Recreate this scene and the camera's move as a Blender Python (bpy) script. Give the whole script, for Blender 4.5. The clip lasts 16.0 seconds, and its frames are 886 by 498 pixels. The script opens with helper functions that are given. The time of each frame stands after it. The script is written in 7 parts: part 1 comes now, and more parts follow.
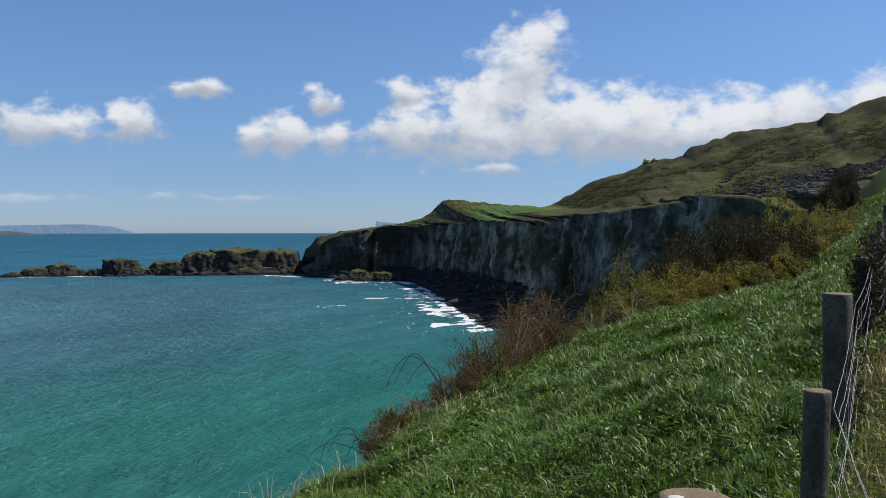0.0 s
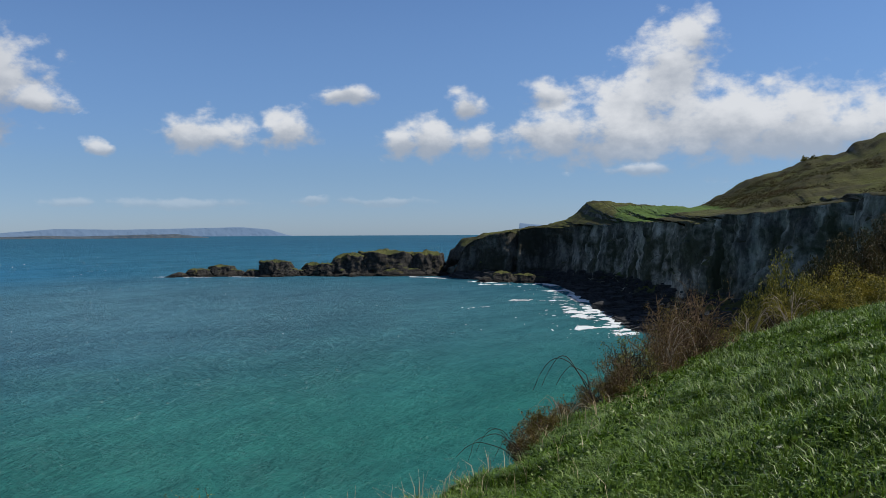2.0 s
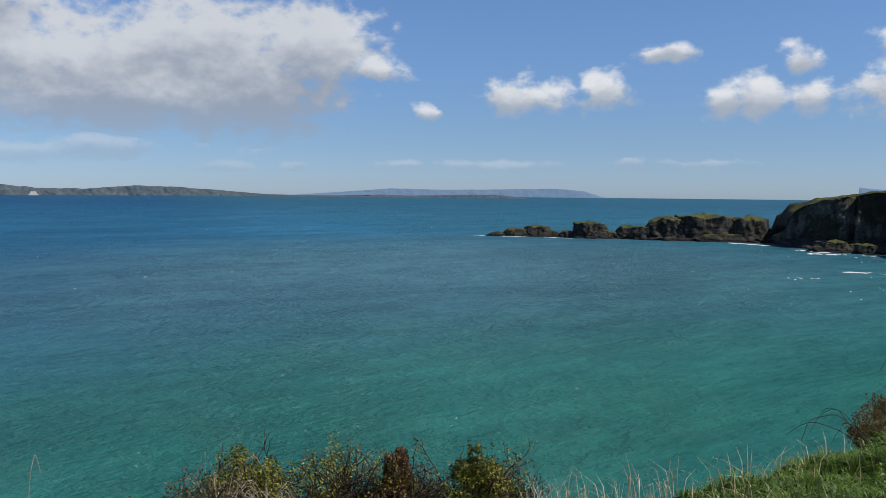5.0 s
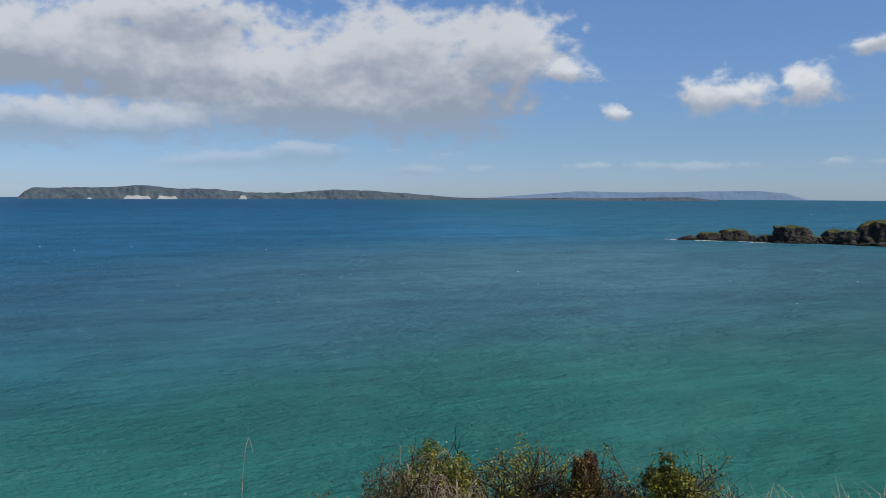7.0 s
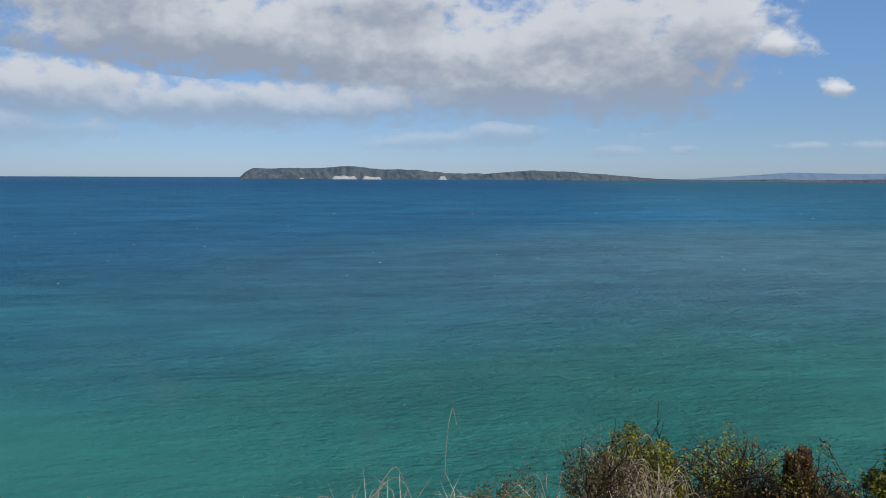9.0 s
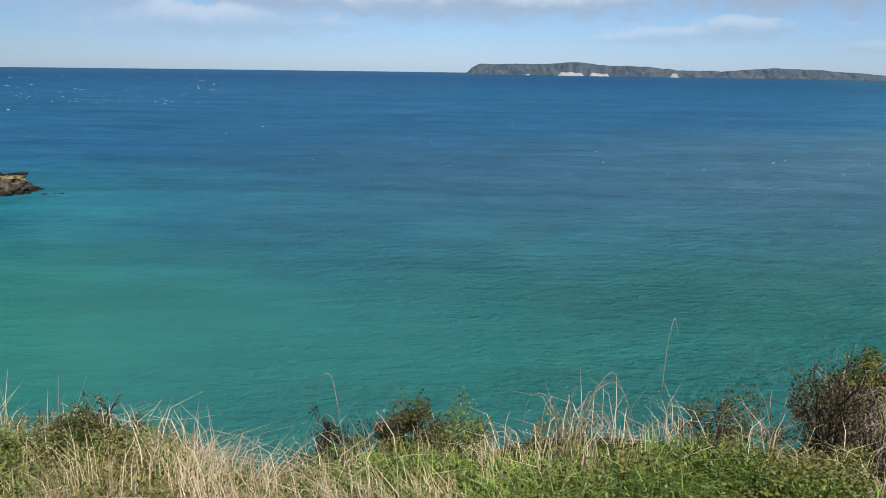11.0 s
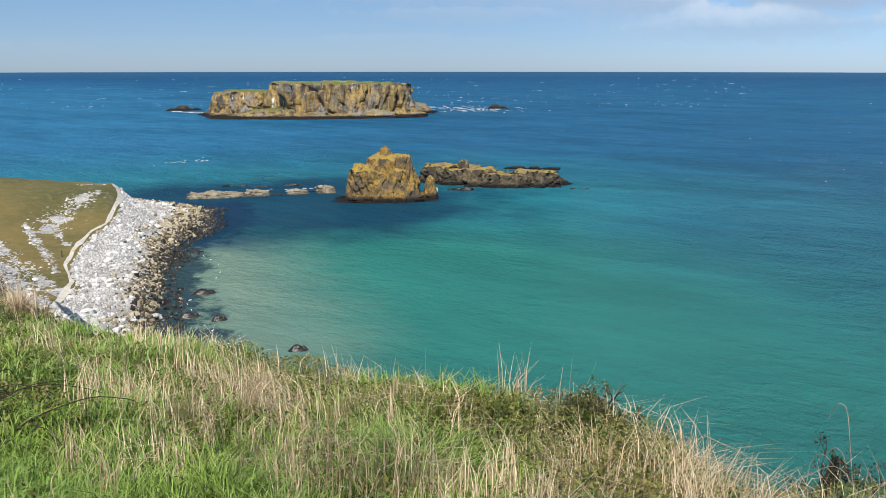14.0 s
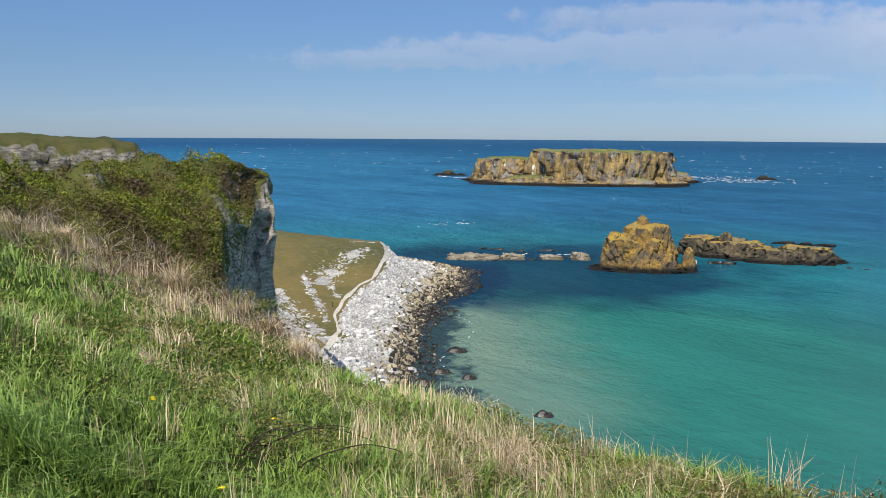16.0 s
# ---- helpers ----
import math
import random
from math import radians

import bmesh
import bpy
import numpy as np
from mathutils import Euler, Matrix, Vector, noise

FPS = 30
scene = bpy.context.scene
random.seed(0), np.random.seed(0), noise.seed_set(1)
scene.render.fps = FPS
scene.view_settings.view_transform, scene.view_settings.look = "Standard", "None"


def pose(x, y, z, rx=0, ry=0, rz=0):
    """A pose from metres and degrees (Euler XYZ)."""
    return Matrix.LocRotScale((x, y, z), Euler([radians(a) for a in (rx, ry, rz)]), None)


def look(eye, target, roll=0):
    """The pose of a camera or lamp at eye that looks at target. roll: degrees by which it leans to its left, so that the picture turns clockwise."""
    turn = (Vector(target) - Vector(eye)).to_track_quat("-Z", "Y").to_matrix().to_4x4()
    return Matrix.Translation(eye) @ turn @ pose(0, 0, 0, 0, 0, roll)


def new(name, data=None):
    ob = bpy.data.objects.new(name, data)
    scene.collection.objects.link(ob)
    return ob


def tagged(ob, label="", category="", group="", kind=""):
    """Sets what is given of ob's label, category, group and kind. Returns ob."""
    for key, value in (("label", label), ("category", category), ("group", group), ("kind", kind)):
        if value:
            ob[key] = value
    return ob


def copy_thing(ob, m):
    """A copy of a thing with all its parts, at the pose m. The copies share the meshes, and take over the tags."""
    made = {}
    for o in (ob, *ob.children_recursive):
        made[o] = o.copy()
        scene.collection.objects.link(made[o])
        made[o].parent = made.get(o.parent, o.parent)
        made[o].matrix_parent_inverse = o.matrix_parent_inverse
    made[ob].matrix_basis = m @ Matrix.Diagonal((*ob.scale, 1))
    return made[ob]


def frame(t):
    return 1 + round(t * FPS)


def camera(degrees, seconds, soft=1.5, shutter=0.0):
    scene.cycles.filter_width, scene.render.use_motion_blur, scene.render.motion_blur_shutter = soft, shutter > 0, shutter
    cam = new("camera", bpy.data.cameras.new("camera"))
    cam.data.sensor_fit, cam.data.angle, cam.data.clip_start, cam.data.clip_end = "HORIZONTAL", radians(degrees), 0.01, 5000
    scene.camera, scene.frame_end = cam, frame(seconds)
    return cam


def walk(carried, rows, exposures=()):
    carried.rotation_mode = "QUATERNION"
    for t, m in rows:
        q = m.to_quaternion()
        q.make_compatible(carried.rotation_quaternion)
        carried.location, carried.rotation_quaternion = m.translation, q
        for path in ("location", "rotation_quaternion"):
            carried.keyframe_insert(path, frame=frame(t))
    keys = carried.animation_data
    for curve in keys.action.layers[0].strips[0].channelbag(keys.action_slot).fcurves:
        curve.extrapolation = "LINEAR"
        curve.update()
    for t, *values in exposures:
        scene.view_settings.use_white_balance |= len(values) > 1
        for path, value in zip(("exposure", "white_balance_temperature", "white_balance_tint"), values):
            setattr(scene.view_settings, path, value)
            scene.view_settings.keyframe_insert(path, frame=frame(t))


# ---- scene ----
cam = camera(54.16, 16.0, soft=0.5)
PATH = [
    (0.0, pose(-0.094, 0.152, 35.857, 88.539, -0.042, -0.000)),
    (0.5, pose(-0.101, 0.141, 35.858, 88.397, 0.191, 2.213)),
    (1.0, pose(-0.114, 0.124, 35.855, 88.409, -0.051, 4.011)),
    (1.5, pose(-0.138, 0.098, 35.851, 88.491, -0.129, 6.710)),
    (2.0, pose(-0.152, 0.127, 35.850, 88.665, 0.206, 9.470)),
    (2.5, pose(-0.182, 0.148, 35.841, 88.741, 0.491, 12.186)),
    (3.0, pose(-0.217, 0.158, 35.828, 88.436, 0.346, 15.913)),
    (3.5, pose(-0.250, 0.183, 35.811, 87.640, 0.014, 19.587)),
    (4.0, pose(-0.283, 0.212, 35.806, 86.781, 0.089, 23.777)),
    (4.5, pose(-0.307, 0.223, 35.801, 86.263, -0.216, 27.018)),
    (7.0, pose(-0.330, 0.180, 35.784, 86.223, -0.250, 42.334)),
    (7.5, pose(-0.340, 0.169, 35.784, 85.832, -0.002, 45.263)),
    (8.0, pose(-0.346, 0.164, 35.781, 85.336, -0.218, 47.877)),
    (8.5, pose(-0.349, 0.148, 35.784, 85.058, -0.070, 50.881)),
    (9.0, pose(-0.369, 0.137, 35.759, 84.905, -0.341, 55.277)),
    (11.5, pose(-0.413, 0.122, 35.778, 76.889, -0.610, 73.294)),
    (12.0, pose(-0.413, 0.081, 35.784, 76.706, -0.497, 76.883)),
    (12.5, pose(-0.416, 0.037, 35.790, 76.888, -0.248, 81.900)),
    (13.0, pose(-0.414, 0.033, 35.795, 76.881, 0.511, 90.003)),
    (13.5, pose(-0.415, 0.073, 35.785, 77.202, 0.251, 96.938)),
    (14.0, pose(-0.406, 0.087, 35.778, 78.024, -0.005, 103.301)),
    (14.5, pose(-0.367, 0.104, 35.787, 79.540, -0.906, 109.030)),
    (15.0, pose(-0.353, 0.091, 35.797, 80.332, -1.063, 112.357)),
    (15.5, pose(-0.339, 0.057, 35.804, 81.234, -1.040, 115.606)),
    (16.0, pose(-0.320, 0.025, 35.814, 82.361, -0.362, 120.181)),
]
walk(cam, PATH, [(0.0, 0.08), (1.0, 0.05), (2.5, -0.13), (3.5, -0.06), (4.5, 0.0), (7.0, -0.08), (9.0, -0.02), (11.5, 0.32), (13.0, 0.38), (14.5, 0.32), (16.0, 0.28)])

# ---------------------------------------------------------------- light
SUN_AZ = -78.0      # degrees to the left of +y, as all bearings below
SUN_EL = 50.0


def bearing(az, d):
    a = radians(az)
    return -d * math.sin(a), d * math.cos(a)


sun = new("sun", bpy.data.lights.new("sun", "SUN"))
sun.data.energy = 4.2
sun.data.angle = radians(0.5)
sun.data.color = (1.0, 0.95, 0.87)
sx, sy = bearing(SUN_AZ, math.cos(radians(SUN_EL)))
sun.matrix_world = look((sx * 50, sy * 50, 36 + 50 * math.sin(radians(SUN_EL))), (0, 0, 36))


# ---------------------------------------------------------------- node helpers
def put(nt, sock, v):
    if isinstance(v, bpy.types.NodeSocket):
        nt.links.new(v, sock)
    elif isinstance(v, tuple) and len(v) == 3 and sock.type == "RGBA":
        sock.default_value = (*v, 1)
    else:
        sock.default_value = v


def calc(nt, op, a, b=0.0, c=0.0, clamp=False):
    n = nt.nodes.new("ShaderNodeMath")
    n.operation = op
    n.use_clamp = clamp
    put(nt, n.inputs[0], a)
    put(nt, n.inputs[1], b)
    put(nt, n.inputs[2], c)
    return n.outputs[0]


def span(nt, v, lo, hi, out_lo=0.0, out_hi=1.0, smooth=True):
    n = nt.nodes.new("ShaderNodeMapRange")
    n.interpolation_type = "SMOOTHSTEP" if smooth else "LINEAR"
    for i, x in enumerate((v, lo, hi, out_lo, out_hi)):
        put(nt, n.inputs[i], x)
    return n.outputs[0]


def grain(nt, vec, scale, detail=5.0, rough=0.6, distort=0.0):
    n = nt.nodes.new("ShaderNodeTexNoise")
    put(nt, n.inputs["Vector"], vec)
    put(nt, n.inputs["Scale"], scale)
    put(nt, n.inputs["Detail"], detail)
    put(nt, n.inputs["Roughness"], rough)
    put(nt, n.inputs["Distortion"], distort)
    return n.outputs[0]


def blend(nt, fac, a, b, mode="MIX"):
    n = nt.nodes.new("ShaderNodeMix")
    n.data_type = "RGBA"
    n.blend_type = mode
    put(nt, n.inputs[0], fac)
    put(nt, n.inputs[6], a)
    put(nt, n.inputs[7], b)
    return n.outputs[2]


def scaled(nt, vec, s):
    n = nt.nodes.new("ShaderNodeVectorMath")
    n.operation = "MULTIPLY"
    put(nt, n.inputs[0], vec)
    n.inputs[1].default_value = s
    return n.outputs[0]


def relief(nt, height, strength, distance):
    n = nt.nodes.new("ShaderNodeBump")
    n.inputs["Strength"].default_value = strength
    n.inputs["Distance"].default_value = distance
    put(nt, n.inputs["Height"], height)
    return n.outputs[0]


def parts_of(nt, vec):
    n = nt.nodes.new("ShaderNodeSeparateXYZ")
    put(nt, n.inputs[0], vec)
    return n.outputs


def material(name):
    m = bpy.data.materials.new(name)
    m.use_nodes = True
    nt = m.node_tree
    return m, nt, nt.nodes["Principled BSDF"]


def place(nt):
    return nt.nodes.new("ShaderNodeNewGeometry")


# ---------------------------------------------------------------- sky with clouds
def puff_group():
    g = bpy.data.node_groups.new("puff", "ShaderNodeTree")
    for s in ("A", "E", "az", "el", "w", "h", "M", "W", "S"):
        g.interface.new_socket(s, in_out="INPUT", socket_type="NodeSocketFloat")
    for s in ("M", "W", "S"):
        g.interface.new_socket(s, in_out="OUTPUT", socket_type="NodeSocketFloat")
    i = g.nodes.new("NodeGroupInput").outputs
    o = g.nodes.new("NodeGroupOutput").inputs
    u = calc(g, "DIVIDE", calc(g, "SUBTRACT", i["A"], i["az"]), i["w"])
    v = calc(g, "DIVIDE", calc(g, "SUBTRACT", i["E"], i["el"]), i["h"])
    m = calc(g, "SUBTRACT", 1.0, calc(g, "SQRT", calc(g, "ADD", calc(g, "MULTIPLY", u, u), calc(g, "MULTIPLY", v, v))))
    k = calc(g, "POWER", calc(g, "MAXIMUM", calc(g, "ADD", m, 0.25), 0.0), 2.0)
    g.links.new(calc(g, "SMOOTH_MAX", i["M"], m, 0.25), o["M"])
    g.links.new(calc(g, "ADD", i["W"], k), o["W"])
    g.links.new(calc(g, "ADD", i["S"], calc(g, "MULTIPLY", k, v)), o["S"])
    return g


world = bpy.data.worlds.new("sky")
scene.world = world
world.use_nodes = True
wt = world.node_tree
wt.nodes.clear()
sky = wt.nodes.new("ShaderNodeTexSky")
sky.sky_type = "NISHITA"
sky.sun_disc = False
sky.sun_elevation = radians(SUN_EL)
sky.sun_rotation = radians(-SUN_AZ)
sky.altitude = 0
sky.air_density = 1.0
sky.dust_density = 0.1
sky.ozone_density = 2.0
ray = wt.nodes.new("ShaderNodeTexCoord").outputs["Generated"]
rx_, ry_, rz_ = parts_of(wt, ray)
AZ = calc(wt, "MULTIPLY", calc(wt, "ARCTAN2", calc(wt, "MULTIPLY", rx_, -1.0), ry_), 57.2958)
EL = calc(wt, "MULTIPLY", calc(wt, "ARCSINE", rz_), 57.2958)
wob = grain(wt, scaled(wt, ray, (14, 14, 24)), 1.0, 4.0, 0.55)
wob2 = grain(wt, scaled(wt, ray, (17, 13, 31)), 1.0, 4.0, 0.55)
billow = grain(wt, scaled(wt, ray, (36, 36, 54)), 1.0, 8.0, 0.56)
soft = grain(wt, scaled(wt, ray, (9, 9, 20)), 1.0, 4.0, 0.5)
AZD = calc(wt, "ADD", AZ, calc(wt, "MULTIPLY", calc(wt, "SUBTRACT", wob, 0.5), 3.0))
ELD = calc(wt, "ADD", EL, calc(wt, "MULTIPLY", calc(wt, "SUBTRACT", wob2, 0.5), 1.1))
PUFF = puff_group()
chain = [-9.0, 0.001, 0.0]


def puff(az, el, w, h):
    n = wt.nodes.new("ShaderNodeGroup")
    n.node_tree = PUFF
    put(wt, n.inputs["A"], AZD)
    put(wt, n.inputs["E"], ELD)
    for key, x in (("az", az), ("el", el), ("w", w * 1.25), ("h", h * 1.3)):
        n.inputs[key].default_value = x
    for key, x in zip(("M", "W", "S"), chain):
        put(wt, n.inputs[key], x)
    chain[:] = n.outputs["M"], n.outputs["W"], n.outputs["S"]


# the towering cumulus over the headland
puff(-5.0, 9.8, 2.4, 2.6)
puff(-6.6, 12.0, 1.4, 1.5)
puff(-2.8, 7.6, 3.0, 2.0)
puff(1.6, 6.2, 2.8, 1.6)
puff(-2.8, 6.0, 4.8, 1.8)
puff(-8.6, 6.6, 4.8, 2.2)
puff(-13.0, 6.9, 3.3, 1.9)
puff(-12.6, 5.7, 6.5, 1.7)
puff(-18.5, 6.4, 3.6, 1.9)
puff(-22.5, 6.7, 3.6, 1.6)
puff(-27.5, 7.3, 3.5, 1.6)
puff(-3.2, 3.8, 2.2, 0.35)
# the loose row of small ones
puff(8.0, 7.9, 1.2, 1.1)
puff(12.6, 5.7, 1.5, 0.9)
puff(10.1, 5.9, 1.6, 1.4)
puff(6.8, 5.8, 1.6, 1.0)
puff(2.8, 8.7, 1.5, 0.9)
puff(24.6, 6.1, 2.6, 1.1)
puff(19.6, 6.4, 1.7, 1.2)
puff(15.7, 8.7, 1.5, 0.6)
puff(31.1, 5.2, 0.8, 0.4)
# low streaks by the horizon
puff(26.2, 1.7, 3.6, 0.32)
puff(17.9, 1.8, 1.1, 0.25)
puff(13.2, 1.8, 2.4, 0.25)
puff(32.9, 1.7, 1.2, 0.3)
puff(39.4, 1.4, 0.9, 0.25)
puff(44.5, 1.4, 1.6, 0.3)
puff(56.5, 2.0, 2.8, 0.5)
puff(51.7, 2.4, 2.2, 0.6)
# the long bank over the open sea
puff(43.2, 6.4, 5.0, 2.4)
puff(38.9, 9.0, 4.0, 2.2)
puff(45.3, 9.0, 4.1, 2.2)
puff(34.2, 7.7, 1.6, 0.6)
puff(50.6, 7.4, 7.0, 2.5)
puff(50.6, 5.2, 5.5, 1.5)
puff(58.7, 7.6, 7.0, 2.5)
puff(65.5, 8.6, 8.0, 2.2)
puff(64.7, 4.4, 7.5, 1.1)
puff(72.5, 8.6, 8.0, 1.9)
puff(60.0, 10.4, 6.0, 1.5)
puff(76.0, 10.8, 7.0, 1.6)
puff(71.6, 4.0, 8.0, 1.1)
puff(79.5, 4.8, 6.0, 1.4)
puff(84.5, 2.6, 7.4, 0.9)
# thin veils to the west
puff(122.6, 4.7, 5.9, 0.5)
puff(114.0, 5.3, 7.4, 0.7)
puff(104.3, 5.3, 8.1, 1.2)
puff(96.2, 5.3, 5.9, 1.4)
puff(105.4, 7.2, 7.6, 0.7)
puff(92.0, 4.0, 4.0, 0.9)
puff(135.8, 1.0, 8.1, 0.35)
puff(105.5, 1.6, 4.4, 0.35)
puff(101.6, 3.2, 5.4, 0.35)
# the rest of the sky, behind and above
puff(180.0, 14.0, 16.0, 4.0)
puff(-70.0, 12.0, 14.0, 3.0)
puff(-120.0, 24.0, 18.0, 5.0)
puff(-35.0, 30.0, 9.0, 3.0)
puff(75.0, 34.0, 14.0, 4.0)
M_, W_, S_ = chain
bank = span(wt, AZ, 31.0, 39.0, 0.0, 1.0)
M_ = calc(wt, "ADD", M_, calc(wt, "MULTIPLY", bank, 0.20))
dens = span(wt, calc(wt, "ADD", M_, calc(wt, "MULTIPLY", calc(wt, "SUBTRACT", billow, 0.5), 1.9)), -0.12, 0.60)
west = span(wt, AZ, 84.0, 100.0, 0.93, 0.34)
dens = calc(wt, "MULTIPLY", dens, west)
dens = calc(wt, "MULTIPLY", dens, span(wt, EL, 0.8, 6.5, 0.18, 1.0))
lit = calc(wt, "ADD", calc(wt, "MULTIPLY", calc(wt, "DIVIDE", S_, W_), 1.5), calc(wt, "MULTIPLY", calc(wt, "SUBTRACT", soft, 0.5), 1.8))
lit = calc(wt, "ADD", lit, calc(wt, "MULTIPLY", calc(wt, "SUBTRACT", billow, 0.5), 1.5))
lit = span(wt, lit, -0.75, 0.75)
low_col = blend(wt, bank, (0.46, 0.51, 0.59), (0.37, 0.42, 0.51))
high_col = blend(wt, bank, (0.92, 0.94, 0.97), (0.74, 0.77, 0.82))
cloud_col = blend(wt, lit, low_col, high_col)
cloud_col = blend(wt, span(wt, AZ, 84.0, 98.0, 0.0, 0.7), cloud_col, (0.55, 0.57, 0.66))
clear = blend(wt, span(wt, EL, 0.0, 14.0), (0.50, 0.68, 1.07), (0.74, 0.92, 1.22))
clear = blend(wt, span(wt, EL, 0.0, 4.5), (0.51, 0.73, 1.28), clear)
clear = blend(wt, span(wt, EL, 16.0, 34.0), clear, (0.98, 1.0, 1.03))
clear = blend(wt, span(wt, AZ, 62.0, 108.0, 0.0, 0.29), clear, (0.0, 0.0, 0.0))
tint = blend(wt, 1.0, sky.outputs[0], clear, "MULTIPLY")
bg_sky = wt.nodes.new("ShaderNodeBackground")
put(wt, bg_sky.inputs[0], tint)
bg_sky.inputs[1].default_value = 0.088
bg_cloud = wt.nodes.new("ShaderNodeBackground")
put(wt, bg_cloud.inputs[0], cloud_col)
bg_cloud.inputs[1].default_value = 0.85
mixs = wt.nodes.new("ShaderNodeMixShader")
put(wt, mixs.inputs[0], dens)
wt.links.new(bg_sky.outputs[0], mixs.inputs[1])
wt.links.new(bg_cloud.outputs[0], mixs.inputs[2])
wt.links.new(mixs.outputs[0], wt.nodes.new("ShaderNodeOutputWorld").inputs[0])


# ---------------------------------------------------------------- materials
def sea_material():
    m, nt, b = material("sea_water")
    g = place(nt)
    p = g.outputs["Position"]
    x, y, z = parts_of(nt, p)

    def far_from(cx, cy, kx=1.0, ky=1.0):
        u = calc(nt, "MULTIPLY", calc(nt, "SUBTRACT", x, cx), kx)
        v = calc(nt, "MULTIPLY", calc(nt, "SUBTRACT", y, cy), ky)
        return calc(nt, "SQRT", calc(nt, "ADD", calc(nt, "MULTIPLY", u, u), calc(nt, "MULTIPLY", v, v)))

    big = grain(nt, scaled(nt, p, (0.006, 0.006, 0)), 1.0, 4.0, 0.55)
    mid = grain(nt, scaled(nt, p, (0.03, 0.03, 0)), 1.0, 4.0, 0.6)
    d = calc(nt, "ADD", far_from(-115.0, -48.0), calc(nt, "MULTIPLY", calc(nt, "SUBTRACT", big, 0.5), 150.0))
    d = calc(nt, "ADD", d, calc(nt, "MULTIPLY", calc(nt, "SUBTRACT", mid, 0.5), 40.0))
    col = blend(nt, span(nt, d, 30.0, 125.0), (0.036, 0.240, 0.180), (0.026, 0.215, 0.262))
    col = blend(nt, span(nt, d, 95.0, 300.0), col, (0.030, 0.165, 0.305))
    col = blend(nt, span(nt, d, 700.0, 2600.0), col, (0.011, 0.080, 0.205))
    # the paler bay to the east
    east = span(nt, calc(nt, "ADD", far_from(60.0, 420.0, 0.8, 0.6), calc(nt, "MULTIPLY", mid, 60.0)), 120.0, 560.0, 1.0, 0.0)
    col = blend(nt, calc(nt, "MULTIPLY", east, 0.85), col, (0.015, 0.098, 0.118))
    cove = span(nt, calc(nt, "ADD", far_from(25.0, 250.0, 1.0, 0.75), calc(nt, "MULTIPLY", calc(nt, "SUBTRACT", mid, 0.5), 70.0)), 40.0, 230.0, 1.0, 0.0)
    col = blend(nt, calc(nt, "MULTIPLY", cove, 0.8), col, (0.024, 0.138, 0.138))
    # cloud shadow on the north-western water, put into its colour
    shaded = span(nt, calc(nt, "ADD", calc(nt, "MULTIPLY", x, -0.8), calc(nt, "ADD", y, calc(nt, "MULTIPLY", calc(nt, "SUBTRACT", big, 0.5), 500.0))), 40.0, 330.0)
    shaded = calc(nt, "MULTIPLY", shaded, span(nt, calc(nt, "MULTIPLY", calc(nt, "ADD", x, calc(nt, "MULTIPLY", y, 0.9)), -1.0), -60.0, 160.0))
    col = blend(nt, calc(nt, "MULTIPLY", shaded, 0.52), col, (0.009, 0.074, 0.162))
    # sheen of the bright clouds off the cove, painted into the water colour
    sky_sheen = span(nt, calc(nt, "ADD", far_from(-210.0, 380.0, 1.0, 0.7), calc(nt, "MULTIPLY", mid, 60.0)), 60.0, 340.0, 1.0, 0.0)
    col = blend(nt, calc(nt, "MULTIPLY", sky_sheen, 0.70), col, (0.085, 0.185, 0.235))
    # green water close under the cliff
    shelf = span(nt, calc(nt, "ADD", far_from(20.0, 70.0), calc(nt, "MULTIPLY", calc(nt, "SUBTRACT", mid, 0.5), 60.0)), 80.0, 240.0, 1.0, 0.0)
    col = blend(nt, calc(nt, "MULTIPLY", shelf, 0.75), col, (0.020, 0.140, 0.110))
    # a greener patch in the middle of the bay
    green_patch = span(nt, calc(nt, "ADD", far_from(-66.0, 78.0), calc(nt, "MULTIPLY", calc(nt, "SUBTRACT", mid, 0.5), 50.0)), 25.0, 105.0, 1.0, 0.0)
    col = blend(nt, calc(nt, "MULTIPLY", green_patch, 0.25), col, (0.012, 0.150, 0.125))
    # air haze put into the colour: paler towards the horizon
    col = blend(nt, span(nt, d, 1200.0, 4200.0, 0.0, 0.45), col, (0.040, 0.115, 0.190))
    # paler, greener water in the sound to the north-east
    sound = calc(nt, "MULTIPLY", span(nt, calc(nt, "ADD", x, calc(nt, "MULTIPLY", y, 1.15)), -100.0, 600.0), span(nt, y, 420.0, 800.0))
    col = blend(nt, calc(nt, "MULTIPLY", sound, 0.62), col, (0.030, 0.128, 0.178))
    # sand in the shallows by the boulder beach
    inshore = calc(nt, "SUBTRACT", calc(nt, "MULTIPLY", calc(nt, "ADD", x, 145.0), 0.487), calc(nt, "MULTIPLY", calc(nt, "ADD", y, 85.0), 0.873))
    run = calc(nt, "SUBTRACT", calc(nt, "MULTIPLY", calc(nt, "ADD", x, 145.0), -0.873), calc(nt, "MULTIPLY", calc(nt, "ADD", y, 85.0), 0.487))
    drift = calc(nt, "MULTIPLY", calc(nt, "SUBTRACT", mid, 0.5), 26.0)
    sand = span(nt, calc(nt, "ADD", inshore, drift), -34.0, -5.0)
    sand = calc(nt, "MULTIPLY", sand, span(nt, calc(nt, "ADD", run, drift), 2.0, 26.0, 1.0, 0.0))
    sand = calc(nt, "MULTIPLY", sand, span(nt, run, -95.0, -55.0))
    col = blend(nt, calc(nt, "MULTIPLY", sand, 0.8), col, (0.185, 0.250, 0.190))
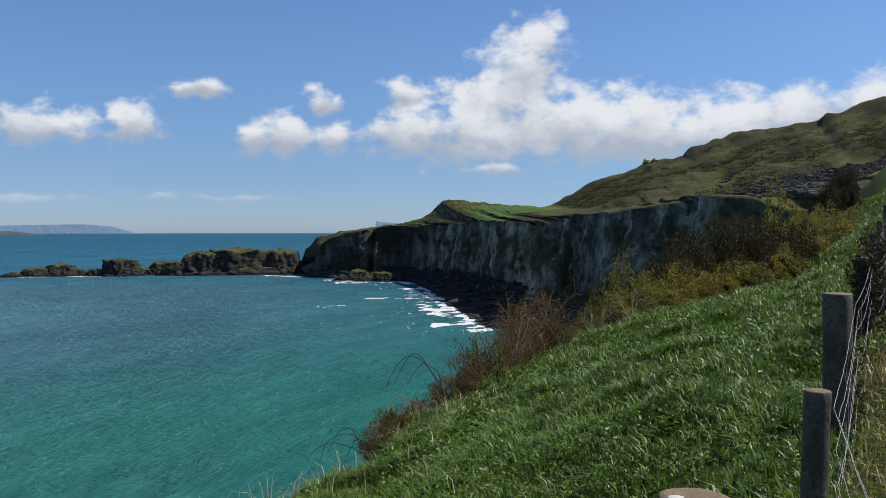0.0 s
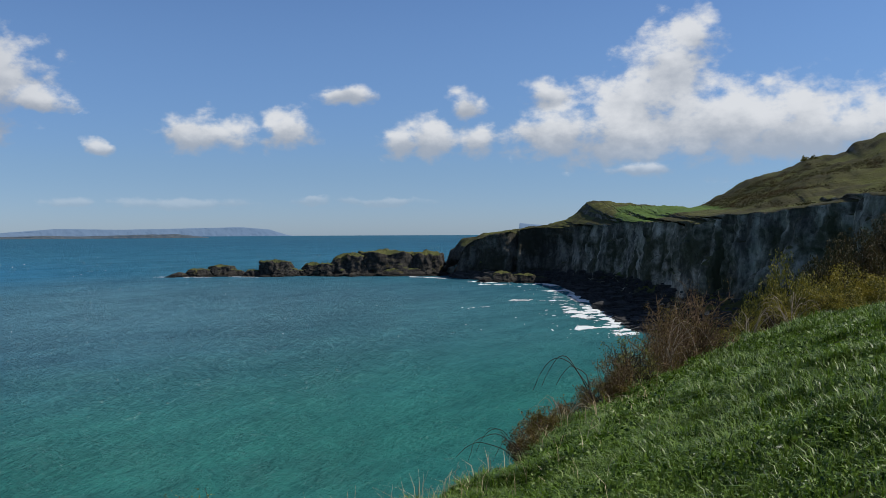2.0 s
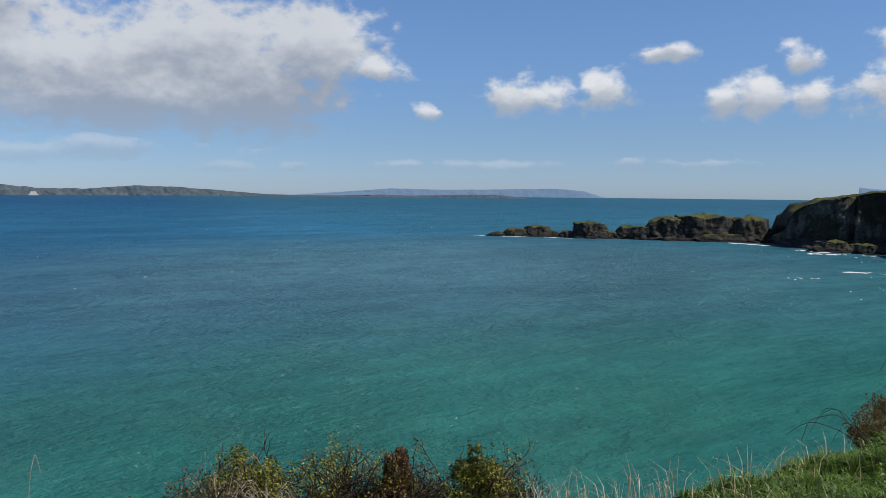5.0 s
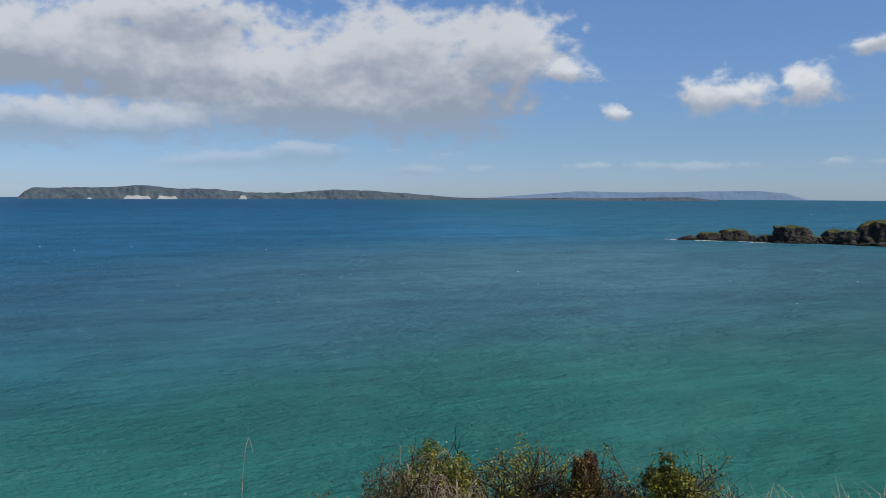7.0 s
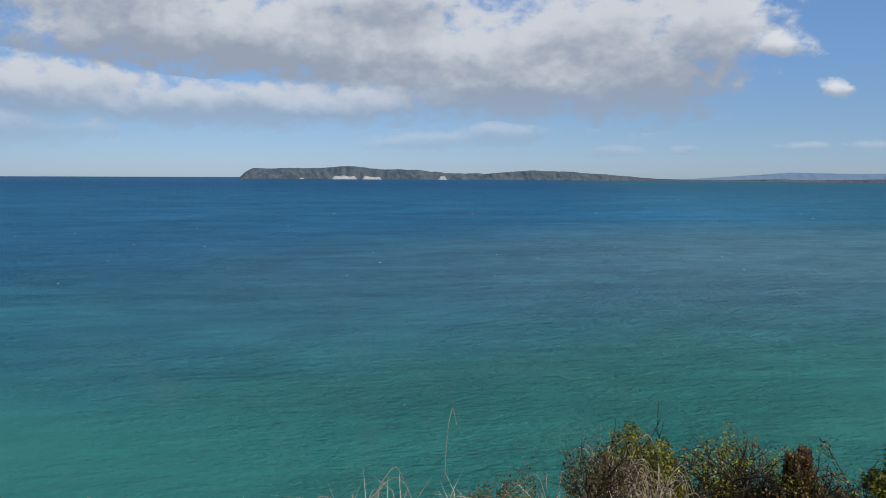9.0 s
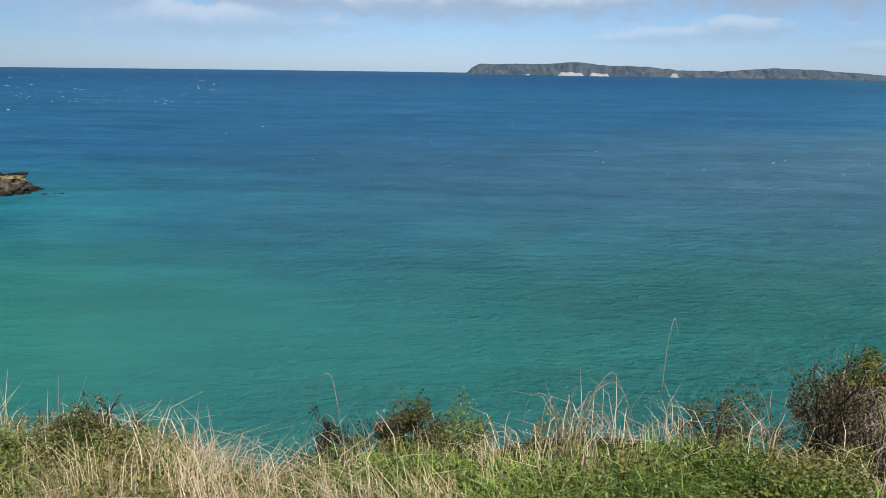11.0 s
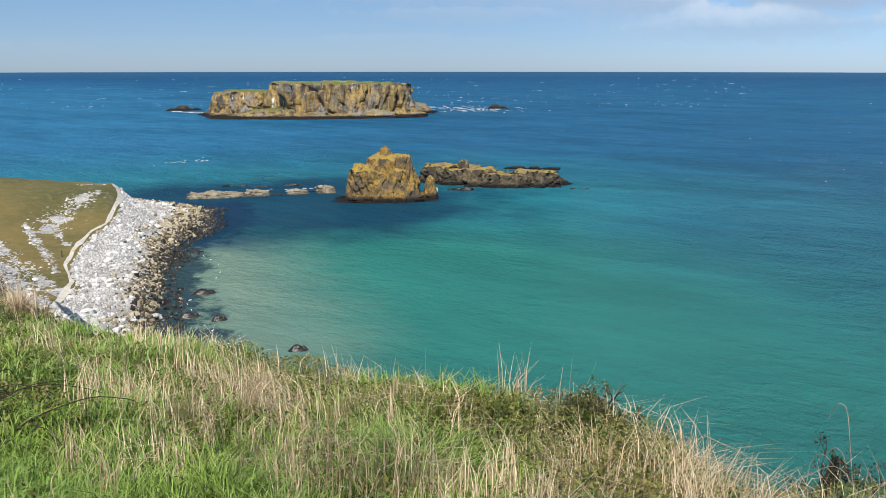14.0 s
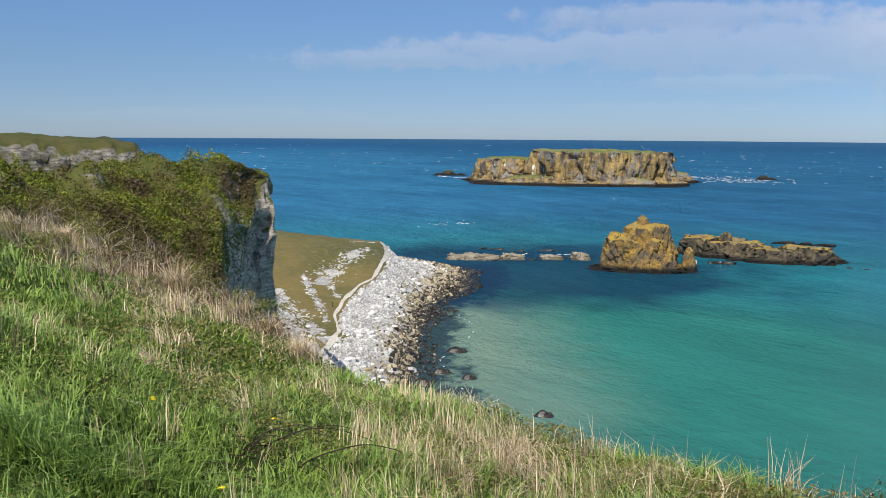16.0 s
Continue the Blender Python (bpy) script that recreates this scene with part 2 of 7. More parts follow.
    # weed growing out from the boulder shore
    ragged = grain(nt, scaled(nt, p, (0.16, 0.16, 0)), 1.0, 5.0, 0.7)
    bulge = calc(nt, "MULTIPLY", span(nt, run, 6.0, 40.0), 12.0)
    off = calc(nt, "ADD", inshore, bulge)
    fringe = span(nt, calc(nt, "ADD", off, calc(nt, "MULTIPLY", calc(nt, "SUBTRACT", ragged, 0.5), 26.0)), -6.5, -2.0)
    fringe = calc(nt, "MULTIPLY", fringe, span(nt, run, 62.0, 76.0, 1.0, 0.0))
    col = blend(nt, calc(nt, "MULTIPLY", fringe, 0.85), col, (0.008, 0.030, 0.050))
    # weed and rock on the bottom round the reef
    weed = span(nt, calc(nt, "ADD", far_from(-214.0, -94.0, 0.65, 0.60), calc(nt, "MULTIPLY", calc(nt, "SUBTRACT", mid, 0.5), 50.0)), 20.0, 46.0, 1.0, 0.0)
    col = blend(nt, calc(nt, "MULTIPLY", weed, 0.85), col, (0.006, 0.034, 0.080))
    along = calc(nt, "ADD", calc(nt, "MULTIPLY", x, 0.42), calc(nt, "MULTIPLY", y, 0.91))
    across = calc(nt, "SUBTRACT", calc(nt, "MULTIPLY", y, 0.42), calc(nt, "MULTIPLY", x, 0.91))
    turned = nt.nodes.new("ShaderNodeCombineXYZ")
    put(nt, turned.inputs[0], across)
    put(nt, turned.inputs[1], along)
    q = turned.outputs[0]
    # bright and dark wave faces put into the colour: streaks, then broad lanes
    ripple_tone = grain(nt, scaled(nt, q, (0.11, 0.045, 0)), 1.0, 6.0, 0.72)
    lee = span(nt, d, 50.0, 180.0, 0.42, 1.0)
    col = blend(nt, lee, col, blend(nt, span(nt, ripple_tone, 0.36, 0.66), (0.86, 0.88, 0.90), (1.14, 1.12, 1.10)), "MULTIPLY")
    lanes = grain(nt, scaled(nt, q, (0.030, 0.007, 0)), 1.0, 4.0, 0.6, 0.6)
    col = blend(nt, 1.0, col, blend(nt, span(nt, lanes, 0.34, 0.66), (0.90, 0.91, 0.92), (1.11, 1.10, 1.09)), "MULTIPLY")
    # wind ripples running across the bay, over a longer swell
    w1 = grain(nt, scaled(nt, q, (1.2, 0.75, 0)), 1.0, 5.0, 0.66)
    w2 = grain(nt, scaled(nt, q, (0.36, 0.20, 0)), 1.0, 4.0, 0.62)
    w3 = grain(nt, scaled(nt, q, (0.10, 0.050, 0)), 1.0, 4.0, 0.62)
    h = calc(nt, "ADD", calc(nt, "MULTIPLY", w1, 1.05), calc(nt, "MULTIPLY", w2, 2.5))
    # lanes of calmer water, and the lee of the eastern bay
    calm = calc(nt, "MULTIPLY", span(nt, grain(nt, scaled(nt, p, (0.014, 0.009, 0)), 1.0, 4.0, 0.6), 0.34, 0.62, 0.55, 1.1), span(nt, x, -95.0, -10.0, 1.0, 0.42))
    calm = calc(nt, "MULTIPLY", calm, lee)
    h = calc(nt, "ADD", calc(nt, "MULTIPLY", h, calm), calc(nt, "MULTIPLY", calc(nt, "MULTIPLY", w3, 1.8), lee))
    bump = relief(nt, h, 1.0, 1.3)
    swell = relief(nt, h, 1.0, 1.05)
    body = nt.nodes.new("ShaderNodeBsdfDiffuse")
    put(nt, body.inputs["Color"], col)
    put(nt, body.inputs["Normal"], swell)
    shine = nt.nodes.new("ShaderNodeBsdfGlossy")
    shine.inputs["Roughness"].default_value = 0.12
    put(nt, shine.inputs["Normal"], bump)
    fres = nt.nodes.new("ShaderNodeFresnel")
    fres.inputs["IOR"].default_value = 1.33
    put(nt, fres.inputs["Normal"], bump)
    f = fres.outputs[0]
    # the wave facets shade one another at a low angle, so the gloss levels off
    gloss = calc(nt, "DIVIDE", calc(nt, "MULTIPLY", f, 0.15), calc(nt, "ADD", f, 0.12))
    mx = nt.nodes.new("ShaderNodeMixShader")
    put(nt, mx.inputs[0], gloss)
    nt.links.new(body.outputs[0], mx.inputs[1])
    nt.links.new(shine.outputs[0], mx.inputs[2])
    nt.links.new(mx.outputs[0], nt.nodes["Material Output"].inputs[0])
    return m


def mottled(name, cols, scale, rough=0.85, bump=0.4, depth=0.05, spec=0.3, fine=9.0):
    """Two-scale mottling of three colours, at world size."""
    m, nt, b = material(name)
    p = place(nt).outputs["Position"]
    a = grain(nt, p, scale, 5.0, 0.6)
    f = grain(nt, p, scale * fine, 5.0, 0.65)
    col = blend(nt, span(nt, a, 0.36, 0.64), cols[0], cols[1])
    col = blend(nt, span(nt, f, 0.45, 0.72), col, cols[2])
    put(nt, b.inputs["Base Color"], col)
    b.inputs["Roughness"].default_value = rough
    b.inputs["Specular IOR Level"].default_value = spec
    put(nt, b.inputs["Normal"], relief(nt, calc(nt, "ADD", f, calc(nt, "MULTIPLY", a, 2.0)), bump, depth))
    return m


def leafy(name, dark, light, third=None, rough=0.5, glow=0.25, spec=0.4, patchy=0.45):
    """Blades and leaves: every piece has its own tone, with some light coming through."""
    m, nt, b = material(name)
    g = place(nt)
    r = g.outputs["Random Per Island"]
    p = g.outputs["Position"]
    patch = grain(nt, p, patchy, 4.0, 0.6)
    col = blend(nt, r, dark, light)
    if third:
        col = blend(nt, span(nt, calc(nt, "ADD", patch, calc(nt, "MULTIPLY", r, 0.25)), 0.52, 0.80), col, third)
    put(nt, b.inputs["Base Color"], col)
    b.inputs["Roughness"].default_value = rough
    b.inputs["Specular IOR Level"].default_value = spec
    tr = nt.nodes.new("ShaderNodeBsdfTranslucent")
    put(nt, tr.inputs[0], col)
    mx = nt.nodes.new("ShaderNodeMixShader")
    mx.inputs[0].default_value = glow
    out = nt.nodes["Material Output"]
    nt.links.new(b.outputs[0], mx.inputs[1])
    nt.links.new(tr.outputs[0], mx.inputs[2])
    nt.links.new(mx.outputs[0], out.inputs[0])
    return m


def crag_material(name, rock_a, rock_b, stain, turf_a, turf_b, turf_at=0.72, tide=2.0, streak=0.5, scale=0.12, stain_amount=0.5, guano=0.0, dark_y=0.0, field=None, green_y=0.0):
    """Bare rock on the steep, turf on the flat, black below the tide line."""
    m, nt, b = material(name)
    g = place(nt)
    p = g.outputs["Position"]
    nz = parts_of(nt, g.outputs["Normal"])[2]
    z = parts_of(nt, p)[2]
    a = grain(nt, p, scale, 6.0, 0.62)
    v = grain(nt, scaled(nt, p, (1, 1, streak)), scale * 3.0, 5.0, 0.65)
    f = grain(nt, p, scale * 12.0, 5.0, 0.65)
    rock = blend(nt, span(nt, v, 0.36, 0.66), rock_a, rock_b)
    rock = blend(nt, calc(nt, "MULTIPLY", span(nt, a, 0.62 - 0.3 * stain_amount, 0.78 - 0.3 * stain_amount), 0.9), rock, stain)
    rock = blend(nt, span(nt, f, 0.50, 0.30, 0.0, 0.6), rock, (0.02, 0.019, 0.017))
    # far rock darkened: basalt, with the shade on it put into the colour
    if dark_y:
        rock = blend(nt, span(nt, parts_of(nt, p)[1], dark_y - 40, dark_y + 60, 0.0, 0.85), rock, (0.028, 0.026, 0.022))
    if green_y:     # a face overgrown with ivy and scrub
        rock = blend(nt, calc(nt, "MULTIPLY", span(nt, parts_of(nt, p)[1], green_y - 30, green_y + 40, 1.0, 0.0), span(nt, v, 0.34, 0.52, 0.45, 1.0)), rock, (0.042, 0.046, 0.016))
    if guano:
        gv = grain(nt, scaled(nt, p, (1, 1, 0.16)), scale * 5.0, 4.0, 0.6)
        rock = blend(nt, span(nt, gv, 0.70 - guano, 0.76 - guano), rock, (0.62, 0.60, 0.56))
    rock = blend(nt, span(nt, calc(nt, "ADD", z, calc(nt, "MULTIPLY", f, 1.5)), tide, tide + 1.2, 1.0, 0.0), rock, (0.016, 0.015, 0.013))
    turf = blend(nt, span(nt, a, 0.38, 0.64), turf_a, turf_b)
    turf = blend(nt, span(nt, f, 0.48, 0.70, 0.0, 0.5), turf, (0.035, 0.040, 0.014))
    if field:      # a mown pasture
        fx, fy = parts_of(nt, p)[0], parts_of(nt, p)[1]
        off = calc(nt, "MAXIMUM", calc(nt, "ABSOLUTE", calc(nt, "DIVIDE", calc(nt, "SUBTRACT", fx, field[0]), field[2])), calc(nt, "ABSOLUTE", calc(nt, "DIVIDE", calc(nt, "SUBTRACT", fy, field[1]), field[3])))
        turf = blend(nt, span(nt, calc(nt, "ADD", off, calc(nt, "MULTIPLY", calc(nt, "SUBTRACT", a, 0.5), 0.5)), 0.92, 1.02, 0.85, 0.0), turf, (0.085, 0.150, 0.028))
    lean = calc(nt, "ADD", nz, calc(nt, "MULTIPLY", calc(nt, "SUBTRACT", v, 0.5), 0.5))
    up = calc(nt, "MULTIPLY", span(nt, lean, turf_at - 0.1, turf_at + 0.08), span(nt, z, tide + 1.0, tide + 3.0))
    put(nt, b.inputs["Base Color"], blend(nt, up, rock, turf))
    b.inputs["Roughness"].default_value = 0.9
    b.inputs["Specular IOR Level"].default_value = 0.2
    put(nt, b.inputs["Normal"], relief(nt, calc(nt, "ADD", calc(nt, "MULTIPLY", v, 2.0), f), 0.8, 0.05 / scale))
    return m


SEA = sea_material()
TURF = mottled("turf_soil", ((0.030, 0.050, 0.011), (0.048, 0.070, 0.016), (0.050, 0.052, 0.018)), 0.9, spec=0.04)
GRASS = leafy("grass_blades", (0.026, 0.054, 0.008), (0.460, 0.640, 0.120), (0.310, 0.450, 0.110), rough=0.50, glow=0.36, spec=0.26, patchy=1.3)
LUSH = leafy("lush_grass", (0.016, 0.046, 0.004), (0.178, 0.302, 0.022), (0.160, 0.250, 0.042), rough=0.43, glow=0.30, spec=0.36, patchy=1.1)
STRAW = leafy("dry_straw", (0.31, 0.205, 0.105), (0.96, 0.78, 0.52), None, rough=0.6, glow=0.22)
WEEDS = leafy("broad_weeds", (0.040, 0.085, 0.014), (0.290, 0.360, 0.060), (0.270, 0.235, 0.070), rough=0.45, patchy=1.5)
SCRUB = leafy("scrub_leaves", (0.055, 0.060, 0.013), (0.220, 0.205, 0.032), (0.360, 0.300, 0.038), rough=0.6, patchy=0.8)
SCRUB_BROWN = leafy("brown_scrub", (0.026, 0.018, 0.009), (0.068, 0.046, 0.020), (0.085, 0.070, 0.020), rough=0.7)
SHRUB_LEAF = leafy("shrub_leaves", (0.030, 0.042, 0.009), (0.190, 0.200, 0.030), (0.36, 0.33, 0.045), rough=0.5, patchy=3.2)
EDGE_LEAF = leafy("edge_bramble_leaves", (0.030, 0.042, 0.010), (0.130, 0.150, 0.028), (0.160, 0.110, 0.040), rough=0.55, patchy=3.0)
RED_LEAF = leafy("reddish_leaves", (0.060, 0.026, 0.014), (0.15, 0.065, 0.032), (0.24, 0.19, 0.03), rough=0.6, patchy=3.0)
HEAD_LEAF = leafy("headland_scrub", (0.070, 0.095, 0.015), (0.430, 0.460, 0.055), (0.150, 0.100, 0.055), rough=0.6, glow=0.36, patchy=0.30)
TWIG = mottled("dark_twigs", ((0.040, 0.028, 0.018), (0.085, 0.062, 0.042), (0.02, 0.015, 0.01)), 12.0, 0.8)
DEAD_TWIG = mottled("brown_dead_twigs", ((0.150, 0.092, 0.050), (0.28, 0.185, 0.10), (0.07, 0.045, 0.025)), 12.0, 0.8)
PALE_TWIG = mottled("dead_cane", ((0.30, 0.235, 0.165), (0.46, 0.38, 0.28), (0.17, 0.125, 0.085)), 15.0, 0.8)
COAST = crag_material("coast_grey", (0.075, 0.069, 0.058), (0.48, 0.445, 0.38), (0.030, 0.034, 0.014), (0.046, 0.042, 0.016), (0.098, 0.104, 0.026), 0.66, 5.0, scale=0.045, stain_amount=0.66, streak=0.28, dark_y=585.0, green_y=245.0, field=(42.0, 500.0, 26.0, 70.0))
BASALT = crag_material("dark_basalt", (0.024, 0.022, 0.020), (0.066, 0.060, 0.053), (0.10, 0.082, 0.030), (0.060, 0.070, 0.020), (0.10, 0.10, 0.03), 0.70, 1.8, scale=0.10, stain_amount=0.25)
LICHEN = crag_material("lichen_rock", (0.15, 0.105, 0.05), (0.40, 0.245, 0.055), (0.105, 0.088, 0.068), (0.30, 0.22, 0.07), (0.42, 0.27, 0.05), 0.62, 1.5, scale=0.22, stain_amount=0.62)
LOWROCK = crag_material("low_reef_rock", (0.060, 0.050, 0.038), (0.17, 0.135, 0.08), (0.050, 0.045, 0.036), (0.24, 0.19, 0.10), (0.38, 0.26, 0.06), 0.75, 1.2, scale=0.2, stain_amount=0.5)
ISLAND = crag_material("island_cliff", (0.085, 0.070, 0.055), (0.40, 0.275, 0.10), (0.24, 0.23, 0.215), (0.14, 0.19, 0.045), (0.20, 0.22, 0.06), 0.95, 2.0, scale=0.07, stain_amount=0.42, guano=0.05, streak=0.3)
SLAB = crag_material("pale_slab", (0.26, 0.22, 0.15), (0.42, 0.37, 0.28), (0.20, 0.17, 0.11), (0.56, 0.51, 0.41), (0.68, 0.63, 0.53), 0.6, 0.1, scale=0.3)
LIME = crag_material("limestone", (0.15, 0.135, 0.105), (0.37, 0.34, 0.285), (0.12, 0.11, 0.07), (0.075, 0.085, 0.022), (0.115, 0.100, 0.035), 0.62, 0.5, streak=4.0, scale=0.25, stain_amount=0.4)
HEADLAND = crag_material("headland_rock", (0.34, 0.285, 0.230), (0.66, 0.570, 0.460), (0.26, 0.22, 0.17), (0.080, 0.100, 0.022), (0.130, 0.120, 0.034), 0.52, 0.5, streak=5.0, scale=0.22, stain_amount=0.35)


def mound_material():
    m, nt, b = material("rough_pasture")
    p = place(nt).outputs["Position"]
    big = grain(nt, p, 0.05, 5.0, 0.6)
    fine = grain(nt, p, 0.7, 6.0, 0.7)
    col = blend(nt, span(nt, big, 0.36, 0.64), (0.180, 0.136, 0.038), (0.092, 0.092, 0.024))
    col = blend(nt, span(nt, fine, 0.45, 0.75, 0.0, 0.7), col, (0.25, 0.185, 0.075))
    rocky = grain(nt, scaled(nt, p, (0.055, 0.10, 0.05)), 1.0, 3.0, 0.5)
    mask = calc(nt, "MULTIPLY", span(nt, rocky, 0.56, 0.68), span(nt, fine, 0.46, 0.60))
    put(nt, b.inputs["Base Color"], blend(nt, calc(nt, "MULTIPLY", mask, 0.35), col, (0.30, 0.26, 0.18)))
    b.inputs["Roughness"].default_value = 0.95
    put(nt, b.inputs["Normal"], relief(nt, calc(nt, "ADD", fine, mask), 0.7, 0.4))
    return m


MOUND = mound_material()
def stony(name, dark, light, speck, rough=0.85, spec=0.3):
    """Loose stones, each with its own tone between two colours."""
    m, nt, b = material(name)
    g = place(nt)
    f = grain(nt, g.outputs["Position"], 2.2, 5.0, 0.65)
    wide_ = grain(nt, g.outputs["Position"], 0.12, 4.0, 0.6)
    tone = calc(nt, "ADD", calc(nt, "MULTIPLY", g.outputs["Random Per Island"], 0.75), calc(nt, "MULTIPLY", calc(nt, "SUBTRACT", wide_, 0.35), 0.8))
    col = blend(nt, span(nt, tone, 0.05, 0.85), dark, light)
    put(nt, b.inputs["Base Color"], blend(nt, span(nt, f, 0.50, 0.74, 0.0, 0.7), col, speck))
    b.inputs["Roughness"].default_value = rough
    b.inputs["Specular IOR Level"].default_value = spec
    put(nt, b.inputs["Normal"], relief(nt, f, 0.6, 0.1))
    return m


BOULDER = stony("beach_boulders", (0.30, 0.285, 0.265), (0.70, 0.68, 0.645), (0.20, 0.185, 0.16))
RUBBLE = mottled("rubble_ground", ((0.36, 0.345, 0.32), (0.56, 0.54, 0.505), (0.12, 0.11, 0.09)), 0.25, 0.9, 0.7, 0.2)
BOULDER_TAN = stony("weathered_boulders", (0.030, 0.024, 0.015), (0.50, 0.42, 0.28), (0.04, 0.033, 0.02))
WET_DARK = mottled("wet_and_gap_dark", ((0.020, 0.018, 0.014), (0.045, 0.038, 0.026), (0.012, 0.011, 0.010)), 0.5, 0.35, 0.5, 0.1, spec=0.5)
TRACK = mottled("chalky_track", ((0.56, 0.52, 0.44), (0.66, 0.62, 0.54), (0.40, 0.35, 0.27)), 0.4, 0.95)
SCREE = mottled("dark_scree", ((0.022, 0.022, 0.023), (0.050, 0.049, 0.050), (0.085, 0.082, 0.08)), 0.25, 0.9)
LOOSE = stony("loose_scree", (0.030, 0.029, 0.028), (0.120, 0.115, 0.108), (0.03, 0.03, 0.028))
FOAM = mottled("sea_foam", ((0.80, 0.83, 0.84), (0.74, 0.79, 0.80), (0.62, 0.70, 0.72)), 0.2, 0.9)
WOOD = mottled("weathered_post", ((0.075, 0.066, 0.053), (0.135, 0.122, 0.100), (0.040, 0.034, 0.027)), 6.0, 0.85, 0.6, 0.01)
WOOD_TOP = mottled("sawn_post_top", ((0.20, 0.15, 0.10), (0.28, 0.21, 0.14), (0.12, 0.085, 0.055)), 14.0, 0.9, 0.5, 0.01)
DROPPING = mottled("bird_dropping", ((0.75, 0.74, 0.70), (0.66, 0.65, 0.60), (0.55, 0.53, 0.48)), 30.0)
WIRE = mottled("galvanised_wire", ((0.42, 0.42, 0.41), (0.55, 0.55, 0.54), (0.30, 0.28, 0.26)), 20.0, 0.45, 0.1, 0.01, spec=0.6)
HILL_SCRUB = leafy("hill_scrub", (0.020, 0.024, 0.008), (0.080, 0.082, 0.020), (0.060, 0.042, 0.016), rough=0.7, patchy=0.03)
HEATH = leafy("hillside_heath", (0.034, 0.036, 0.012), (0.088, 0.086, 0.024), (0.075, 0.050, 0.020), rough=0.8, patchy=0.03)
# near-black colour that stands for the shade deep inside a bush
CORE = mottled("shaded_core", ((0.018, 0.015, 0.007), (0.036, 0.030, 0.013), (0.010, 0.008, 0.004)), 9.0, 1.0, 1.0, 0.05, spec=0.0)
BRACKEN = leafy("dead_bracken", (0.060, 0.036, 0.014), (0.260, 0.155, 0.050), (0.190, 0.155, 0.032), rough=0.7, patchy=1.2)
IVY = leafy("dead_ivy", (0.030, 0.020, 0.012), (0.085, 0.055, 0.030), (0.06, 0.05, 0.018), rough=0.7)
PETAL = mottled("yellow_petals", ((0.90, 0.70, 0.02), (0.95, 0.78, 0.03), (0.85, 0.58, 0.01)), 40.0, 0.6)
# blue-grey because the haze of distance is mixed into the land's colour
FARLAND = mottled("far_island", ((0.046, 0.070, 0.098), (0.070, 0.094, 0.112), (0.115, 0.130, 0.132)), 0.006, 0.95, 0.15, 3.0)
CHALK = mottled("chalk_cliff", ((0.40, 0.39, 0.37), (0.50, 0.49, 0.46), (0.22, 0.22, 0.21)), 0.02, 0.9)


# ---------------------------------------------------------------- mesh helpers
rng = np.random.default_rng(7)


def cells(ix, iy, iz, seed):
    h = (ix.astype(np.int64) * 374761393 + iy.astype(np.int64) * 668265263 + iz.astype(np.int64) * 1440670441 + seed * 974711) & 0xFFFFFFFF
    h = ((h ^ (h >> 13)) * 1274126177) & 0xFFFFFFFF
    return ((h ^ (h >> 16)) & 0xFFFF) / 32767.5 - 1.0


def vnoise(x, y, z, seed=0):
    x, y, z = np.broadcast_arrays(np.asarray(x, float), np.asarray(y, float), np.asarray(z, float))
    ix, iy, iz = np.floor(x), np.floor(y), np.floor(z)
    fx, fy, fz = x - ix, y - iy, z - iz
    fx, fy, fz = (f * f * (3 - 2 * f) for f in (fx, fy, fz))
    out = 0
    for a in (0, 1):
        for b in (0, 1):
            for c in (0, 1):
                w = (fx if a else 1 - fx) * (fy if b else 1 - fy) * (fz if c else 1 - fz)
                out = out + w * cells(ix + a, iy + b, iz + c, seed)
    return out


def fbm(x, y, z=0.0, octaves=4, seed=0):
    out, amp, k = 0, 1.0, 1.0
    for o in range(octaves):
        out = out + amp * vnoise(x * k, y * k, z * k, seed + o * 17)
        amp, k = amp * 0.5, k * 2.03
    return out


def blocks(x, y, z, seed=0):
    """Cellular facets: a value for each irregular cell, and the distance from its border."""
    x, y, z = np.broadcast_arrays(np.asarray(x, float), np.asarray(y, float), np.asarray(z, float))
    ix, iy, iz = np.floor(x), np.floor(y), np.floor(z)
    best, second, val = np.full(x.shape, 9.0), np.full(x.shape, 9.0), np.zeros(x.shape)
    for a in (-1, 0, 1):
        for b in (-1, 0, 1):
            for c in (-1, 0, 1):
                cx, cy, cz = ix + a, iy + b, iz + c
                d = (cx + 0.5 + 0.45 * cells(cx, cy, cz, seed) - x) ** 2 + (cy + 0.5 + 0.45 * cells(cx, cy, cz, seed + 1) - y) ** 2 + (cz + 0.5 + 0.45 * cells(cx, cy, cz, seed + 2) - z) ** 2
                near = d < best
                second = np.where(near, best, np.minimum(second, d))
                val = np.where(near, cells(cx, cy, cz, seed + 3), val)
                best = np.where(near, d, best)
    return val, np.sqrt(second) - np.sqrt(best)


def smooth(v, lo, hi):
    t = np.clip((v - lo) / (hi - lo), 0, 1)
    return t * t * (3 - 2 * t)


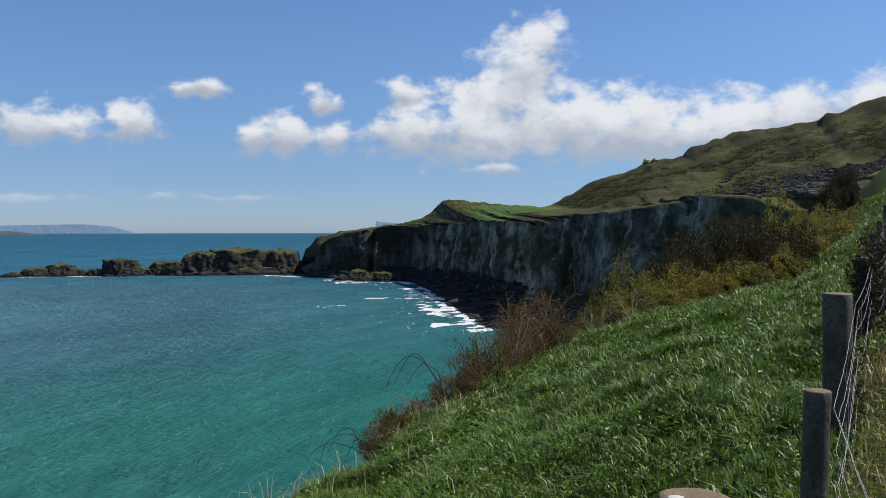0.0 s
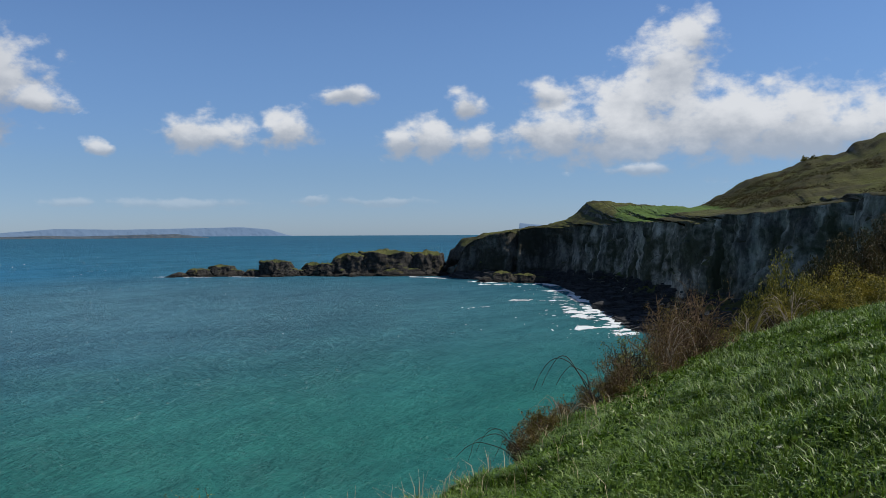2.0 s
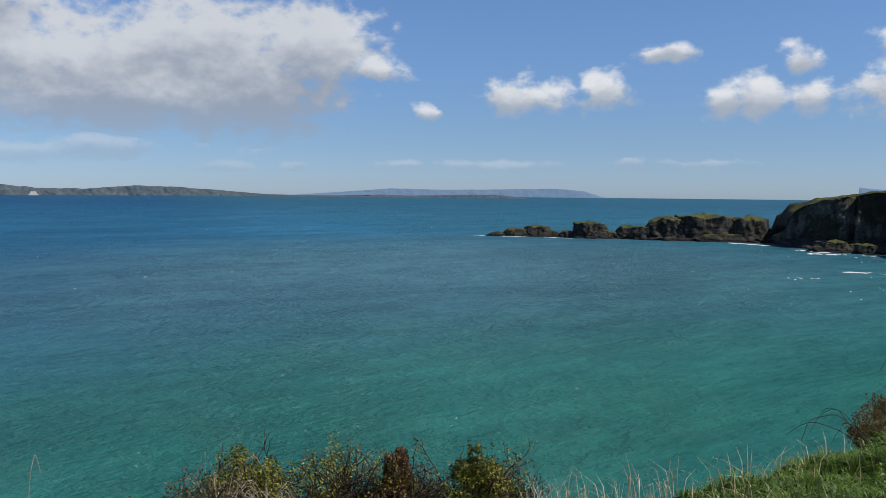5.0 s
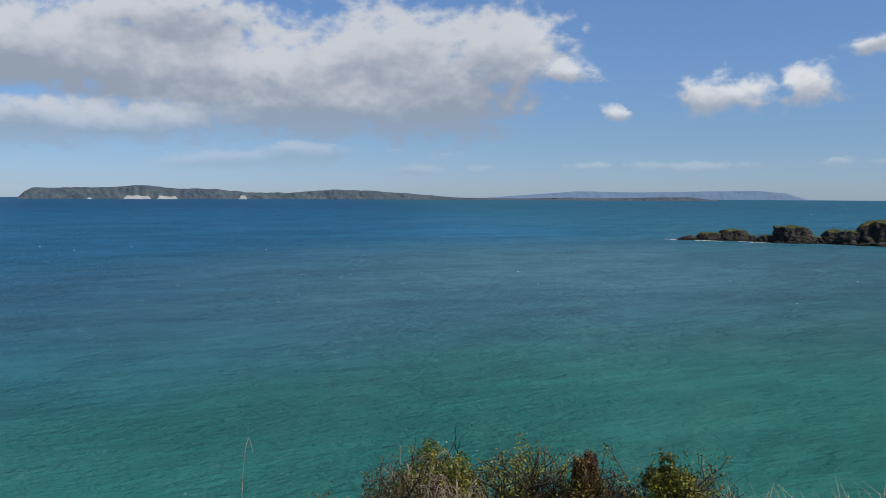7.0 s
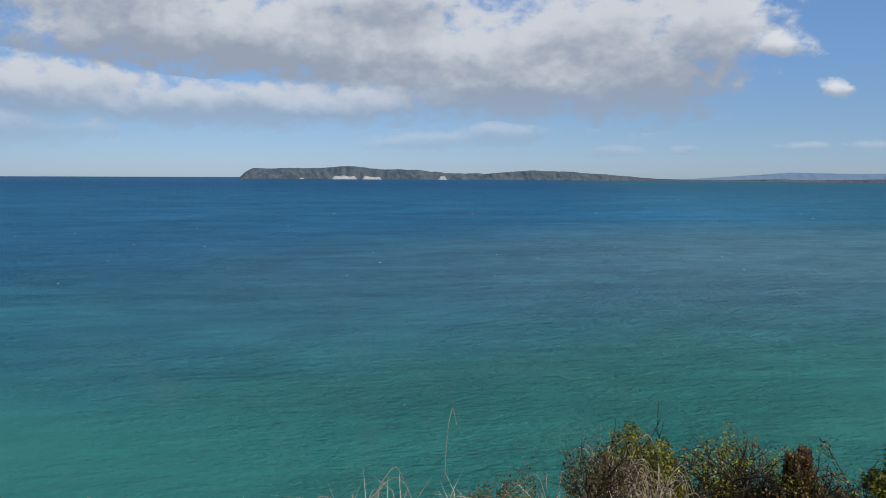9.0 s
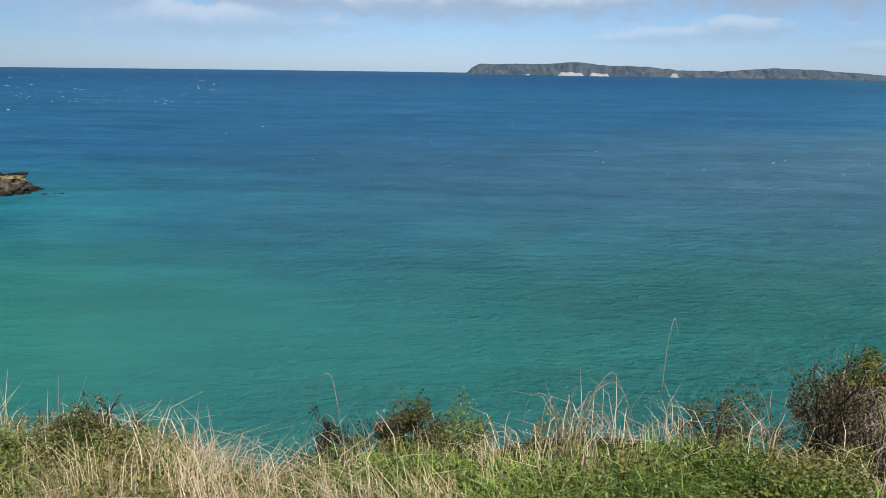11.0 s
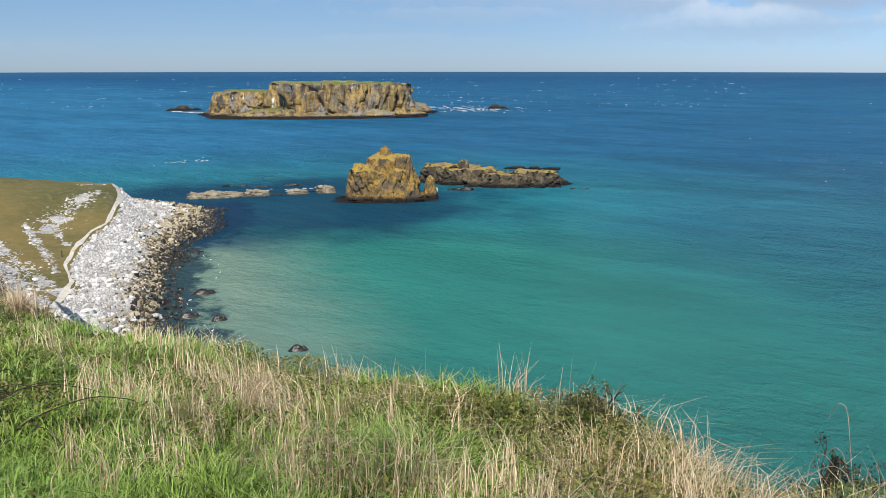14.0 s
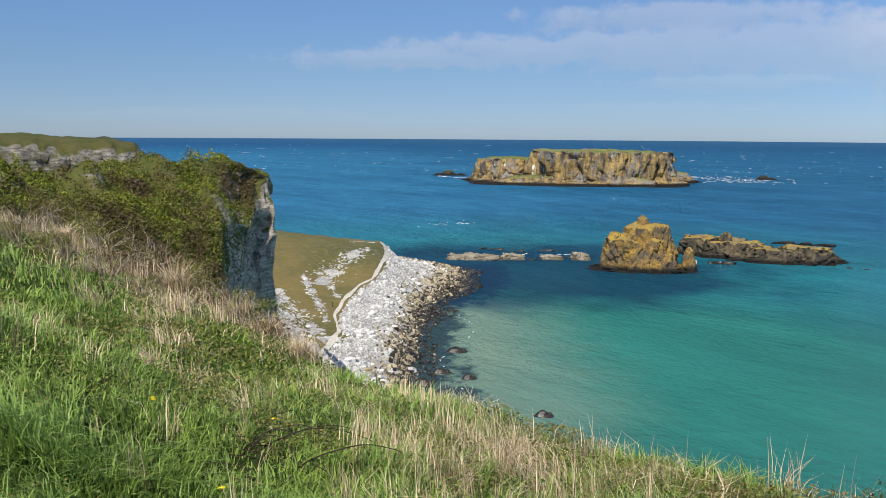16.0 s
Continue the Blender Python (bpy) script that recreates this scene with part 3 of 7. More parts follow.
def mesh_object(name, verts, faces, mats, face_mat=None, shade=True, parent=None):
    """faces: one (n, 3) or (n, 4) array. mats: a material or a list."""
    verts, faces = np.asarray(verts, np.float32), np.asarray(faces, np.int32)
    me = bpy.data.meshes.new(name)
    k = faces.shape[1]
    me.vertices.add(len(verts))
    me.vertices.foreach_set("co", verts.ravel())
    me.loops.add(faces.size)
    me.loops.foreach_set("vertex_index", faces.ravel())
    me.polygons.add(len(faces))
    me.polygons.foreach_set("loop_start", np.arange(0, faces.size, k, dtype=np.int32))
    me.polygons.foreach_set("loop_total", np.full(len(faces), k, np.int32))
    if face_mat is not None:
        me.polygons.foreach_set("material_index", np.asarray(face_mat, np.int32))
    me.polygons.foreach_set("use_smooth", np.full(len(faces), shade))
    me.update(calc_edges=True)
    me.validate()
    for m in mats if isinstance(mats, (list, tuple)) else (mats,):
        me.materials.append(m)
    ob = new(name, me)
    if parent:
        ob.parent = parent
    return ob


def grid_faces(n, m, wrap=False):
    i = np.arange(n if wrap else n - 1)
    j = np.arange(m - 1)
    a, b = np.meshgrid(i, j, indexing="ij")
    c = (a + 1) % n
    return np.stack([a * m + b, c * m + b, c * m + b + 1, a * m + b + 1], -1).reshape(-1, 4)


def sheet(name, X, Y, Z, mats, wrap=False, flip=False, parent=None, face_mat=None):
    f = grid_faces(*X.shape, wrap)
    return mesh_object(name, np.stack([X, Y, Z], -1).reshape(-1, 3), f[:, ::-1] if flip else f, mats, face_mat, parent=parent)


def joined(pieces):
    """Several (verts, faces) to one."""
    vs, fs, n = [], [], 0
    for v, f in pieces:
        vs.append(v)
        fs.append(f + n)
        n += len(v)
    return np.concatenate(vs), np.concatenate(fs)


def tube(points, radii, sides=5):
    p = np.asarray(points, float)
    r = np.broadcast_to(np.asarray(radii, float), (len(p),))
    t = np.gradient(p, axis=0)
    t /= np.linalg.norm(t, axis=1)[:, None] + 1e-9
    ref = np.where(np.abs(t[:, 2:3]) > 0.9, [[1.0, 0, 0]], [[0, 0, 1.0]])
    a = np.cross(t, ref)
    a /= np.linalg.norm(a, axis=1)[:, None] + 1e-9
    b = np.cross(t, a)
    th = np.linspace(0, 2 * math.pi, sides, endpoint=False)
    v = p[:, None] + r[:, None, None] * (a[:, None] * np.cos(th)[None, :, None] + b[:, None] * np.sin(th)[None, :, None])
    f = grid_faces(len(p), sides + 1)
    i, j = f // (sides + 1), f % (sides + 1) % sides
    return v.reshape(-1, 3), i * sides + j


def ball(level):
    bm = bmesh.new()
    bmesh.ops.create_icosphere(bm, subdivisions=level, radius=1)
    bm.verts.ensure_lookup_table()
    v = np.array([q.co[:] for q in bm.verts])
    f = np.array([[q.index for q in t.verts] for t in bm.faces])
    bm.free()
    return v, f


BALLS = {k: ball(k) for k in (1, 2, 3)}


def stone(size, seed, level=2, box=0.45, rough=0.28):
    """A broken, blocky stone."""
    v, f = BALLS[level]
    v = np.sign(v) * np.abs(v) ** box
    v = v / np.linalg.norm(v, axis=1)[:, None] ** 0.55
    n = fbm(v[:, 0] * 1.3 + seed * 3.1, v[:, 1] * 1.3, v[:, 2] * 1.3, 3, seed)
    return v * (1 + rough * n[:, None]) * np.asarray(size), f


def part(name, v, f, mat, parent, label=""):
    return tagged(mesh_object(name, v, f, mat, parent=parent), label)


# ---------------------------------------------------------------- the sea
def build_sea():
    r = np.concatenate([[0], np.geomspace(12, 4900, 60)])
    th = np.linspace(0, 2 * math.pi, 180, endpoint=False)
    R, T = np.meshgrid(r, th, indexing="xy")
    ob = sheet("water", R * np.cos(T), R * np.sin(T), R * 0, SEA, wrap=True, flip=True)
    tagged(ob, "turquoise to deep blue sea ruffled by the wind", "sea", kind="structure")


build_sea()


# ---------------------------------------------------------------- the clifftop under the camera
EDGE_AZ = [-60, -30, -27, -24, -22, -17, -8, -1.7, 5.4, 11, 20, 30, 45, 62, 75, 81, 91, 100, 106, 112, 116, 123, 128.6, 133, 139.6, 144, 150, 180, 240, 300]
EDGE_D = [90, 88, 85, 58, 42, 30, 22, 15.5, 11.5, 9, 7, 6, 5.2, 5, 4.8, 4.7, 5.3, 6, 6.7, 7.6, 8.5, 9.5, 11, 13, 16, 20, 24, 28, 60, 90]
EDGE_Z = [4, 3.8, 3.2, -1.2, -2.5, -2.62, -3.05, -3.10, -3.28, -3.05, -2.65, -2.5, -2.45, -2.35, -2.4, -2.45, -2.4, -2.65, -2.78, -2.88, -2.95, -3.05, -3.1, -3.0, -2.7, -2.35, -2.2, -1, 2, 4]
EDGE_DROP = [0.12, 0.10, 0.08, 0.0, -0.35, -0.6, -0.9, -1.2, -1.4, -1.5, -1.5, -1.5, -1.5, -1.5, -1.5, -1.5, -1.5, -1.5, -1.5, -1.4, -1.3, -1.2, -1.0, -0.8, -0.55, -0.5, -0.3, 0.0, 0.15, 0.12]
UNDERFOOT = -1.72


def edge_of(az):
    az = (np.asarray(az, float) + 60) % 360 - 60
    return tuple(np.interp(az, EDGE_AZ, t) for t in (EDGE_D, EDGE_Z, EDGE_DROP))


def hill_z(x, y):
    """Height of the clifftop at a place."""
    az = np.degrees(np.arctan2(-x, y))
    r = np.hypot(x, y)
    d, ze, drop = edge_of(az)
    s = np.minimum(r / d, 1)
    wide = smooth(d, 18, 34)
    dip = wide * np.minimum(0.45, 0.06 * r) * (1 - s)
    z = UNDERFOOT + (ze - UNDERFOOT) * s ** (1.05 + 0.75 * wide) + dip
    o = np.maximum(r - d, 0)
    z = z + drop * o * o / (o + 1.6)
    bumps = 0.09 * fbm(x * 0.7, y * 0.7, 0, 3, 3) + 0.03 * fbm(x * 2.6, y * 2.6, 0, 2, 5)
    far = smooth(r, 25, 80)
    bumps = bumps * smooth(r, 0.5, 4) + far * 1.0 * fbm(x * 0.06, y * 0.06, 0, 4, 9)
    return 36 + z + bumps


def build_hill():
    az = np.concatenate([np.arange(-60, 150, 0.75), np.arange(150, 300, 3)])
    d = edge_of(az)[0]
    s = np.linspace(0, 1, 70)
    o = np.array([0.2, 0.45, 0.8, 1.2, 1.8, 2.6, 3.6, 5, 7, 9.5, 13, 17, 22, 28, 36, 46, 60, 80, 110])
    R = np.concatenate([0.1 * (d[:, None] / 0.1) ** s[None], d[:, None] + o[None]], 1)
    A = np.radians(az)[:, None]
    X, Y = -R * np.sin(A), R * np.cos(A)
    Z = np.maximum(hill_z(X, Y), -3)
    ob = sheet("ground", X, Y, Z, TURF, wrap=True, flip=False)
    tagged(ob, "grassy clifftop sloping to the cliff edge", "ground", kind="structure")


build_hill()


# ---------------------------------------------------------------- the coast across the cove
def softened(q, sigma, reach=60):
    k = np.exp(-0.5 * (np.arange(-reach, reach + 1) / sigma) ** 2)
    return np.convolve(np.pad(q, reach, mode="edge"), k / k.sum(), mode="valid")


def build_coast():
    # the waterline, from behind the near slope round to the point
    K = [-40, -27, -22, -18.6, -15.9, -12.3, -10, -6.5, -4.3, -2.6, -1.7, -0.5, 1.1, 2.2, 3.5, 5.4, 6.9, 8.2, 9.0, 9.45]
    W = [140, 160, 180, 200, 220, 240, 255, 278, 292, 312, 340, 400, 500, 570, 606, 602, 604, 620, 640, 680]
    fine = np.arange(-40, 9.45, 0.01)
    wd = softened(np.interp(fine, K, W), 40, 160)
    fx, fy = -wd * np.sin(np.radians(fine)), wd * np.cos(np.radians(fine))
    run = np.concatenate([[0], np.cumsum(np.hypot(np.diff(fx), np.diff(fy)))])
    s = np.arange(0, run[-1], 1.15)
    bx, by, az = (np.interp(s, run, q) for q in (fx, fy, fine))
    nx, ny = softened(-np.gradient(by), 16), softened(np.gradient(bx), 16)
    ln = np.hypot(nx, ny)
    nx, ny = nx / ln, ny / ln
    if (nx * bx + ny * by).mean() < 0:
        nx, ny = -nx, -ny
    talus = np.interp(az, [-40, -6, -1, 2.0, 3.5, 9.4], [30, 32, 30, 16, 8, 4]) + 4 * fbm(s * 0.05, 1.0, 0, 2, 20)
    top = np.interp(az, K, [42, 40, 39.8, 40.6, 42.6, 44.0, 43.8, 42.3, 40.4, 39.0, 37.6, 38, 38.2, 37.5, 36.5, 33, 31, 28, 19, 2])
    top = top + 1.0 * fbm(s * 0.05, 1.0, 0, 3, 23)
    crest_d = np.interp(az, [-40, -27, -15, -6, 0, 5, 9.45], [430, 450, 510, 570, 622, 655, 690])
    crest_el = np.interp(az, [-40, -27, -23.8, -23.4, -18.5, -15.8, -15.4, -13.0, -11.5, -9.8, -8, -6.5, -4.3, -1.7, -0.1, 0.1, 0.7, 1.3, 3.1, 5.4, 7.4, 9.0, 9.45],
                         [9.5, 7.7, 6.8, 6.35, 5.8, 4.95, 4.45, 4.06, 3.4, 2.95, 1.9, 1.15, 1.38, 1.67, 1.8, 1.72, 1.05, 0.55, 0.10, -0.22, -0.58, -1.4, -3.0])
    crest = np.maximum(36 + crest_d * np.tan(np.radians(crest_el)), top + 0.2)
    crest_low = np.maximum(np.minimum(softened(crest, 22), crest + 2), top + 0.1)
    gully = smooth(0.16 - np.abs(fbm(s * 0.016 + 2, 9.0, 0, 2, 22)), 0, 0.16)
    X, Y, Z, face = [], [], [], []

    def row(off, z, f):
        X.append(bx + nx * off)
        Y.append(by + ny * off)
        Z.append(z + 0 * s)
        face.append(f)

    row(-12 + 0 * s, -4, 0.3)
    foot = top * np.interp(az, [-40, -12, -3, 1, 4], [0.42, 0.36, 0.28, 0.20, 0.10])
    for t in np.linspace(0, 1, 16):
        row(talus * t, -0.5 + (foot + 0.5) * (0.30 * t + 0.70 * t ** 2.2), 0.55)
    for t in np.linspace(0.03, 1, 46):
        row(talus + 5 * t + gully * 9 * smooth(t, -0.2, 0.3), foot + (top - foot) * t - gully * 4 * t * t, 1.0)
    tx, ty = X[-1], Y[-1]
    cx, cy = -crest_d * np.sin(np.radians(az)), crest_d * np.cos(np.radians(az))
    top_s = softened(top, 22)
    for t in np.linspace(0.015, 1, 50) ** 1.15:
        w = smooth(t, 0.0, 0.15)
        tq = Z[62] + (top_s - Z[62]) * w
        near_top = smooth(t, 0.80, 1.0)
        body = crest_low * (1 - near_top) + crest * near_top
        shape = 0.20 * t + 0.80 * t ** 2.0
        X.append(tx + (cx - tx) * t)
        Y.append(ty + (cy - ty) * t)
        Z.append(tq + (body - tq) * shape)
        face.append(0.0)
    for t in (20, 60, 120, 260):
        X.append(cx * (1 + t / crest_d))
        Y.append(cy * (1 + t / crest_d))
        Z.append(crest - t * 0.03)
        face.append(0.0)
    X, Y, Z = (np.stack(q, 1) for q in (X, Y, Z))
    face = np.array(face)[None]
    S = s[:, None]
    rough = 2.6 * fbm(S * 0.055, Z * 0.05, 0, 4, 31) + 1.3 * np.abs(fbm(S * 0.16, Z * 0.045, 3, 3, 33)) + 0.5 * fbm(S * 0.5, Z * 0.3, 0, 2, 35)
    val, rim = blocks(S * 0.11, Z * 0.055, 0 * Z, 37)
    v2, rim2 = blocks(S * 0.30, Z * 0.16, 0 * Z, 39)
    rough = rough + 1.5 * val + 0.7 * v2 + 0.8 * (1 - smooth(rim, 0, 0.12))
    rough = rough * face * smooth(Z, -2, 5)
    X, Y = X + nx[:, None] * rough, Y + ny[:, None] * rough
    inland = np.clip(np.hypot(X - tx[:, None], Y - ty[:, None]) / np.maximum(np.hypot(cx - tx, cy - ty), 1)[:, None], 0, 1) * (face == 0)
    hum = fbm(X * 0.026, Y * 0.026, 0, 4, 41) + 0.6 * np.abs(fbm(X * 0.05, Y * 0.03, 0, 3, 42))
    Z = Z + hum * 5.0 * np.sqrt(inland) * (1 - 0.75 * inland ** 3) * np.clip((crest - top)[:, None] / 15, 0.1, 1.0) * (0.15 + 0.85 * smooth(-az, 3, 10))[:, None]
    Z = Z + 0.9 * fbm(X * 0.14, Y * 0.14, 0, 3, 43) * np.sqrt(inland)
    Z = Z + (face == 0.55) * 1.6 * fbm(X * 0.12, Y * 0.12, 0, 4, 45) * smooth(Z, -0.5, 2)
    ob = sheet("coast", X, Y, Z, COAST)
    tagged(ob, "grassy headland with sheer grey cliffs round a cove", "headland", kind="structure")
    return X, Y, Z, az


CX, CY, CZ, CAZ = build_coast()


def lump(x, y, rx, ry, h, batter=0.12, dome=0.8, n=96, rows=22, skirt=0.12, flute=0.05, seed=0, square=0.75, tilt=0.0, uneven=0.10, block=0.07, tall=0.5, fine=1.6):
    """One mass of rock: a steep, fluted wall round a flat or domed top."""
    th = np.linspace(0, 2 * math.pi, n, endpoint=False)
    c, s = np.cos(th), np.sin(th)
    k = (np.abs(c) ** (2 / square) + np.abs(s) ** (2 / square)) ** (-square / 2)
    bx, by = rx * c * k, ry * s * k
    prof = [(1 + skirt, -1.5), (1 + skirt, 0.0), (1 + skirt * 0.6, 0.07 * h), (1 + skirt * 0.25, 0.12 * h)]
    prof += [(1 - batter * t, h * t) for t in np.linspace(0.16, 1.0, rows)]
    prof += [(q * (1 - batter), h + dome * (1 - q * q)) for q in (0.97, 0.90, 0.78, 0.62, 0.45, 0.28, 0.12, 0.01)]
    F = np.array([q[0] for q in prof])[None]
    Z = np.repeat(np.array([q[1] for q in prof])[None], n, 0)
    X, Y = bx[:, None] * F, by[:, None] * F
    g = 3.0 / max(rx, ry)
    w = fbm(X * g + seed, Y * g, Z * g * 0.45, 4, seed) * 0.13
    w = w + flute * np.abs(fbm(X * g * 5, Y * g * 5 + seed, Z * g * 0.8, 3, seed + 5)) - flute * 0.7
    val, rim = blocks(X * g * fine, Y * g * fine, Z * g * fine * tall, seed + 11)
    v2, rim2 = blocks(X * g * fine * 2.6, Y * g * fine * 2.6, Z * g * fine * tall * 2.6, seed + 13)
    w = w + block * val - 0.5 * block * (1 - smooth(rim, 0, 0.12)) + 0.45 * block * v2
    w = w * smooth(F, 0.2, 0.75)
    X, Y = X * (1 + w), Y * (1 + w)
    Z = Z + block * 0.6 * h * val * smooth(Z, h * 0.3, h)
    Z = Z * (1 + uneven * fbm(X * g * 0.8, Y * g * 0.8, seed, 3, seed + 9) * smooth(Z, h * 0.2, h)) + 0.4 * uneven * h * fbm(X * g * 3, Y * g * 3, seed, 3, seed + 3) * smooth(Z, h * 0.3, h) + tilt * X
    v = np.stack([X + x, Y + y, Z], -1).reshape(-1, 3)
    return v, grid_faces(n, X.shape[1], True)


def crag(name, az, d, lumps, mat, label, category, group=""):
    ob = new(name)
    for i, q in enumerate(lumps):
        part("rock_mass", *lump(seed=i * 7 + 3, **q), mat, ob)
    ob.matrix_basis = pose(*bearing(az, d), 0, 0, 0, az)
    return tagged(ob, label, category, group)


# the reef of dark rocks that closes the cove
def L(x, y, rx, ry, h, **more):
    return dict(x=x, y=y, rx=rx, ry=ry, h=h, **more)


crag("islet", 13.2, 676, [L(0, 6, 30, 22, 17.0, dome=2.0, batter=0.22), L(-26, 2, 20, 18, 14.5, dome=1.8, batter=0.3), L(31, 0, 16, 16, 15.5, dome=2.4, batter=0.25), L(-44, -4, 14, 10, 9, batter=0.4), L(16, -12, 30, 8, 5, batter=0.5)],
     BASALT, "dark basalt islet with a grassy top beyond the cove", "islet", "reef across the cove")
crag("islet", 18.0, 684, [L(0, 0, 12, 9, 8, batter=0.35, dome=2.0), L(9, 2, 10, 8, 5, batter=0.4), L(-10, -3, 9, 7, 3.5, batter=0.4)],
     BASALT, "low broken dark rock between two islets", "islet", "reef across the cove")
crag("islet", 20.5, 680, [L(1, 2, 15, 14, 10.6, batter=0.16, dome=1.2), L(-16, -2, 8, 7, 4.5, batter=0.4), L(13, -2, 7, 8, 5, batter=0.4)],
     BASALT, "square dark rock with a mossy cap standing in the sea", "islet", "reef across the cove")
crag("islet", 24.4, 688, [L(7, 2, 14, 9, 7.6, batter=0.3, dome=1.0), L(-9, 0, 13, 8, 5.4, batter=0.35, dome=0.8), L(-24, -2, 10, 6, 2.6, batter=0.5), L(20, 0, 6, 6, 4, batter=0.5)],
     BASALT, "low ragged dark rock awash at its end", "islet", "reef across the cove")
crag("shore_rock", 5.6, 585, [L(0, 0, 11, 7, 6.0, batter=0.4, dome=1.4), L(-10, -3, 7, 5, 2.8, batter=0.5), L(12, 2, 8, 6, 4.4, batter=0.4)],
     BASALT, "black rock at the foot of the headland", "rock", "rocks under the headland")
crag("shore_rock", 3.9, 575, [L(0, 0, 9, 6, 5.0, batter=0.4, dome=1.2), L(9, -2, 7, 5, 3.6, batter=0.5)],
     BASALT, "black rock at the foot of the headland", "rock", "rocks under the headland")

# the flat-topped island and its skerries
crag("island", 111.0, 655, [L(10, 6, 52, 50, 22.2, batter=0.05, dome=1.6, flute=0.05, n=420, rows=46, square=0.6, skirt=0.10, uneven=0.045, block=0.045, tall=0.22, fine=3.4),
                            L(-55, 12, 30, 36, 16.4, batter=0.22, dome=1.2, flute=0.06, n=220, rows=34, skirt=0.16, uneven=0.04, block=0.05, tall=0.25, fine=2.2),
                            L(70, 24, 16, 20, 6.5, batter=0.5, dome=0.8), L(-34, -34, 38, 18, 6.0, batter=0.6, uneven=0.2), L(24, -36, 44, 16, 5.0, batter=0.6, dome=0.5, uneven=0.2), L(-4, -40, 62, 16, 2.0, batter=0.3, dome=0.4)],
     ISLAND, "flat-topped island with ochre cliffs and a grassy top", "island")
crag("skerry", 119.8, 738, [L(0, 0, 8, 5, 3.6, batter=0.5, dome=1.0), L(-8, 0, 6, 4, 1.4, batter=0.5), L(10, 0, 6, 4, 1.2, batter=0.5)], BASALT, "small black skerry off the island", "rock", "skerries")
crag("skerry", 99.9, 742, [L(0, 0, 6, 4, 3.0, batter=0.5, dome=0.8), L(6, 1, 5, 3, 1.4, batter=0.5)], BASALT, "small black skerry off the island", "rock", "skerries")

# the lichen-covered stack and the rocks round it
# a broad shoulder, a blunt summit and a small stump at its foot
crag("sea_stack", 107.05, 237, [L(-1.3, 0, 10.2, 8.0, 7.9, batter=0.13, dome=1.0, flute=0.05, n=260, rows=54, uneven=0.07, block=0.06, fine=1.9, skirt=0.03), L(0.5, 0.2, 7.0, 6.6, 10.8, batter=0.27, dome=1.3, flute=0.05, n=240, rows=54, uneven=0.05, block=0.06, fine=1.7),
                              L(-0.1, 0.2, 2.6, 2.6, 13.0, batter=0.45, dome=0.7, n=120, rows=40, uneven=0.03), L(-6.4, -1.5, 3.6, 4.6, 8.6, batter=0.3, dome=0.7, n=140, rows=36), L(4.6, -1.0, 3.6, 5.0, 10.4, batter=0.35, dome=0.9, n=140, rows=36),
                              L(12.2, -0.6, 2.0, 2.4, 5.0, batter=0.40, dome=0.8, n=90), L(0.6, -1.4, 12.4, 7.0, 1.5, batter=0.2, dome=0.3, n=160, rows=10, block=0.1, fine=3.0)],
     LICHEN, "ochre lichen-covered sea stack with a dark tide line", "sea stack")
sv, sf = stone((0.75, 0.7, 0.75), 4, 2, 0.3, 0.12)
blk = mesh_object("block", sv, sf, BOULDER)
blk.matrix_basis = pose(*bearing(103.75, 238.5), 2.0, 4, 6, 20)
tagged(blk, "small pale block on the foot of the stack", "rock")
crag("low_rock", 100.0, 264, [L(-15, 9, 8.0, 7, 4.7, batter=0.22, dome=0.3, n=170, block=0.12, fine=2.2, uneven=0.12), L(-6, 6, 10, 7, 4.2, batter=0.25, dome=0.3, n=190, block=0.12, fine=2.4, uneven=0.14), L(-9.0, 6, 3.0, 3.0, 6.0, batter=0.5, dome=0.6, n=60),
                              L(3, 0, 10, 6, 3.4, batter=0.24, dome=0.3, n=180, block=0.13, fine=2.4, uneven=0.18), L(12, 1, 9, 6, 3.7, batter=0.2, dome=0.3, n=180, block=0.14, fine=2.6, uneven=0.18), L(19, 4, 4.5, 4, 1.6, batter=0.4, dome=0.2, n=120, block=0.16, fine=2.4, uneven=0.3), L(4, -5, 6, 2.4, 1.1, batter=0.3, dome=0.2, n=120, block=0.12, fine=4), L(-12, 0.5, 4, 2.4, 1.0, batter=0.3, dome=0.2, n=90, block=0.12, fine=4)],
     LOWROCK, "long low rock with ochre lichen and a black base", "rock")


def reef(az, d, reach, n, size, mat, label, seed, flat=0.35, group="", name="reef"):
    """A line of broken stones showing above the water."""
    g = np.random.default_rng(seed)
    root = new(name)
    root.matrix_basis = pose(*bearing(az, d), 0, 0, 0, az)
    for k in range(n):
        s = size * g.uniform(0.5, 1.25)
        x = reach * (2 * (k + g.uniform(0.2, 0.8)) / n - 1)
        v, f = stone((s, s * g.uniform(0.4, 0.7), s * flat), seed + k * 3, 3, 0.3, 0.34)
        val, rim = blocks(v[:, 0] * 1.4 / s, v[:, 1] * 1.4 / s, v[:, 2] * 2.5 / s, seed + k)
        v = v * (1 + 0.13 * val - 0.08 * (1 - smooth(rim, 0, 0.15)))[:, None]
        a = g.uniform(-0.5, 0.5)
        R = np.array([[math.cos(a), -math.sin(a), 0], [math.sin(a), math.cos(a), 0], [0, 0, 1]])
        part("rock", v @ R.T + (x, g.uniform(-0.25, 0.25) * reach * 0.4, s * flat * g.uniform(-0.1, 0.45)), f, mat, root)
    return tagged(root, label, "rock", group)


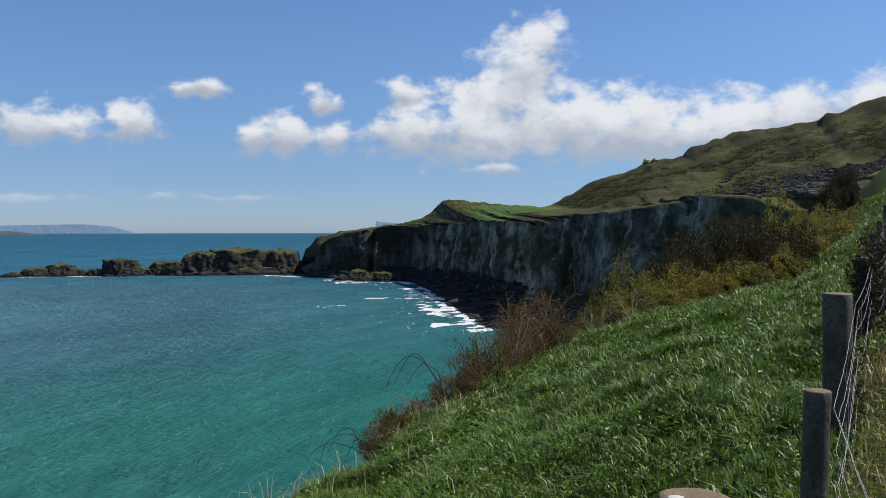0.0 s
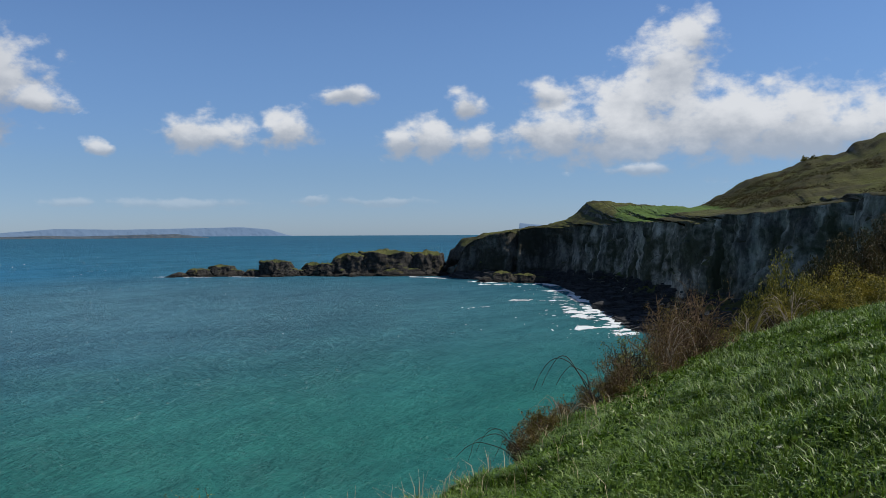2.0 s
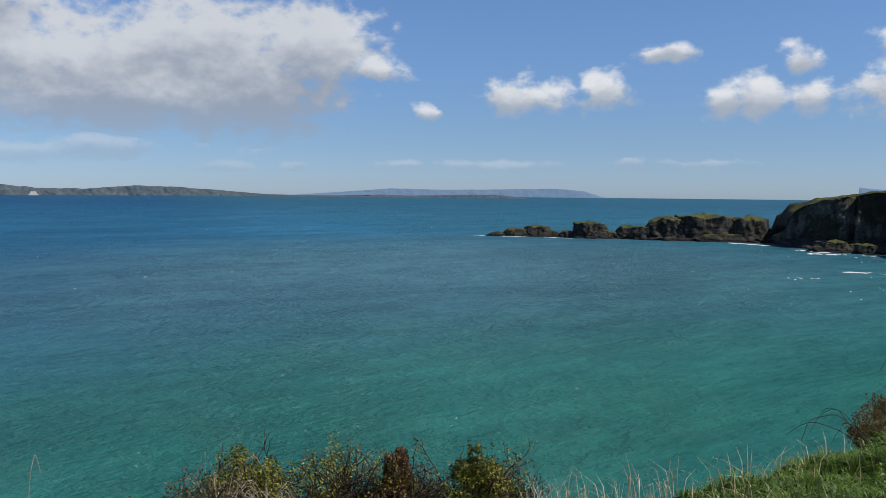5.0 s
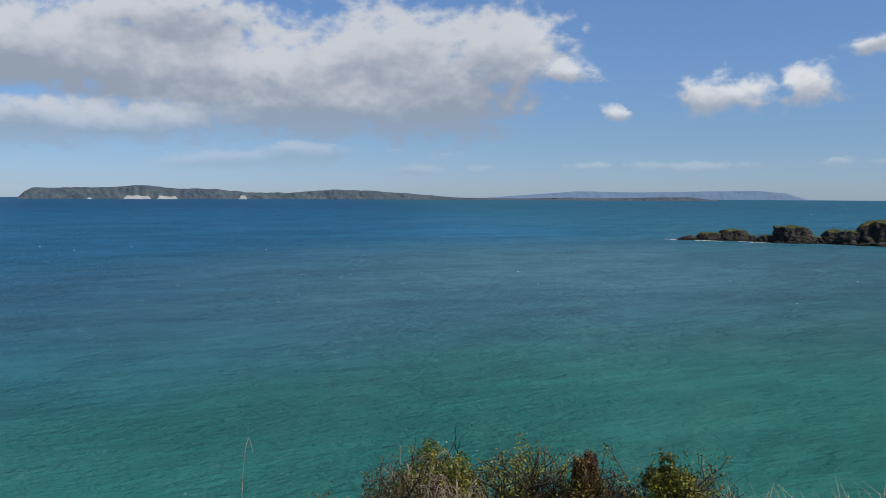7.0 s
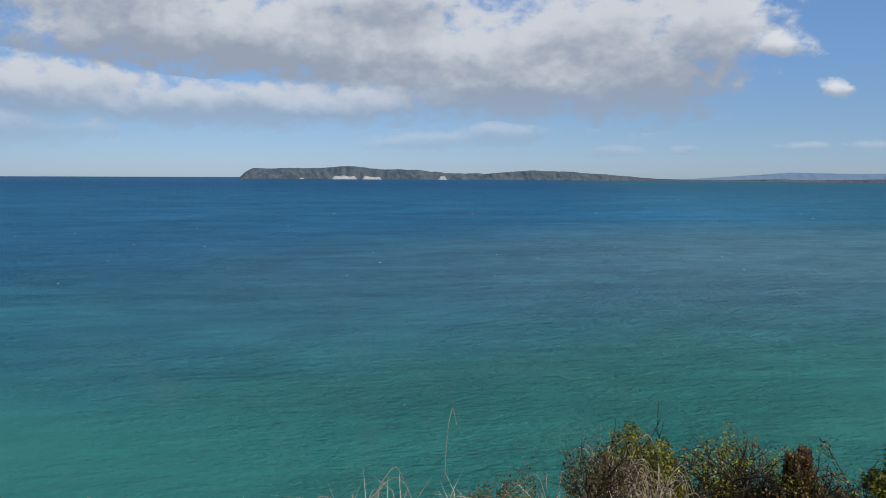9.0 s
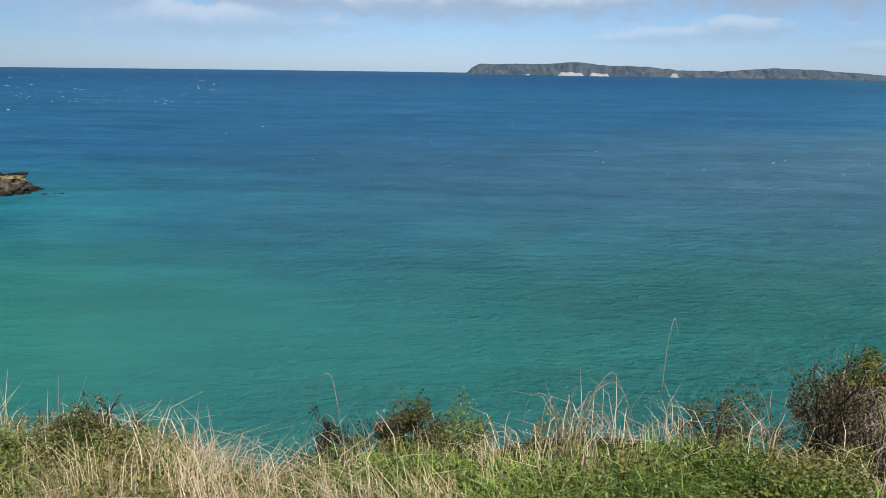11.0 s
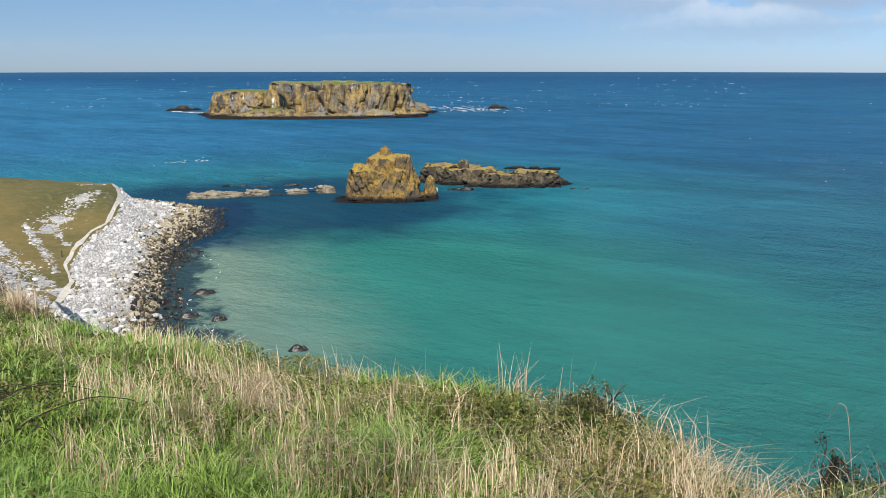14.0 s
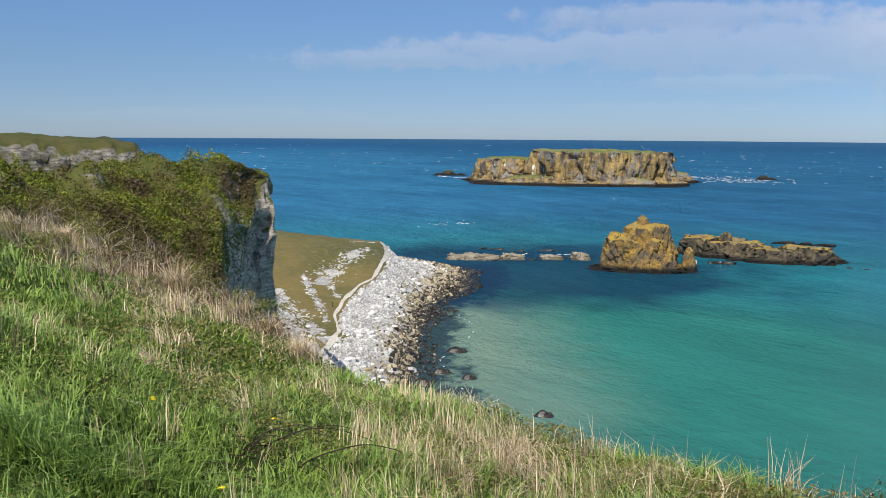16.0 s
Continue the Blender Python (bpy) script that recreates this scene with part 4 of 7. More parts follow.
reef(97.4, 306, 8.5, 8, 2.0, LOWROCK, "flat dark reef awash behind the low rock", 401, 0.30)
reef(102.2, 252, 3.6, 4, 1.5, WET_DARK, "flat black ledge beside the stack", 403, 0.4)
reef(94.2, 258, 3.0, 3, 0.7, WET_DARK, "half-sunk black rocks in open water", 405, 0.35)
for az, d, w, dep, h in ((118.2, 247, 8.4, 3.0, 1.15), (115.5, 248, 3.2, 2.6, 1.15), (112.95, 249, 3.1, 2.1, 0.9), (111.05, 250, 2.7, 2.3, 1.5)):
    crag("tidal_slab", az, d, [L(0, 0, w, dep, h, batter=0.10, dome=0.2, n=140, rows=14, skirt=0.05, uneven=0.35, block=0.16, tall=2.0, fine=1.6, square=0.9), L(w * 0.2, -dep * 0.5, w * 0.8, dep * 0.6, h * 0.55, batter=0.06, dome=0.1, n=110, rows=10, skirt=0.02, uneven=0.15, block=0.12, tall=2.0)],
         SLAB, "flat pale limestone slab above the tide", "rock", "slabs of the tidal reef")
for k, (az, d, w) in enumerate(((116.8, 268, 3.6), (115.2, 264, 2.6), (113.2, 266, 3.0), (114.3, 246, 2.4), (112.0, 252, 2.0), (116.7, 244, 1.8))):
    reef(az, d, w, 4, w * 0.36, WET_DARK, "flat black weedy slab at the waterline", 451 + k * 9, 0.4, "weedy slabs of the tidal reef", "tidal_slab")


# ---------------------------------------------------------------- far islands and hills
def far_land(name, az0, az1, d, az_k, el_k, mat, label, depth=260, rough=1.0, kind="", category="island"):
    az = np.arange(az0, az1, 0.06)
    el = np.interp(az, az_k, el_k)
    top = np.maximum(36 + d * np.tan(np.radians(el)), 0.5)
    top = top + rough * (2.0 * fbm(az * 1.6, 0.0, 0, 4, 51)) * np.clip(top / 30, 0, 1)
    rows_ = []
    for t in np.linspace(-0.1, 1, 14):
        rows_.append((d + 40 * max(t, 0) + 7 * fbm(az * 2.5, t * 1.5, 0, 3, 53), top * np.where(t < 0.72, t, 0.72 + (t - 0.72) * 0.8)))
    for t in np.linspace(0.1, 1, 8):
        rows_.append((d + 40 + depth * t, top * (0.94 + 0.06 * math.sin(math.pi * t / 2))))
    rows_.append((d + 60 + depth, top * 0 - 3))
    D = np.stack([q[0] + 0 * az for q in rows_], 1)
    Z = np.stack([q[1] for q in rows_], 1)
    A = np.radians(az)[:, None]
    return tagged(sheet(name, -D * np.sin(A), D * np.cos(A), Z, mat), label, category, kind=kind)


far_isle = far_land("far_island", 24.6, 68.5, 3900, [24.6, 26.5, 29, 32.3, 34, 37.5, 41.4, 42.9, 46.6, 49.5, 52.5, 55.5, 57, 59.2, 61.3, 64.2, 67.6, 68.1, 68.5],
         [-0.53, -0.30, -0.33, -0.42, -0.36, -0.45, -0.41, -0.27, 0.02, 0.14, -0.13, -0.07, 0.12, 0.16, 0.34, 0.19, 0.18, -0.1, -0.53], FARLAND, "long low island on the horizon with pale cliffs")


def chalk(az0, az1, h, seed):
    az = np.arange(az0, az1, 0.03)
    t = np.linspace(0, 1, 5)
    end = np.minimum(smooth(az, az0, az0 + 0.2), smooth(-az, -az1, -az1 + 0.2))
    H = 0.62 * h * (0.8 + 0.25 * fbm(az * 2.2, seed, 0, 3, seed)) * end
    D = 3868 + 6 * t[None] + 0 * az[:, None]
    Z = -1 + (H[:, None] + 1) * t[None]
    A = np.radians(az)[:, None]
    tagged(sheet("chalk_cliff", -D * np.sin(A), D * np.cos(A), Z, CHALK, parent=far_isle), "white chalk cliff")


chalk(59.3, 60.6, 24, 3)
chalk(60.9, 62.6, 28, 5)
chalk(55.0, 55.6, 26, 7)
chalk(64.3, 64.7, 12, 9)

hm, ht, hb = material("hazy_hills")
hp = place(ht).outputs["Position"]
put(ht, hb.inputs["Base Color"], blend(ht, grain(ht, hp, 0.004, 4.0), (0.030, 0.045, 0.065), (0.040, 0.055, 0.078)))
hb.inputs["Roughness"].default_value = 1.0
# distant haze put in as a faint blue glow of the hills themselves
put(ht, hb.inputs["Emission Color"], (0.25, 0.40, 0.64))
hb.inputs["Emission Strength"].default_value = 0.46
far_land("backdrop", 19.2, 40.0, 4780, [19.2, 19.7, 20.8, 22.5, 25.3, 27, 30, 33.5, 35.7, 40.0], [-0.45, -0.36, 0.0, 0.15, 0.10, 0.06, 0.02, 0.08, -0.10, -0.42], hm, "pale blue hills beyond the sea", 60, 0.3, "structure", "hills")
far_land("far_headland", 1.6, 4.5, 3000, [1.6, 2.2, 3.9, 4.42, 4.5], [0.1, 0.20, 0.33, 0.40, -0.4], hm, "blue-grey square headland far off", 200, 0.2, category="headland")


# ---------------------------------------------------------------- the boulder beach, its mound and track
SHORE = Vector((-145, -85)), Vector((-0.873, -0.487)), Vector((0.487, -0.873))


def shore_xy(u, v):
    return SHORE[0].x + u * SHORE[1].x + v * SHORE[2].x, SHORE[0].y + u * SHORE[1].y + v * SHORE[2].y


def water_v(u):
    """Where the waterline runs, across the shore, at a place along it."""
    return np.interp(u, [-85, -50, -35, -20, -9, 4, 14, 23, 38, 50, 59, 68, 74, 80, 86, 95, 110], [4.5, 2.3, 2.9, 2.5, 2.5, 1.3, 0.4, -3.0, -6.5, -7.0, -5.0, 2.5, 9.8, 17, 28, 46, 80])


def shore_z(u, v):
    w = v - water_v(u) + 1.6 * fbm(u * 0.09, v * 0.09, 0, 3, 61)
    point = smooth(u, 28, 58)
    z = np.where(w < 0, 0.42 * w, (3.3 - 2.0 * point) * (1 - np.exp(-np.maximum(w, 0) / 5.5)) + 0.05 * np.maximum(w, 0))
    z = z + (4.6 + 1.2 * point) * smooth(u, -28, 52) * smooth(v, 4 + 6 * point, 17) * (1 - smooth(u, 53, 70)) + 1.2 * smooth(v, 18, 50)
    # the hollow in the bank, and the spoil heap under the cliff
    z = z - 1.3 * np.exp(-((u - 14) / 15) ** 2 - ((v - 23) / 4.5) ** 2) + 2.6 * smooth(v - 0.37 * (u + 15), 26, 36) * smooth(-u, -4, 14)
    z = z + 0.28 * fbm(u * 0.16, v * 0.16, 0, 4, 63)
    return np.maximum(z, -2.5)


def track_v(u):
    return np.interp(u, [-80, -40, -30, -20, -9.4, 4, 9.9, 22, 30, 40, 55, 70], [17, 15.8, 15.4, 17.6, 17.6, 15.8, 14.1, 13.4, 12.9, 13.2, 15.8, 18.5])


# bare rubble scars on the bank: start and end along and across the shore, half-width
SCARS = ((9, 28, -24, 18.2, 0.5), (-3, 25.5, -15, 20.2, 0.45), (30, 20, 16, 23.5, 2.0), (20, 22.5, 6, 24.6, 2.0), (36, 17.5, 28, 19.5, 0.9), (46, 17, 44, 22, 0.5), (2, 21.5, -7, 19.0, 0.5), (-14, 29, -52, 17.6, 2.4), (-26, 30, -58, 20, 4.0), (-16, 21, -24, 18.5, 0.3), (-5, 30.5, -36, 17, 0.9), (-24, 26.5, -48, 17.5, 2.6), (3, 27.2, -18, 18.9, 0.35))


def tan_reach(u):
    """How far up the beach the weathered stones lie."""
    return np.interp(u, [-60, -38, -10, 20, 40], [3.8, 3.8, 3.4, 6.6, 7.0])


def scar_gap(u, v):
    best = np.full(np.broadcast(u, v).shape, 99.0)
    for u0, v0, u1, v1, w in SCARS:
        t = np.clip(((u - u0) * (u1 - u0) + (v - v0) * (v1 - v0)) / ((u1 - u0) ** 2 + (v1 - v0) ** 2), 0, 1)
        best = np.minimum(best, np.hypot(u - u0 - t * (u1 - u0), v - v0 - t * (v1 - v0)) / w)
    return best


def build_shore():
    u, v = np.linspace(-85, 112, 300), np.linspace(-14, 80, 170)
    U, V = np.meshgrid(u, v, indexing="ij")
    X, Y = shore_xy(U, V)
    Z = shore_z(U, V)
    uc, vc = (U[1:, 1:] + U[:-1, :-1]) / 2, (V[1:, 1:] + V[:-1, :-1]) / 2
    n = fbm(uc * 0.09, vc * 0.09, 0, 3, 65)
    fine = fbm(uc * 0.5, vc * 0.5, 0, 3, 66)
    fm = np.where((vc < track_v(uc) - 0.8 + 1.5 * n) | (scar_gap(uc, vc) < 0.60 + 1.3 * fine) | (uc > 57), 1, 0)
    # wet by the water; under the tan stones the dark stands for gap shade
    fm = np.where(vc - water_v(uc) < tan_reach(uc) - 0.4 + 2 * n + 1.5 * fine, 2, fm)
    ob = sheet("shore", X, Y, Z, [MOUND, RUBBLE, WET_DARK], face_mat=fm.ravel())
    tagged(ob, "low pasture mound above a white boulder beach", "shore", kind="structure")
    tu = np.linspace(-46, 58, 170)
    tv = track_v(tu)
    w = 0.42 + 0.18 * fbm(tu * 0.2, 2.0, 0, 3, 69) + 0.25 * smooth(tu, 20, 45)
    TV = tv[:, None] + w[:, None] * np.array([-1.0, -0.5, 0, 0.5, 1.0])[None]
    TU = np.repeat(tu[:, None], 5, 1)
    TX, TY = shore_xy(TU, TV)
    tr = sheet("track", TX, TY, shore_z(TU, TV) + 0.07, TRACK)
    tagged(tr, "pale trodden track along the foot of the mound", "path", kind="structure")
    return ob


shore = build_shore()


def scatter_boulders():
    kinds = []
    for i in range(6):
        v, f = stone((1.0, 0.8, 0.42 + 0.05 * i), 11 + i * 3, 2, 0.24 + 0.05 * i, 0.3)
        kinds.append((v, f))
    chips = [stone((1.0, 0.8, 0.5 + 0.05 * i), 21 + i * 3, 1, 0.5, 0.35) for i in range(6)]
    shared = {}

    def stone_kind(u, w):
        return WET_DARK if w < 1.0 + rng.normal(0, 1.6) else (BOULDER_TAN if w < float(tan_reach(u)) + rng.normal(0, 1.6) else BOULDER)

    for i in range(290):
        u = rng.uniform(-72, 64)
        w = rng.uniform(-1, 11)
        v = float(water_v(u)) + w
        x, y = shore_xy(u, v)
        z = float(shore_z(np.array(u), np.array(v)))
        k = int(rng.integers(0, 6))
        mat = stone_kind(u, w)
        key = (k, mat.name)
        if key not in shared:
            ob = mesh_object("boulder", *kinds[k], mat, shade=False)
            shared[key] = ob.data
        else:
            ob = new("boulder", shared[key])
        s = min(float(rng.lognormal(-0.85, 0.38)), 0.9)
        ob.parent = shore
        ob.matrix_basis = pose(x, y, z + 0.15 * s, rng.uniform(-25, 25), rng.uniform(-25, 25), rng.uniform(0, 360)) @ Matrix.Diagonal((s, s, s, 1))
    out = {BOULDER.name: [], BOULDER_TAN.name: [], WET_DARK.name: []}
    for i in range(30000):
        u = rng.uniform(-80, 78)
        top_ = float(track_v(u)) - float(water_v(u)) - 0.8
        w = rng.uniform(0, max(top_, 2)) if i % 3 else rng.normal(0, 3.4) - 1.0
        v = float(water_v(u)) + w
        z = float(shore_z(np.array(u), np.array(v)))
        if z < -1.6 or w > top_ or (1 < w < 7 and i % 2):
            continue
        x, y = shore_xy(u, v)
        mat = stone_kind(u, w)
        s = min(float(rng.lognormal(-1.5, 0.45) if mat is not BOULDER else rng.lognormal(-2.2, 0.55)), 0.6)
        sv_, sf_ = (kinds if s > 0.3 else chips)[i % 6]
        R = np.array(Euler((rng.uniform(0, 6), rng.uniform(0, 6), rng.uniform(0, 6))).to_matrix())
        lift = max(z, -0.12) if mat is WET_DARK and rng.uniform() < 0.6 else z
        out[mat.name].append((sv_ @ R.T * s + (x, y, lift + 0.1 * s), sf_))
    for u0, v0, u1, v1, wide in SCARS:
        for i in range(int(30 * wide * math.hypot(u1 - u0, v1 - v0) ** 0.9 / 4)):
            t = rng.uniform(0, 1)
            u, v = u0 + (u1 - u0) * t + rng.normal(0, wide * 0.9), v0 + (v1 - v0) * t + rng.normal(0, wide * 0.9)
            if v < track_v(np.array(u)) + 0.7:
                continue
            x, y = shore_xy(u, v)
            s = float(rng.lognormal(-2.0, 0.5))
            out[BOULDER.name].append((kinds[i % 6][0] * s + (x, y, float(shore_z(np.array(u), np.array(v))) + 0.05 * s), kinds[i % 6][1]))
    for mat, label in ((BOULDER, "white limestone rubble"), (BOULDER_TAN, "weathered tan beach stones"), (WET_DARK, "dark weedy stones at the waterline")):
        ob = mesh_object("beach_stones", *joined(out[mat.name]), mat, shade=False)
        tagged(ob, label + " strewn along the shore", "stones", kind="stuff")


scatter_boulders()


def marker_post(u, v):
    x, y = shore_xy(u, v)
    z = float(shore_z(np.array(u), np.array(v)))
    root = new("marker_post")
    root.location = (x, y, z)
    part("stake", *tube([(0, 0, -0.3), (0, 0.01, 0.5), (0.02, 0.01, 1.05)], (0.11, 0.105, 0.10), 8), WOOD, root)
    part("cap", *[q + (np.array((0.02, 0.01, 1.05)) if i == 0 else 0) for i, q in enumerate(stone((0.15, 0.15, 0.07), 19, 2, 0.7, 0.1))], WOOD, root)
    tagged(root, "short dark post beside the pale track", "post")


marker_post(-13.5, 18.9)
for az, d, s in ((119.2, 140, 1.6), (120.2, 127, 1.3), (118.3, 124, 1.0), (113.2, 108, 1.1), (121.3, 121, 1.1)):
    crag("sunken_rock", az, d, [L(0, 0, s, s * 0.6, 0.55, batter=0.4, dome=0.25, n=30, rows=6), L(s * 0.8, 0.2, s * 0.5, s * 0.4, 0.35, batter=0.4, dome=0.2, n=24, rows=5)], WET_DARK, "black weedy rock showing above the shallows", "rock", "rocks in the shallows")


# ---------------------------------------------------------------- the scrub-covered cliff beside the beach
def build_headland():
    K = [0.0, 0.2, 0.45, 0.7, 0.84, 0.93, 1.0]
    s = np.linspace(0, 1, 150)
    az = np.interp(s, K, [172, 156, 147, 139.5, 135, 132.4, 131.15])
    d = np.interp(s, K, [44, 48, 55, 63, 69, 72, 73])
    top = 35.2 + d * np.tan(np.radians(np.interp(s, K, [-0.7, -1.3, -1.75, -2.2, -1.85, -2.1, -2.5])))
    steep = smooth(s, 0.855, 0.915)
    O, Z = [], []
    # from the hidden back over the crest to the near side: a scrub slope that ends in a bare wall
    for t in np.linspace(1, 0, 14)[:-1]:
        O.append(-16 * t + 0 * s)
        Z.append(top - 1.5 * t - 1.0 * t * t)
    lip = np.interp(s, [0, 0.86, 0.90, 0.93, 0.96, 1.0], [9.0, 9.0, 5.5, 2.4, 0.9, 0.3])
    for t in np.linspace(0, 1, 66):
        gentle, fall_g = 24 * t, 3.0 * t + 10.5 * t ** 1.3
        q = smooth(t, 0.0, 0.25)
        out_ = (lip * 0.9 * q + 1.6 * t) * steep + gentle * (1 - steep)
        fall = (lip * q + 33 * np.clip(t - 0.22, 0, 1) / 0.78) * steep + fall_g * (1 - steep)
        O.append(out_)
        Z.append(top - fall)
    O, Z = np.stack(O, 1), np.stack(Z, 1)
    D, A = d[:, None] - O, np.repeat(az[:, None], O.shape[1], 1)
    for i in range(1, 22):      # the end wall turns away behind the corner
        t = i / 21
        D = np.concatenate([D, (D[149] + 24 * t)[None]])
        A = np.concatenate([A, (A[149] + 1.4 * t)[None]])
        Z = np.concatenate([Z, (Z[149] - 3.0 * t * t)[None]])
    A = np.radians(A)
    X, Y = -D * np.sin(A), D * np.cos(A)
    strata = 0.36 * np.sign(vnoise(X * 0.12, Y * 0.12, Z * 1.1, 75)) + 0.14 * np.sign(vnoise(X * 0.3, Y * 0.3, Z * 2.3, 76))
    wall_ = np.concatenate([steep, np.ones(21)])[:, None]
    strata = strata * wall_
    D = D + 1.0 * fbm(X * 0.22, Y * 0.22, Z * 0.12, 4, 73) + strata
    A = A + np.radians(0.22 * fbm(X * 0.15, Y * 0.15, Z * 0.25, 3, 74) + 0.25 * strata)
    X, Y = -D * np.sin(A), D * np.cos(A)
    soft_w = 1 - np.concatenate([steep, np.ones(21)])[:, None]
    Z = Z + 0.5 * fbm(X * 0.3, Y * 0.3, 0, 4, 77) + soft_w * (1.5 * np.abs(fbm(X * 0.30, Y * 0.30, 0, 3, 78)) - 0.4)
    ob = sheet("cliff", X, Y, np.maximum(Z, -1), HEADLAND, flip=True)
    tagged(ob, "scrub-covered limestone cliff above the beach", "cliff", kind="structure")
    return X, Y, Z


HX, HY, HZ = build_headland()


def build_scarp():
    s = np.linspace(0, 1, 120)
    az = 160 - 21.4 * s
    d = 130 + 12 * s
    top = 36 + d * np.tan(np.radians(np.interp(az, [138.5, 139.4, 141, 144, 147, 160], [-1.35, -0.95, -0.65, -0.50, -0.30, 0.1])))
    rows_ = [(-1.2, -9), (-0.9, -6), (-0.4, -4.6), (-0.1, -3.4), (0.1, -2.6), (0.35, -1.9), (0.8, -1.25), (2.2, -0.8), (5, -0.35), (9, 0.0), (14, 0.1), (30, 0.0), (50, -20)]
    D = np.stack([d + q[0] for q in rows_], 1)
    Z = np.stack([top + q[1] for q in rows_], 1) - 3.0 * smooth(-az, -139.6, -138.6)[:, None]
    A = np.radians(az)[:, None]
    X, Y = -D * np.sin(A), D * np.cos(A)
    D = D + 0.8 * blocks(az[:, None] * 1.6 + 0 * D, Z * 0.9, 0 * D, 85)[0] + 0.6 * fbm(X * 0.4, Y * 0.4, Z * 0.5, 4, 81)
    ob = sheet("scarp", -D * np.sin(A), D * np.cos(A), Z + 0.3 * fbm(X * 0.3, Y * 0.3, 0, 3, 83), LIME, flip=True)
    tagged(ob, "pale limestone scarp with a turf cap", "cliff", kind="structure")


build_scarp()


# ---------------------------------------------------------------- surf and whitecaps
def foam_patches(centres, sizes, name, label):
    out = []
    for (x, y), (a, b, ang) in zip(centres, sizes):
        k = 9
        th = np.linspace(0, 2 * math.pi, k, endpoint=False)
        r = 1 + rng.uniform(-0.55, 0.45, k)
        lx, ly = a * r * np.cos(th), b * r * np.sin(th)
        c, s = math.cos(ang), math.sin(ang)
        v = np.stack([x + lx * c - ly * s, y + lx * s + ly * c, np.full(k, 0.10)], 1)
        v = np.concatenate([v, [[x, y, 0.22]]])
        i = np.arange(k)
        out.append((v, np.stack([i, (i + 1) % k, np.full(k, k)], 1)))
    tagged(mesh_object(name, *joined(out), FOAM), label, "foam", kind="stuff")


def surf_sheet(points, width, cover, seed):
    """A lacy sheet of broken water along a line; cover falls off from the shore outward."""
    p = np.array(points, float)
    seg = np.concatenate([[0], np.cumsum(np.hypot(*np.diff(p, axis=0).T))])
    run = np.arange(0, seg[-1], 0.7)
    px, py = (softened(np.interp(run, seg, p[:, k]), 12, 40) for k in (0, 1))
    tx, ty = np.gradient(px), np.gradient(py)
    ln = np.hypot(tx, ty)
    ox, oy = ty / ln, -tx / ln
    if (ox * px + oy * py).mean() > 0:
        ox, oy = -ox, -oy
    off = np.arange(-3, width, 0.5)
    X, Y = px[:, None] + ox[:, None] * off[None], py[:, None] + oy[:, None] * off[None]
    Z = 0.16 + 0.10 * fbm(X * 0.6, Y * 0.6, 0, 2, seed)
    f = grid_faces(*X.shape)
    lace = 0.7 * fbm(X * 0.06, Y * 0.06, 0, 5, seed + 3) + 0.8 * np.sin(off * 0.55 + 3.0 * fbm(X * 0.02, Y * 0.02, 0, 2, seed + 5))[None] * 0.45
    lace = (lace + 0.95 * fbm(X * 0.30, Y * 0.30, 0, 4, seed + 7) + cover - 1.5 * np.clip(off / width, 0, 1)[None]).ravel()
    f = f[lace[f].mean(1) > 0]
    used, back = np.unique(f, return_inverse=True)
    return np.stack([X, Y, Z], -1).reshape(-1, 3)[used], back.reshape(f.shape)


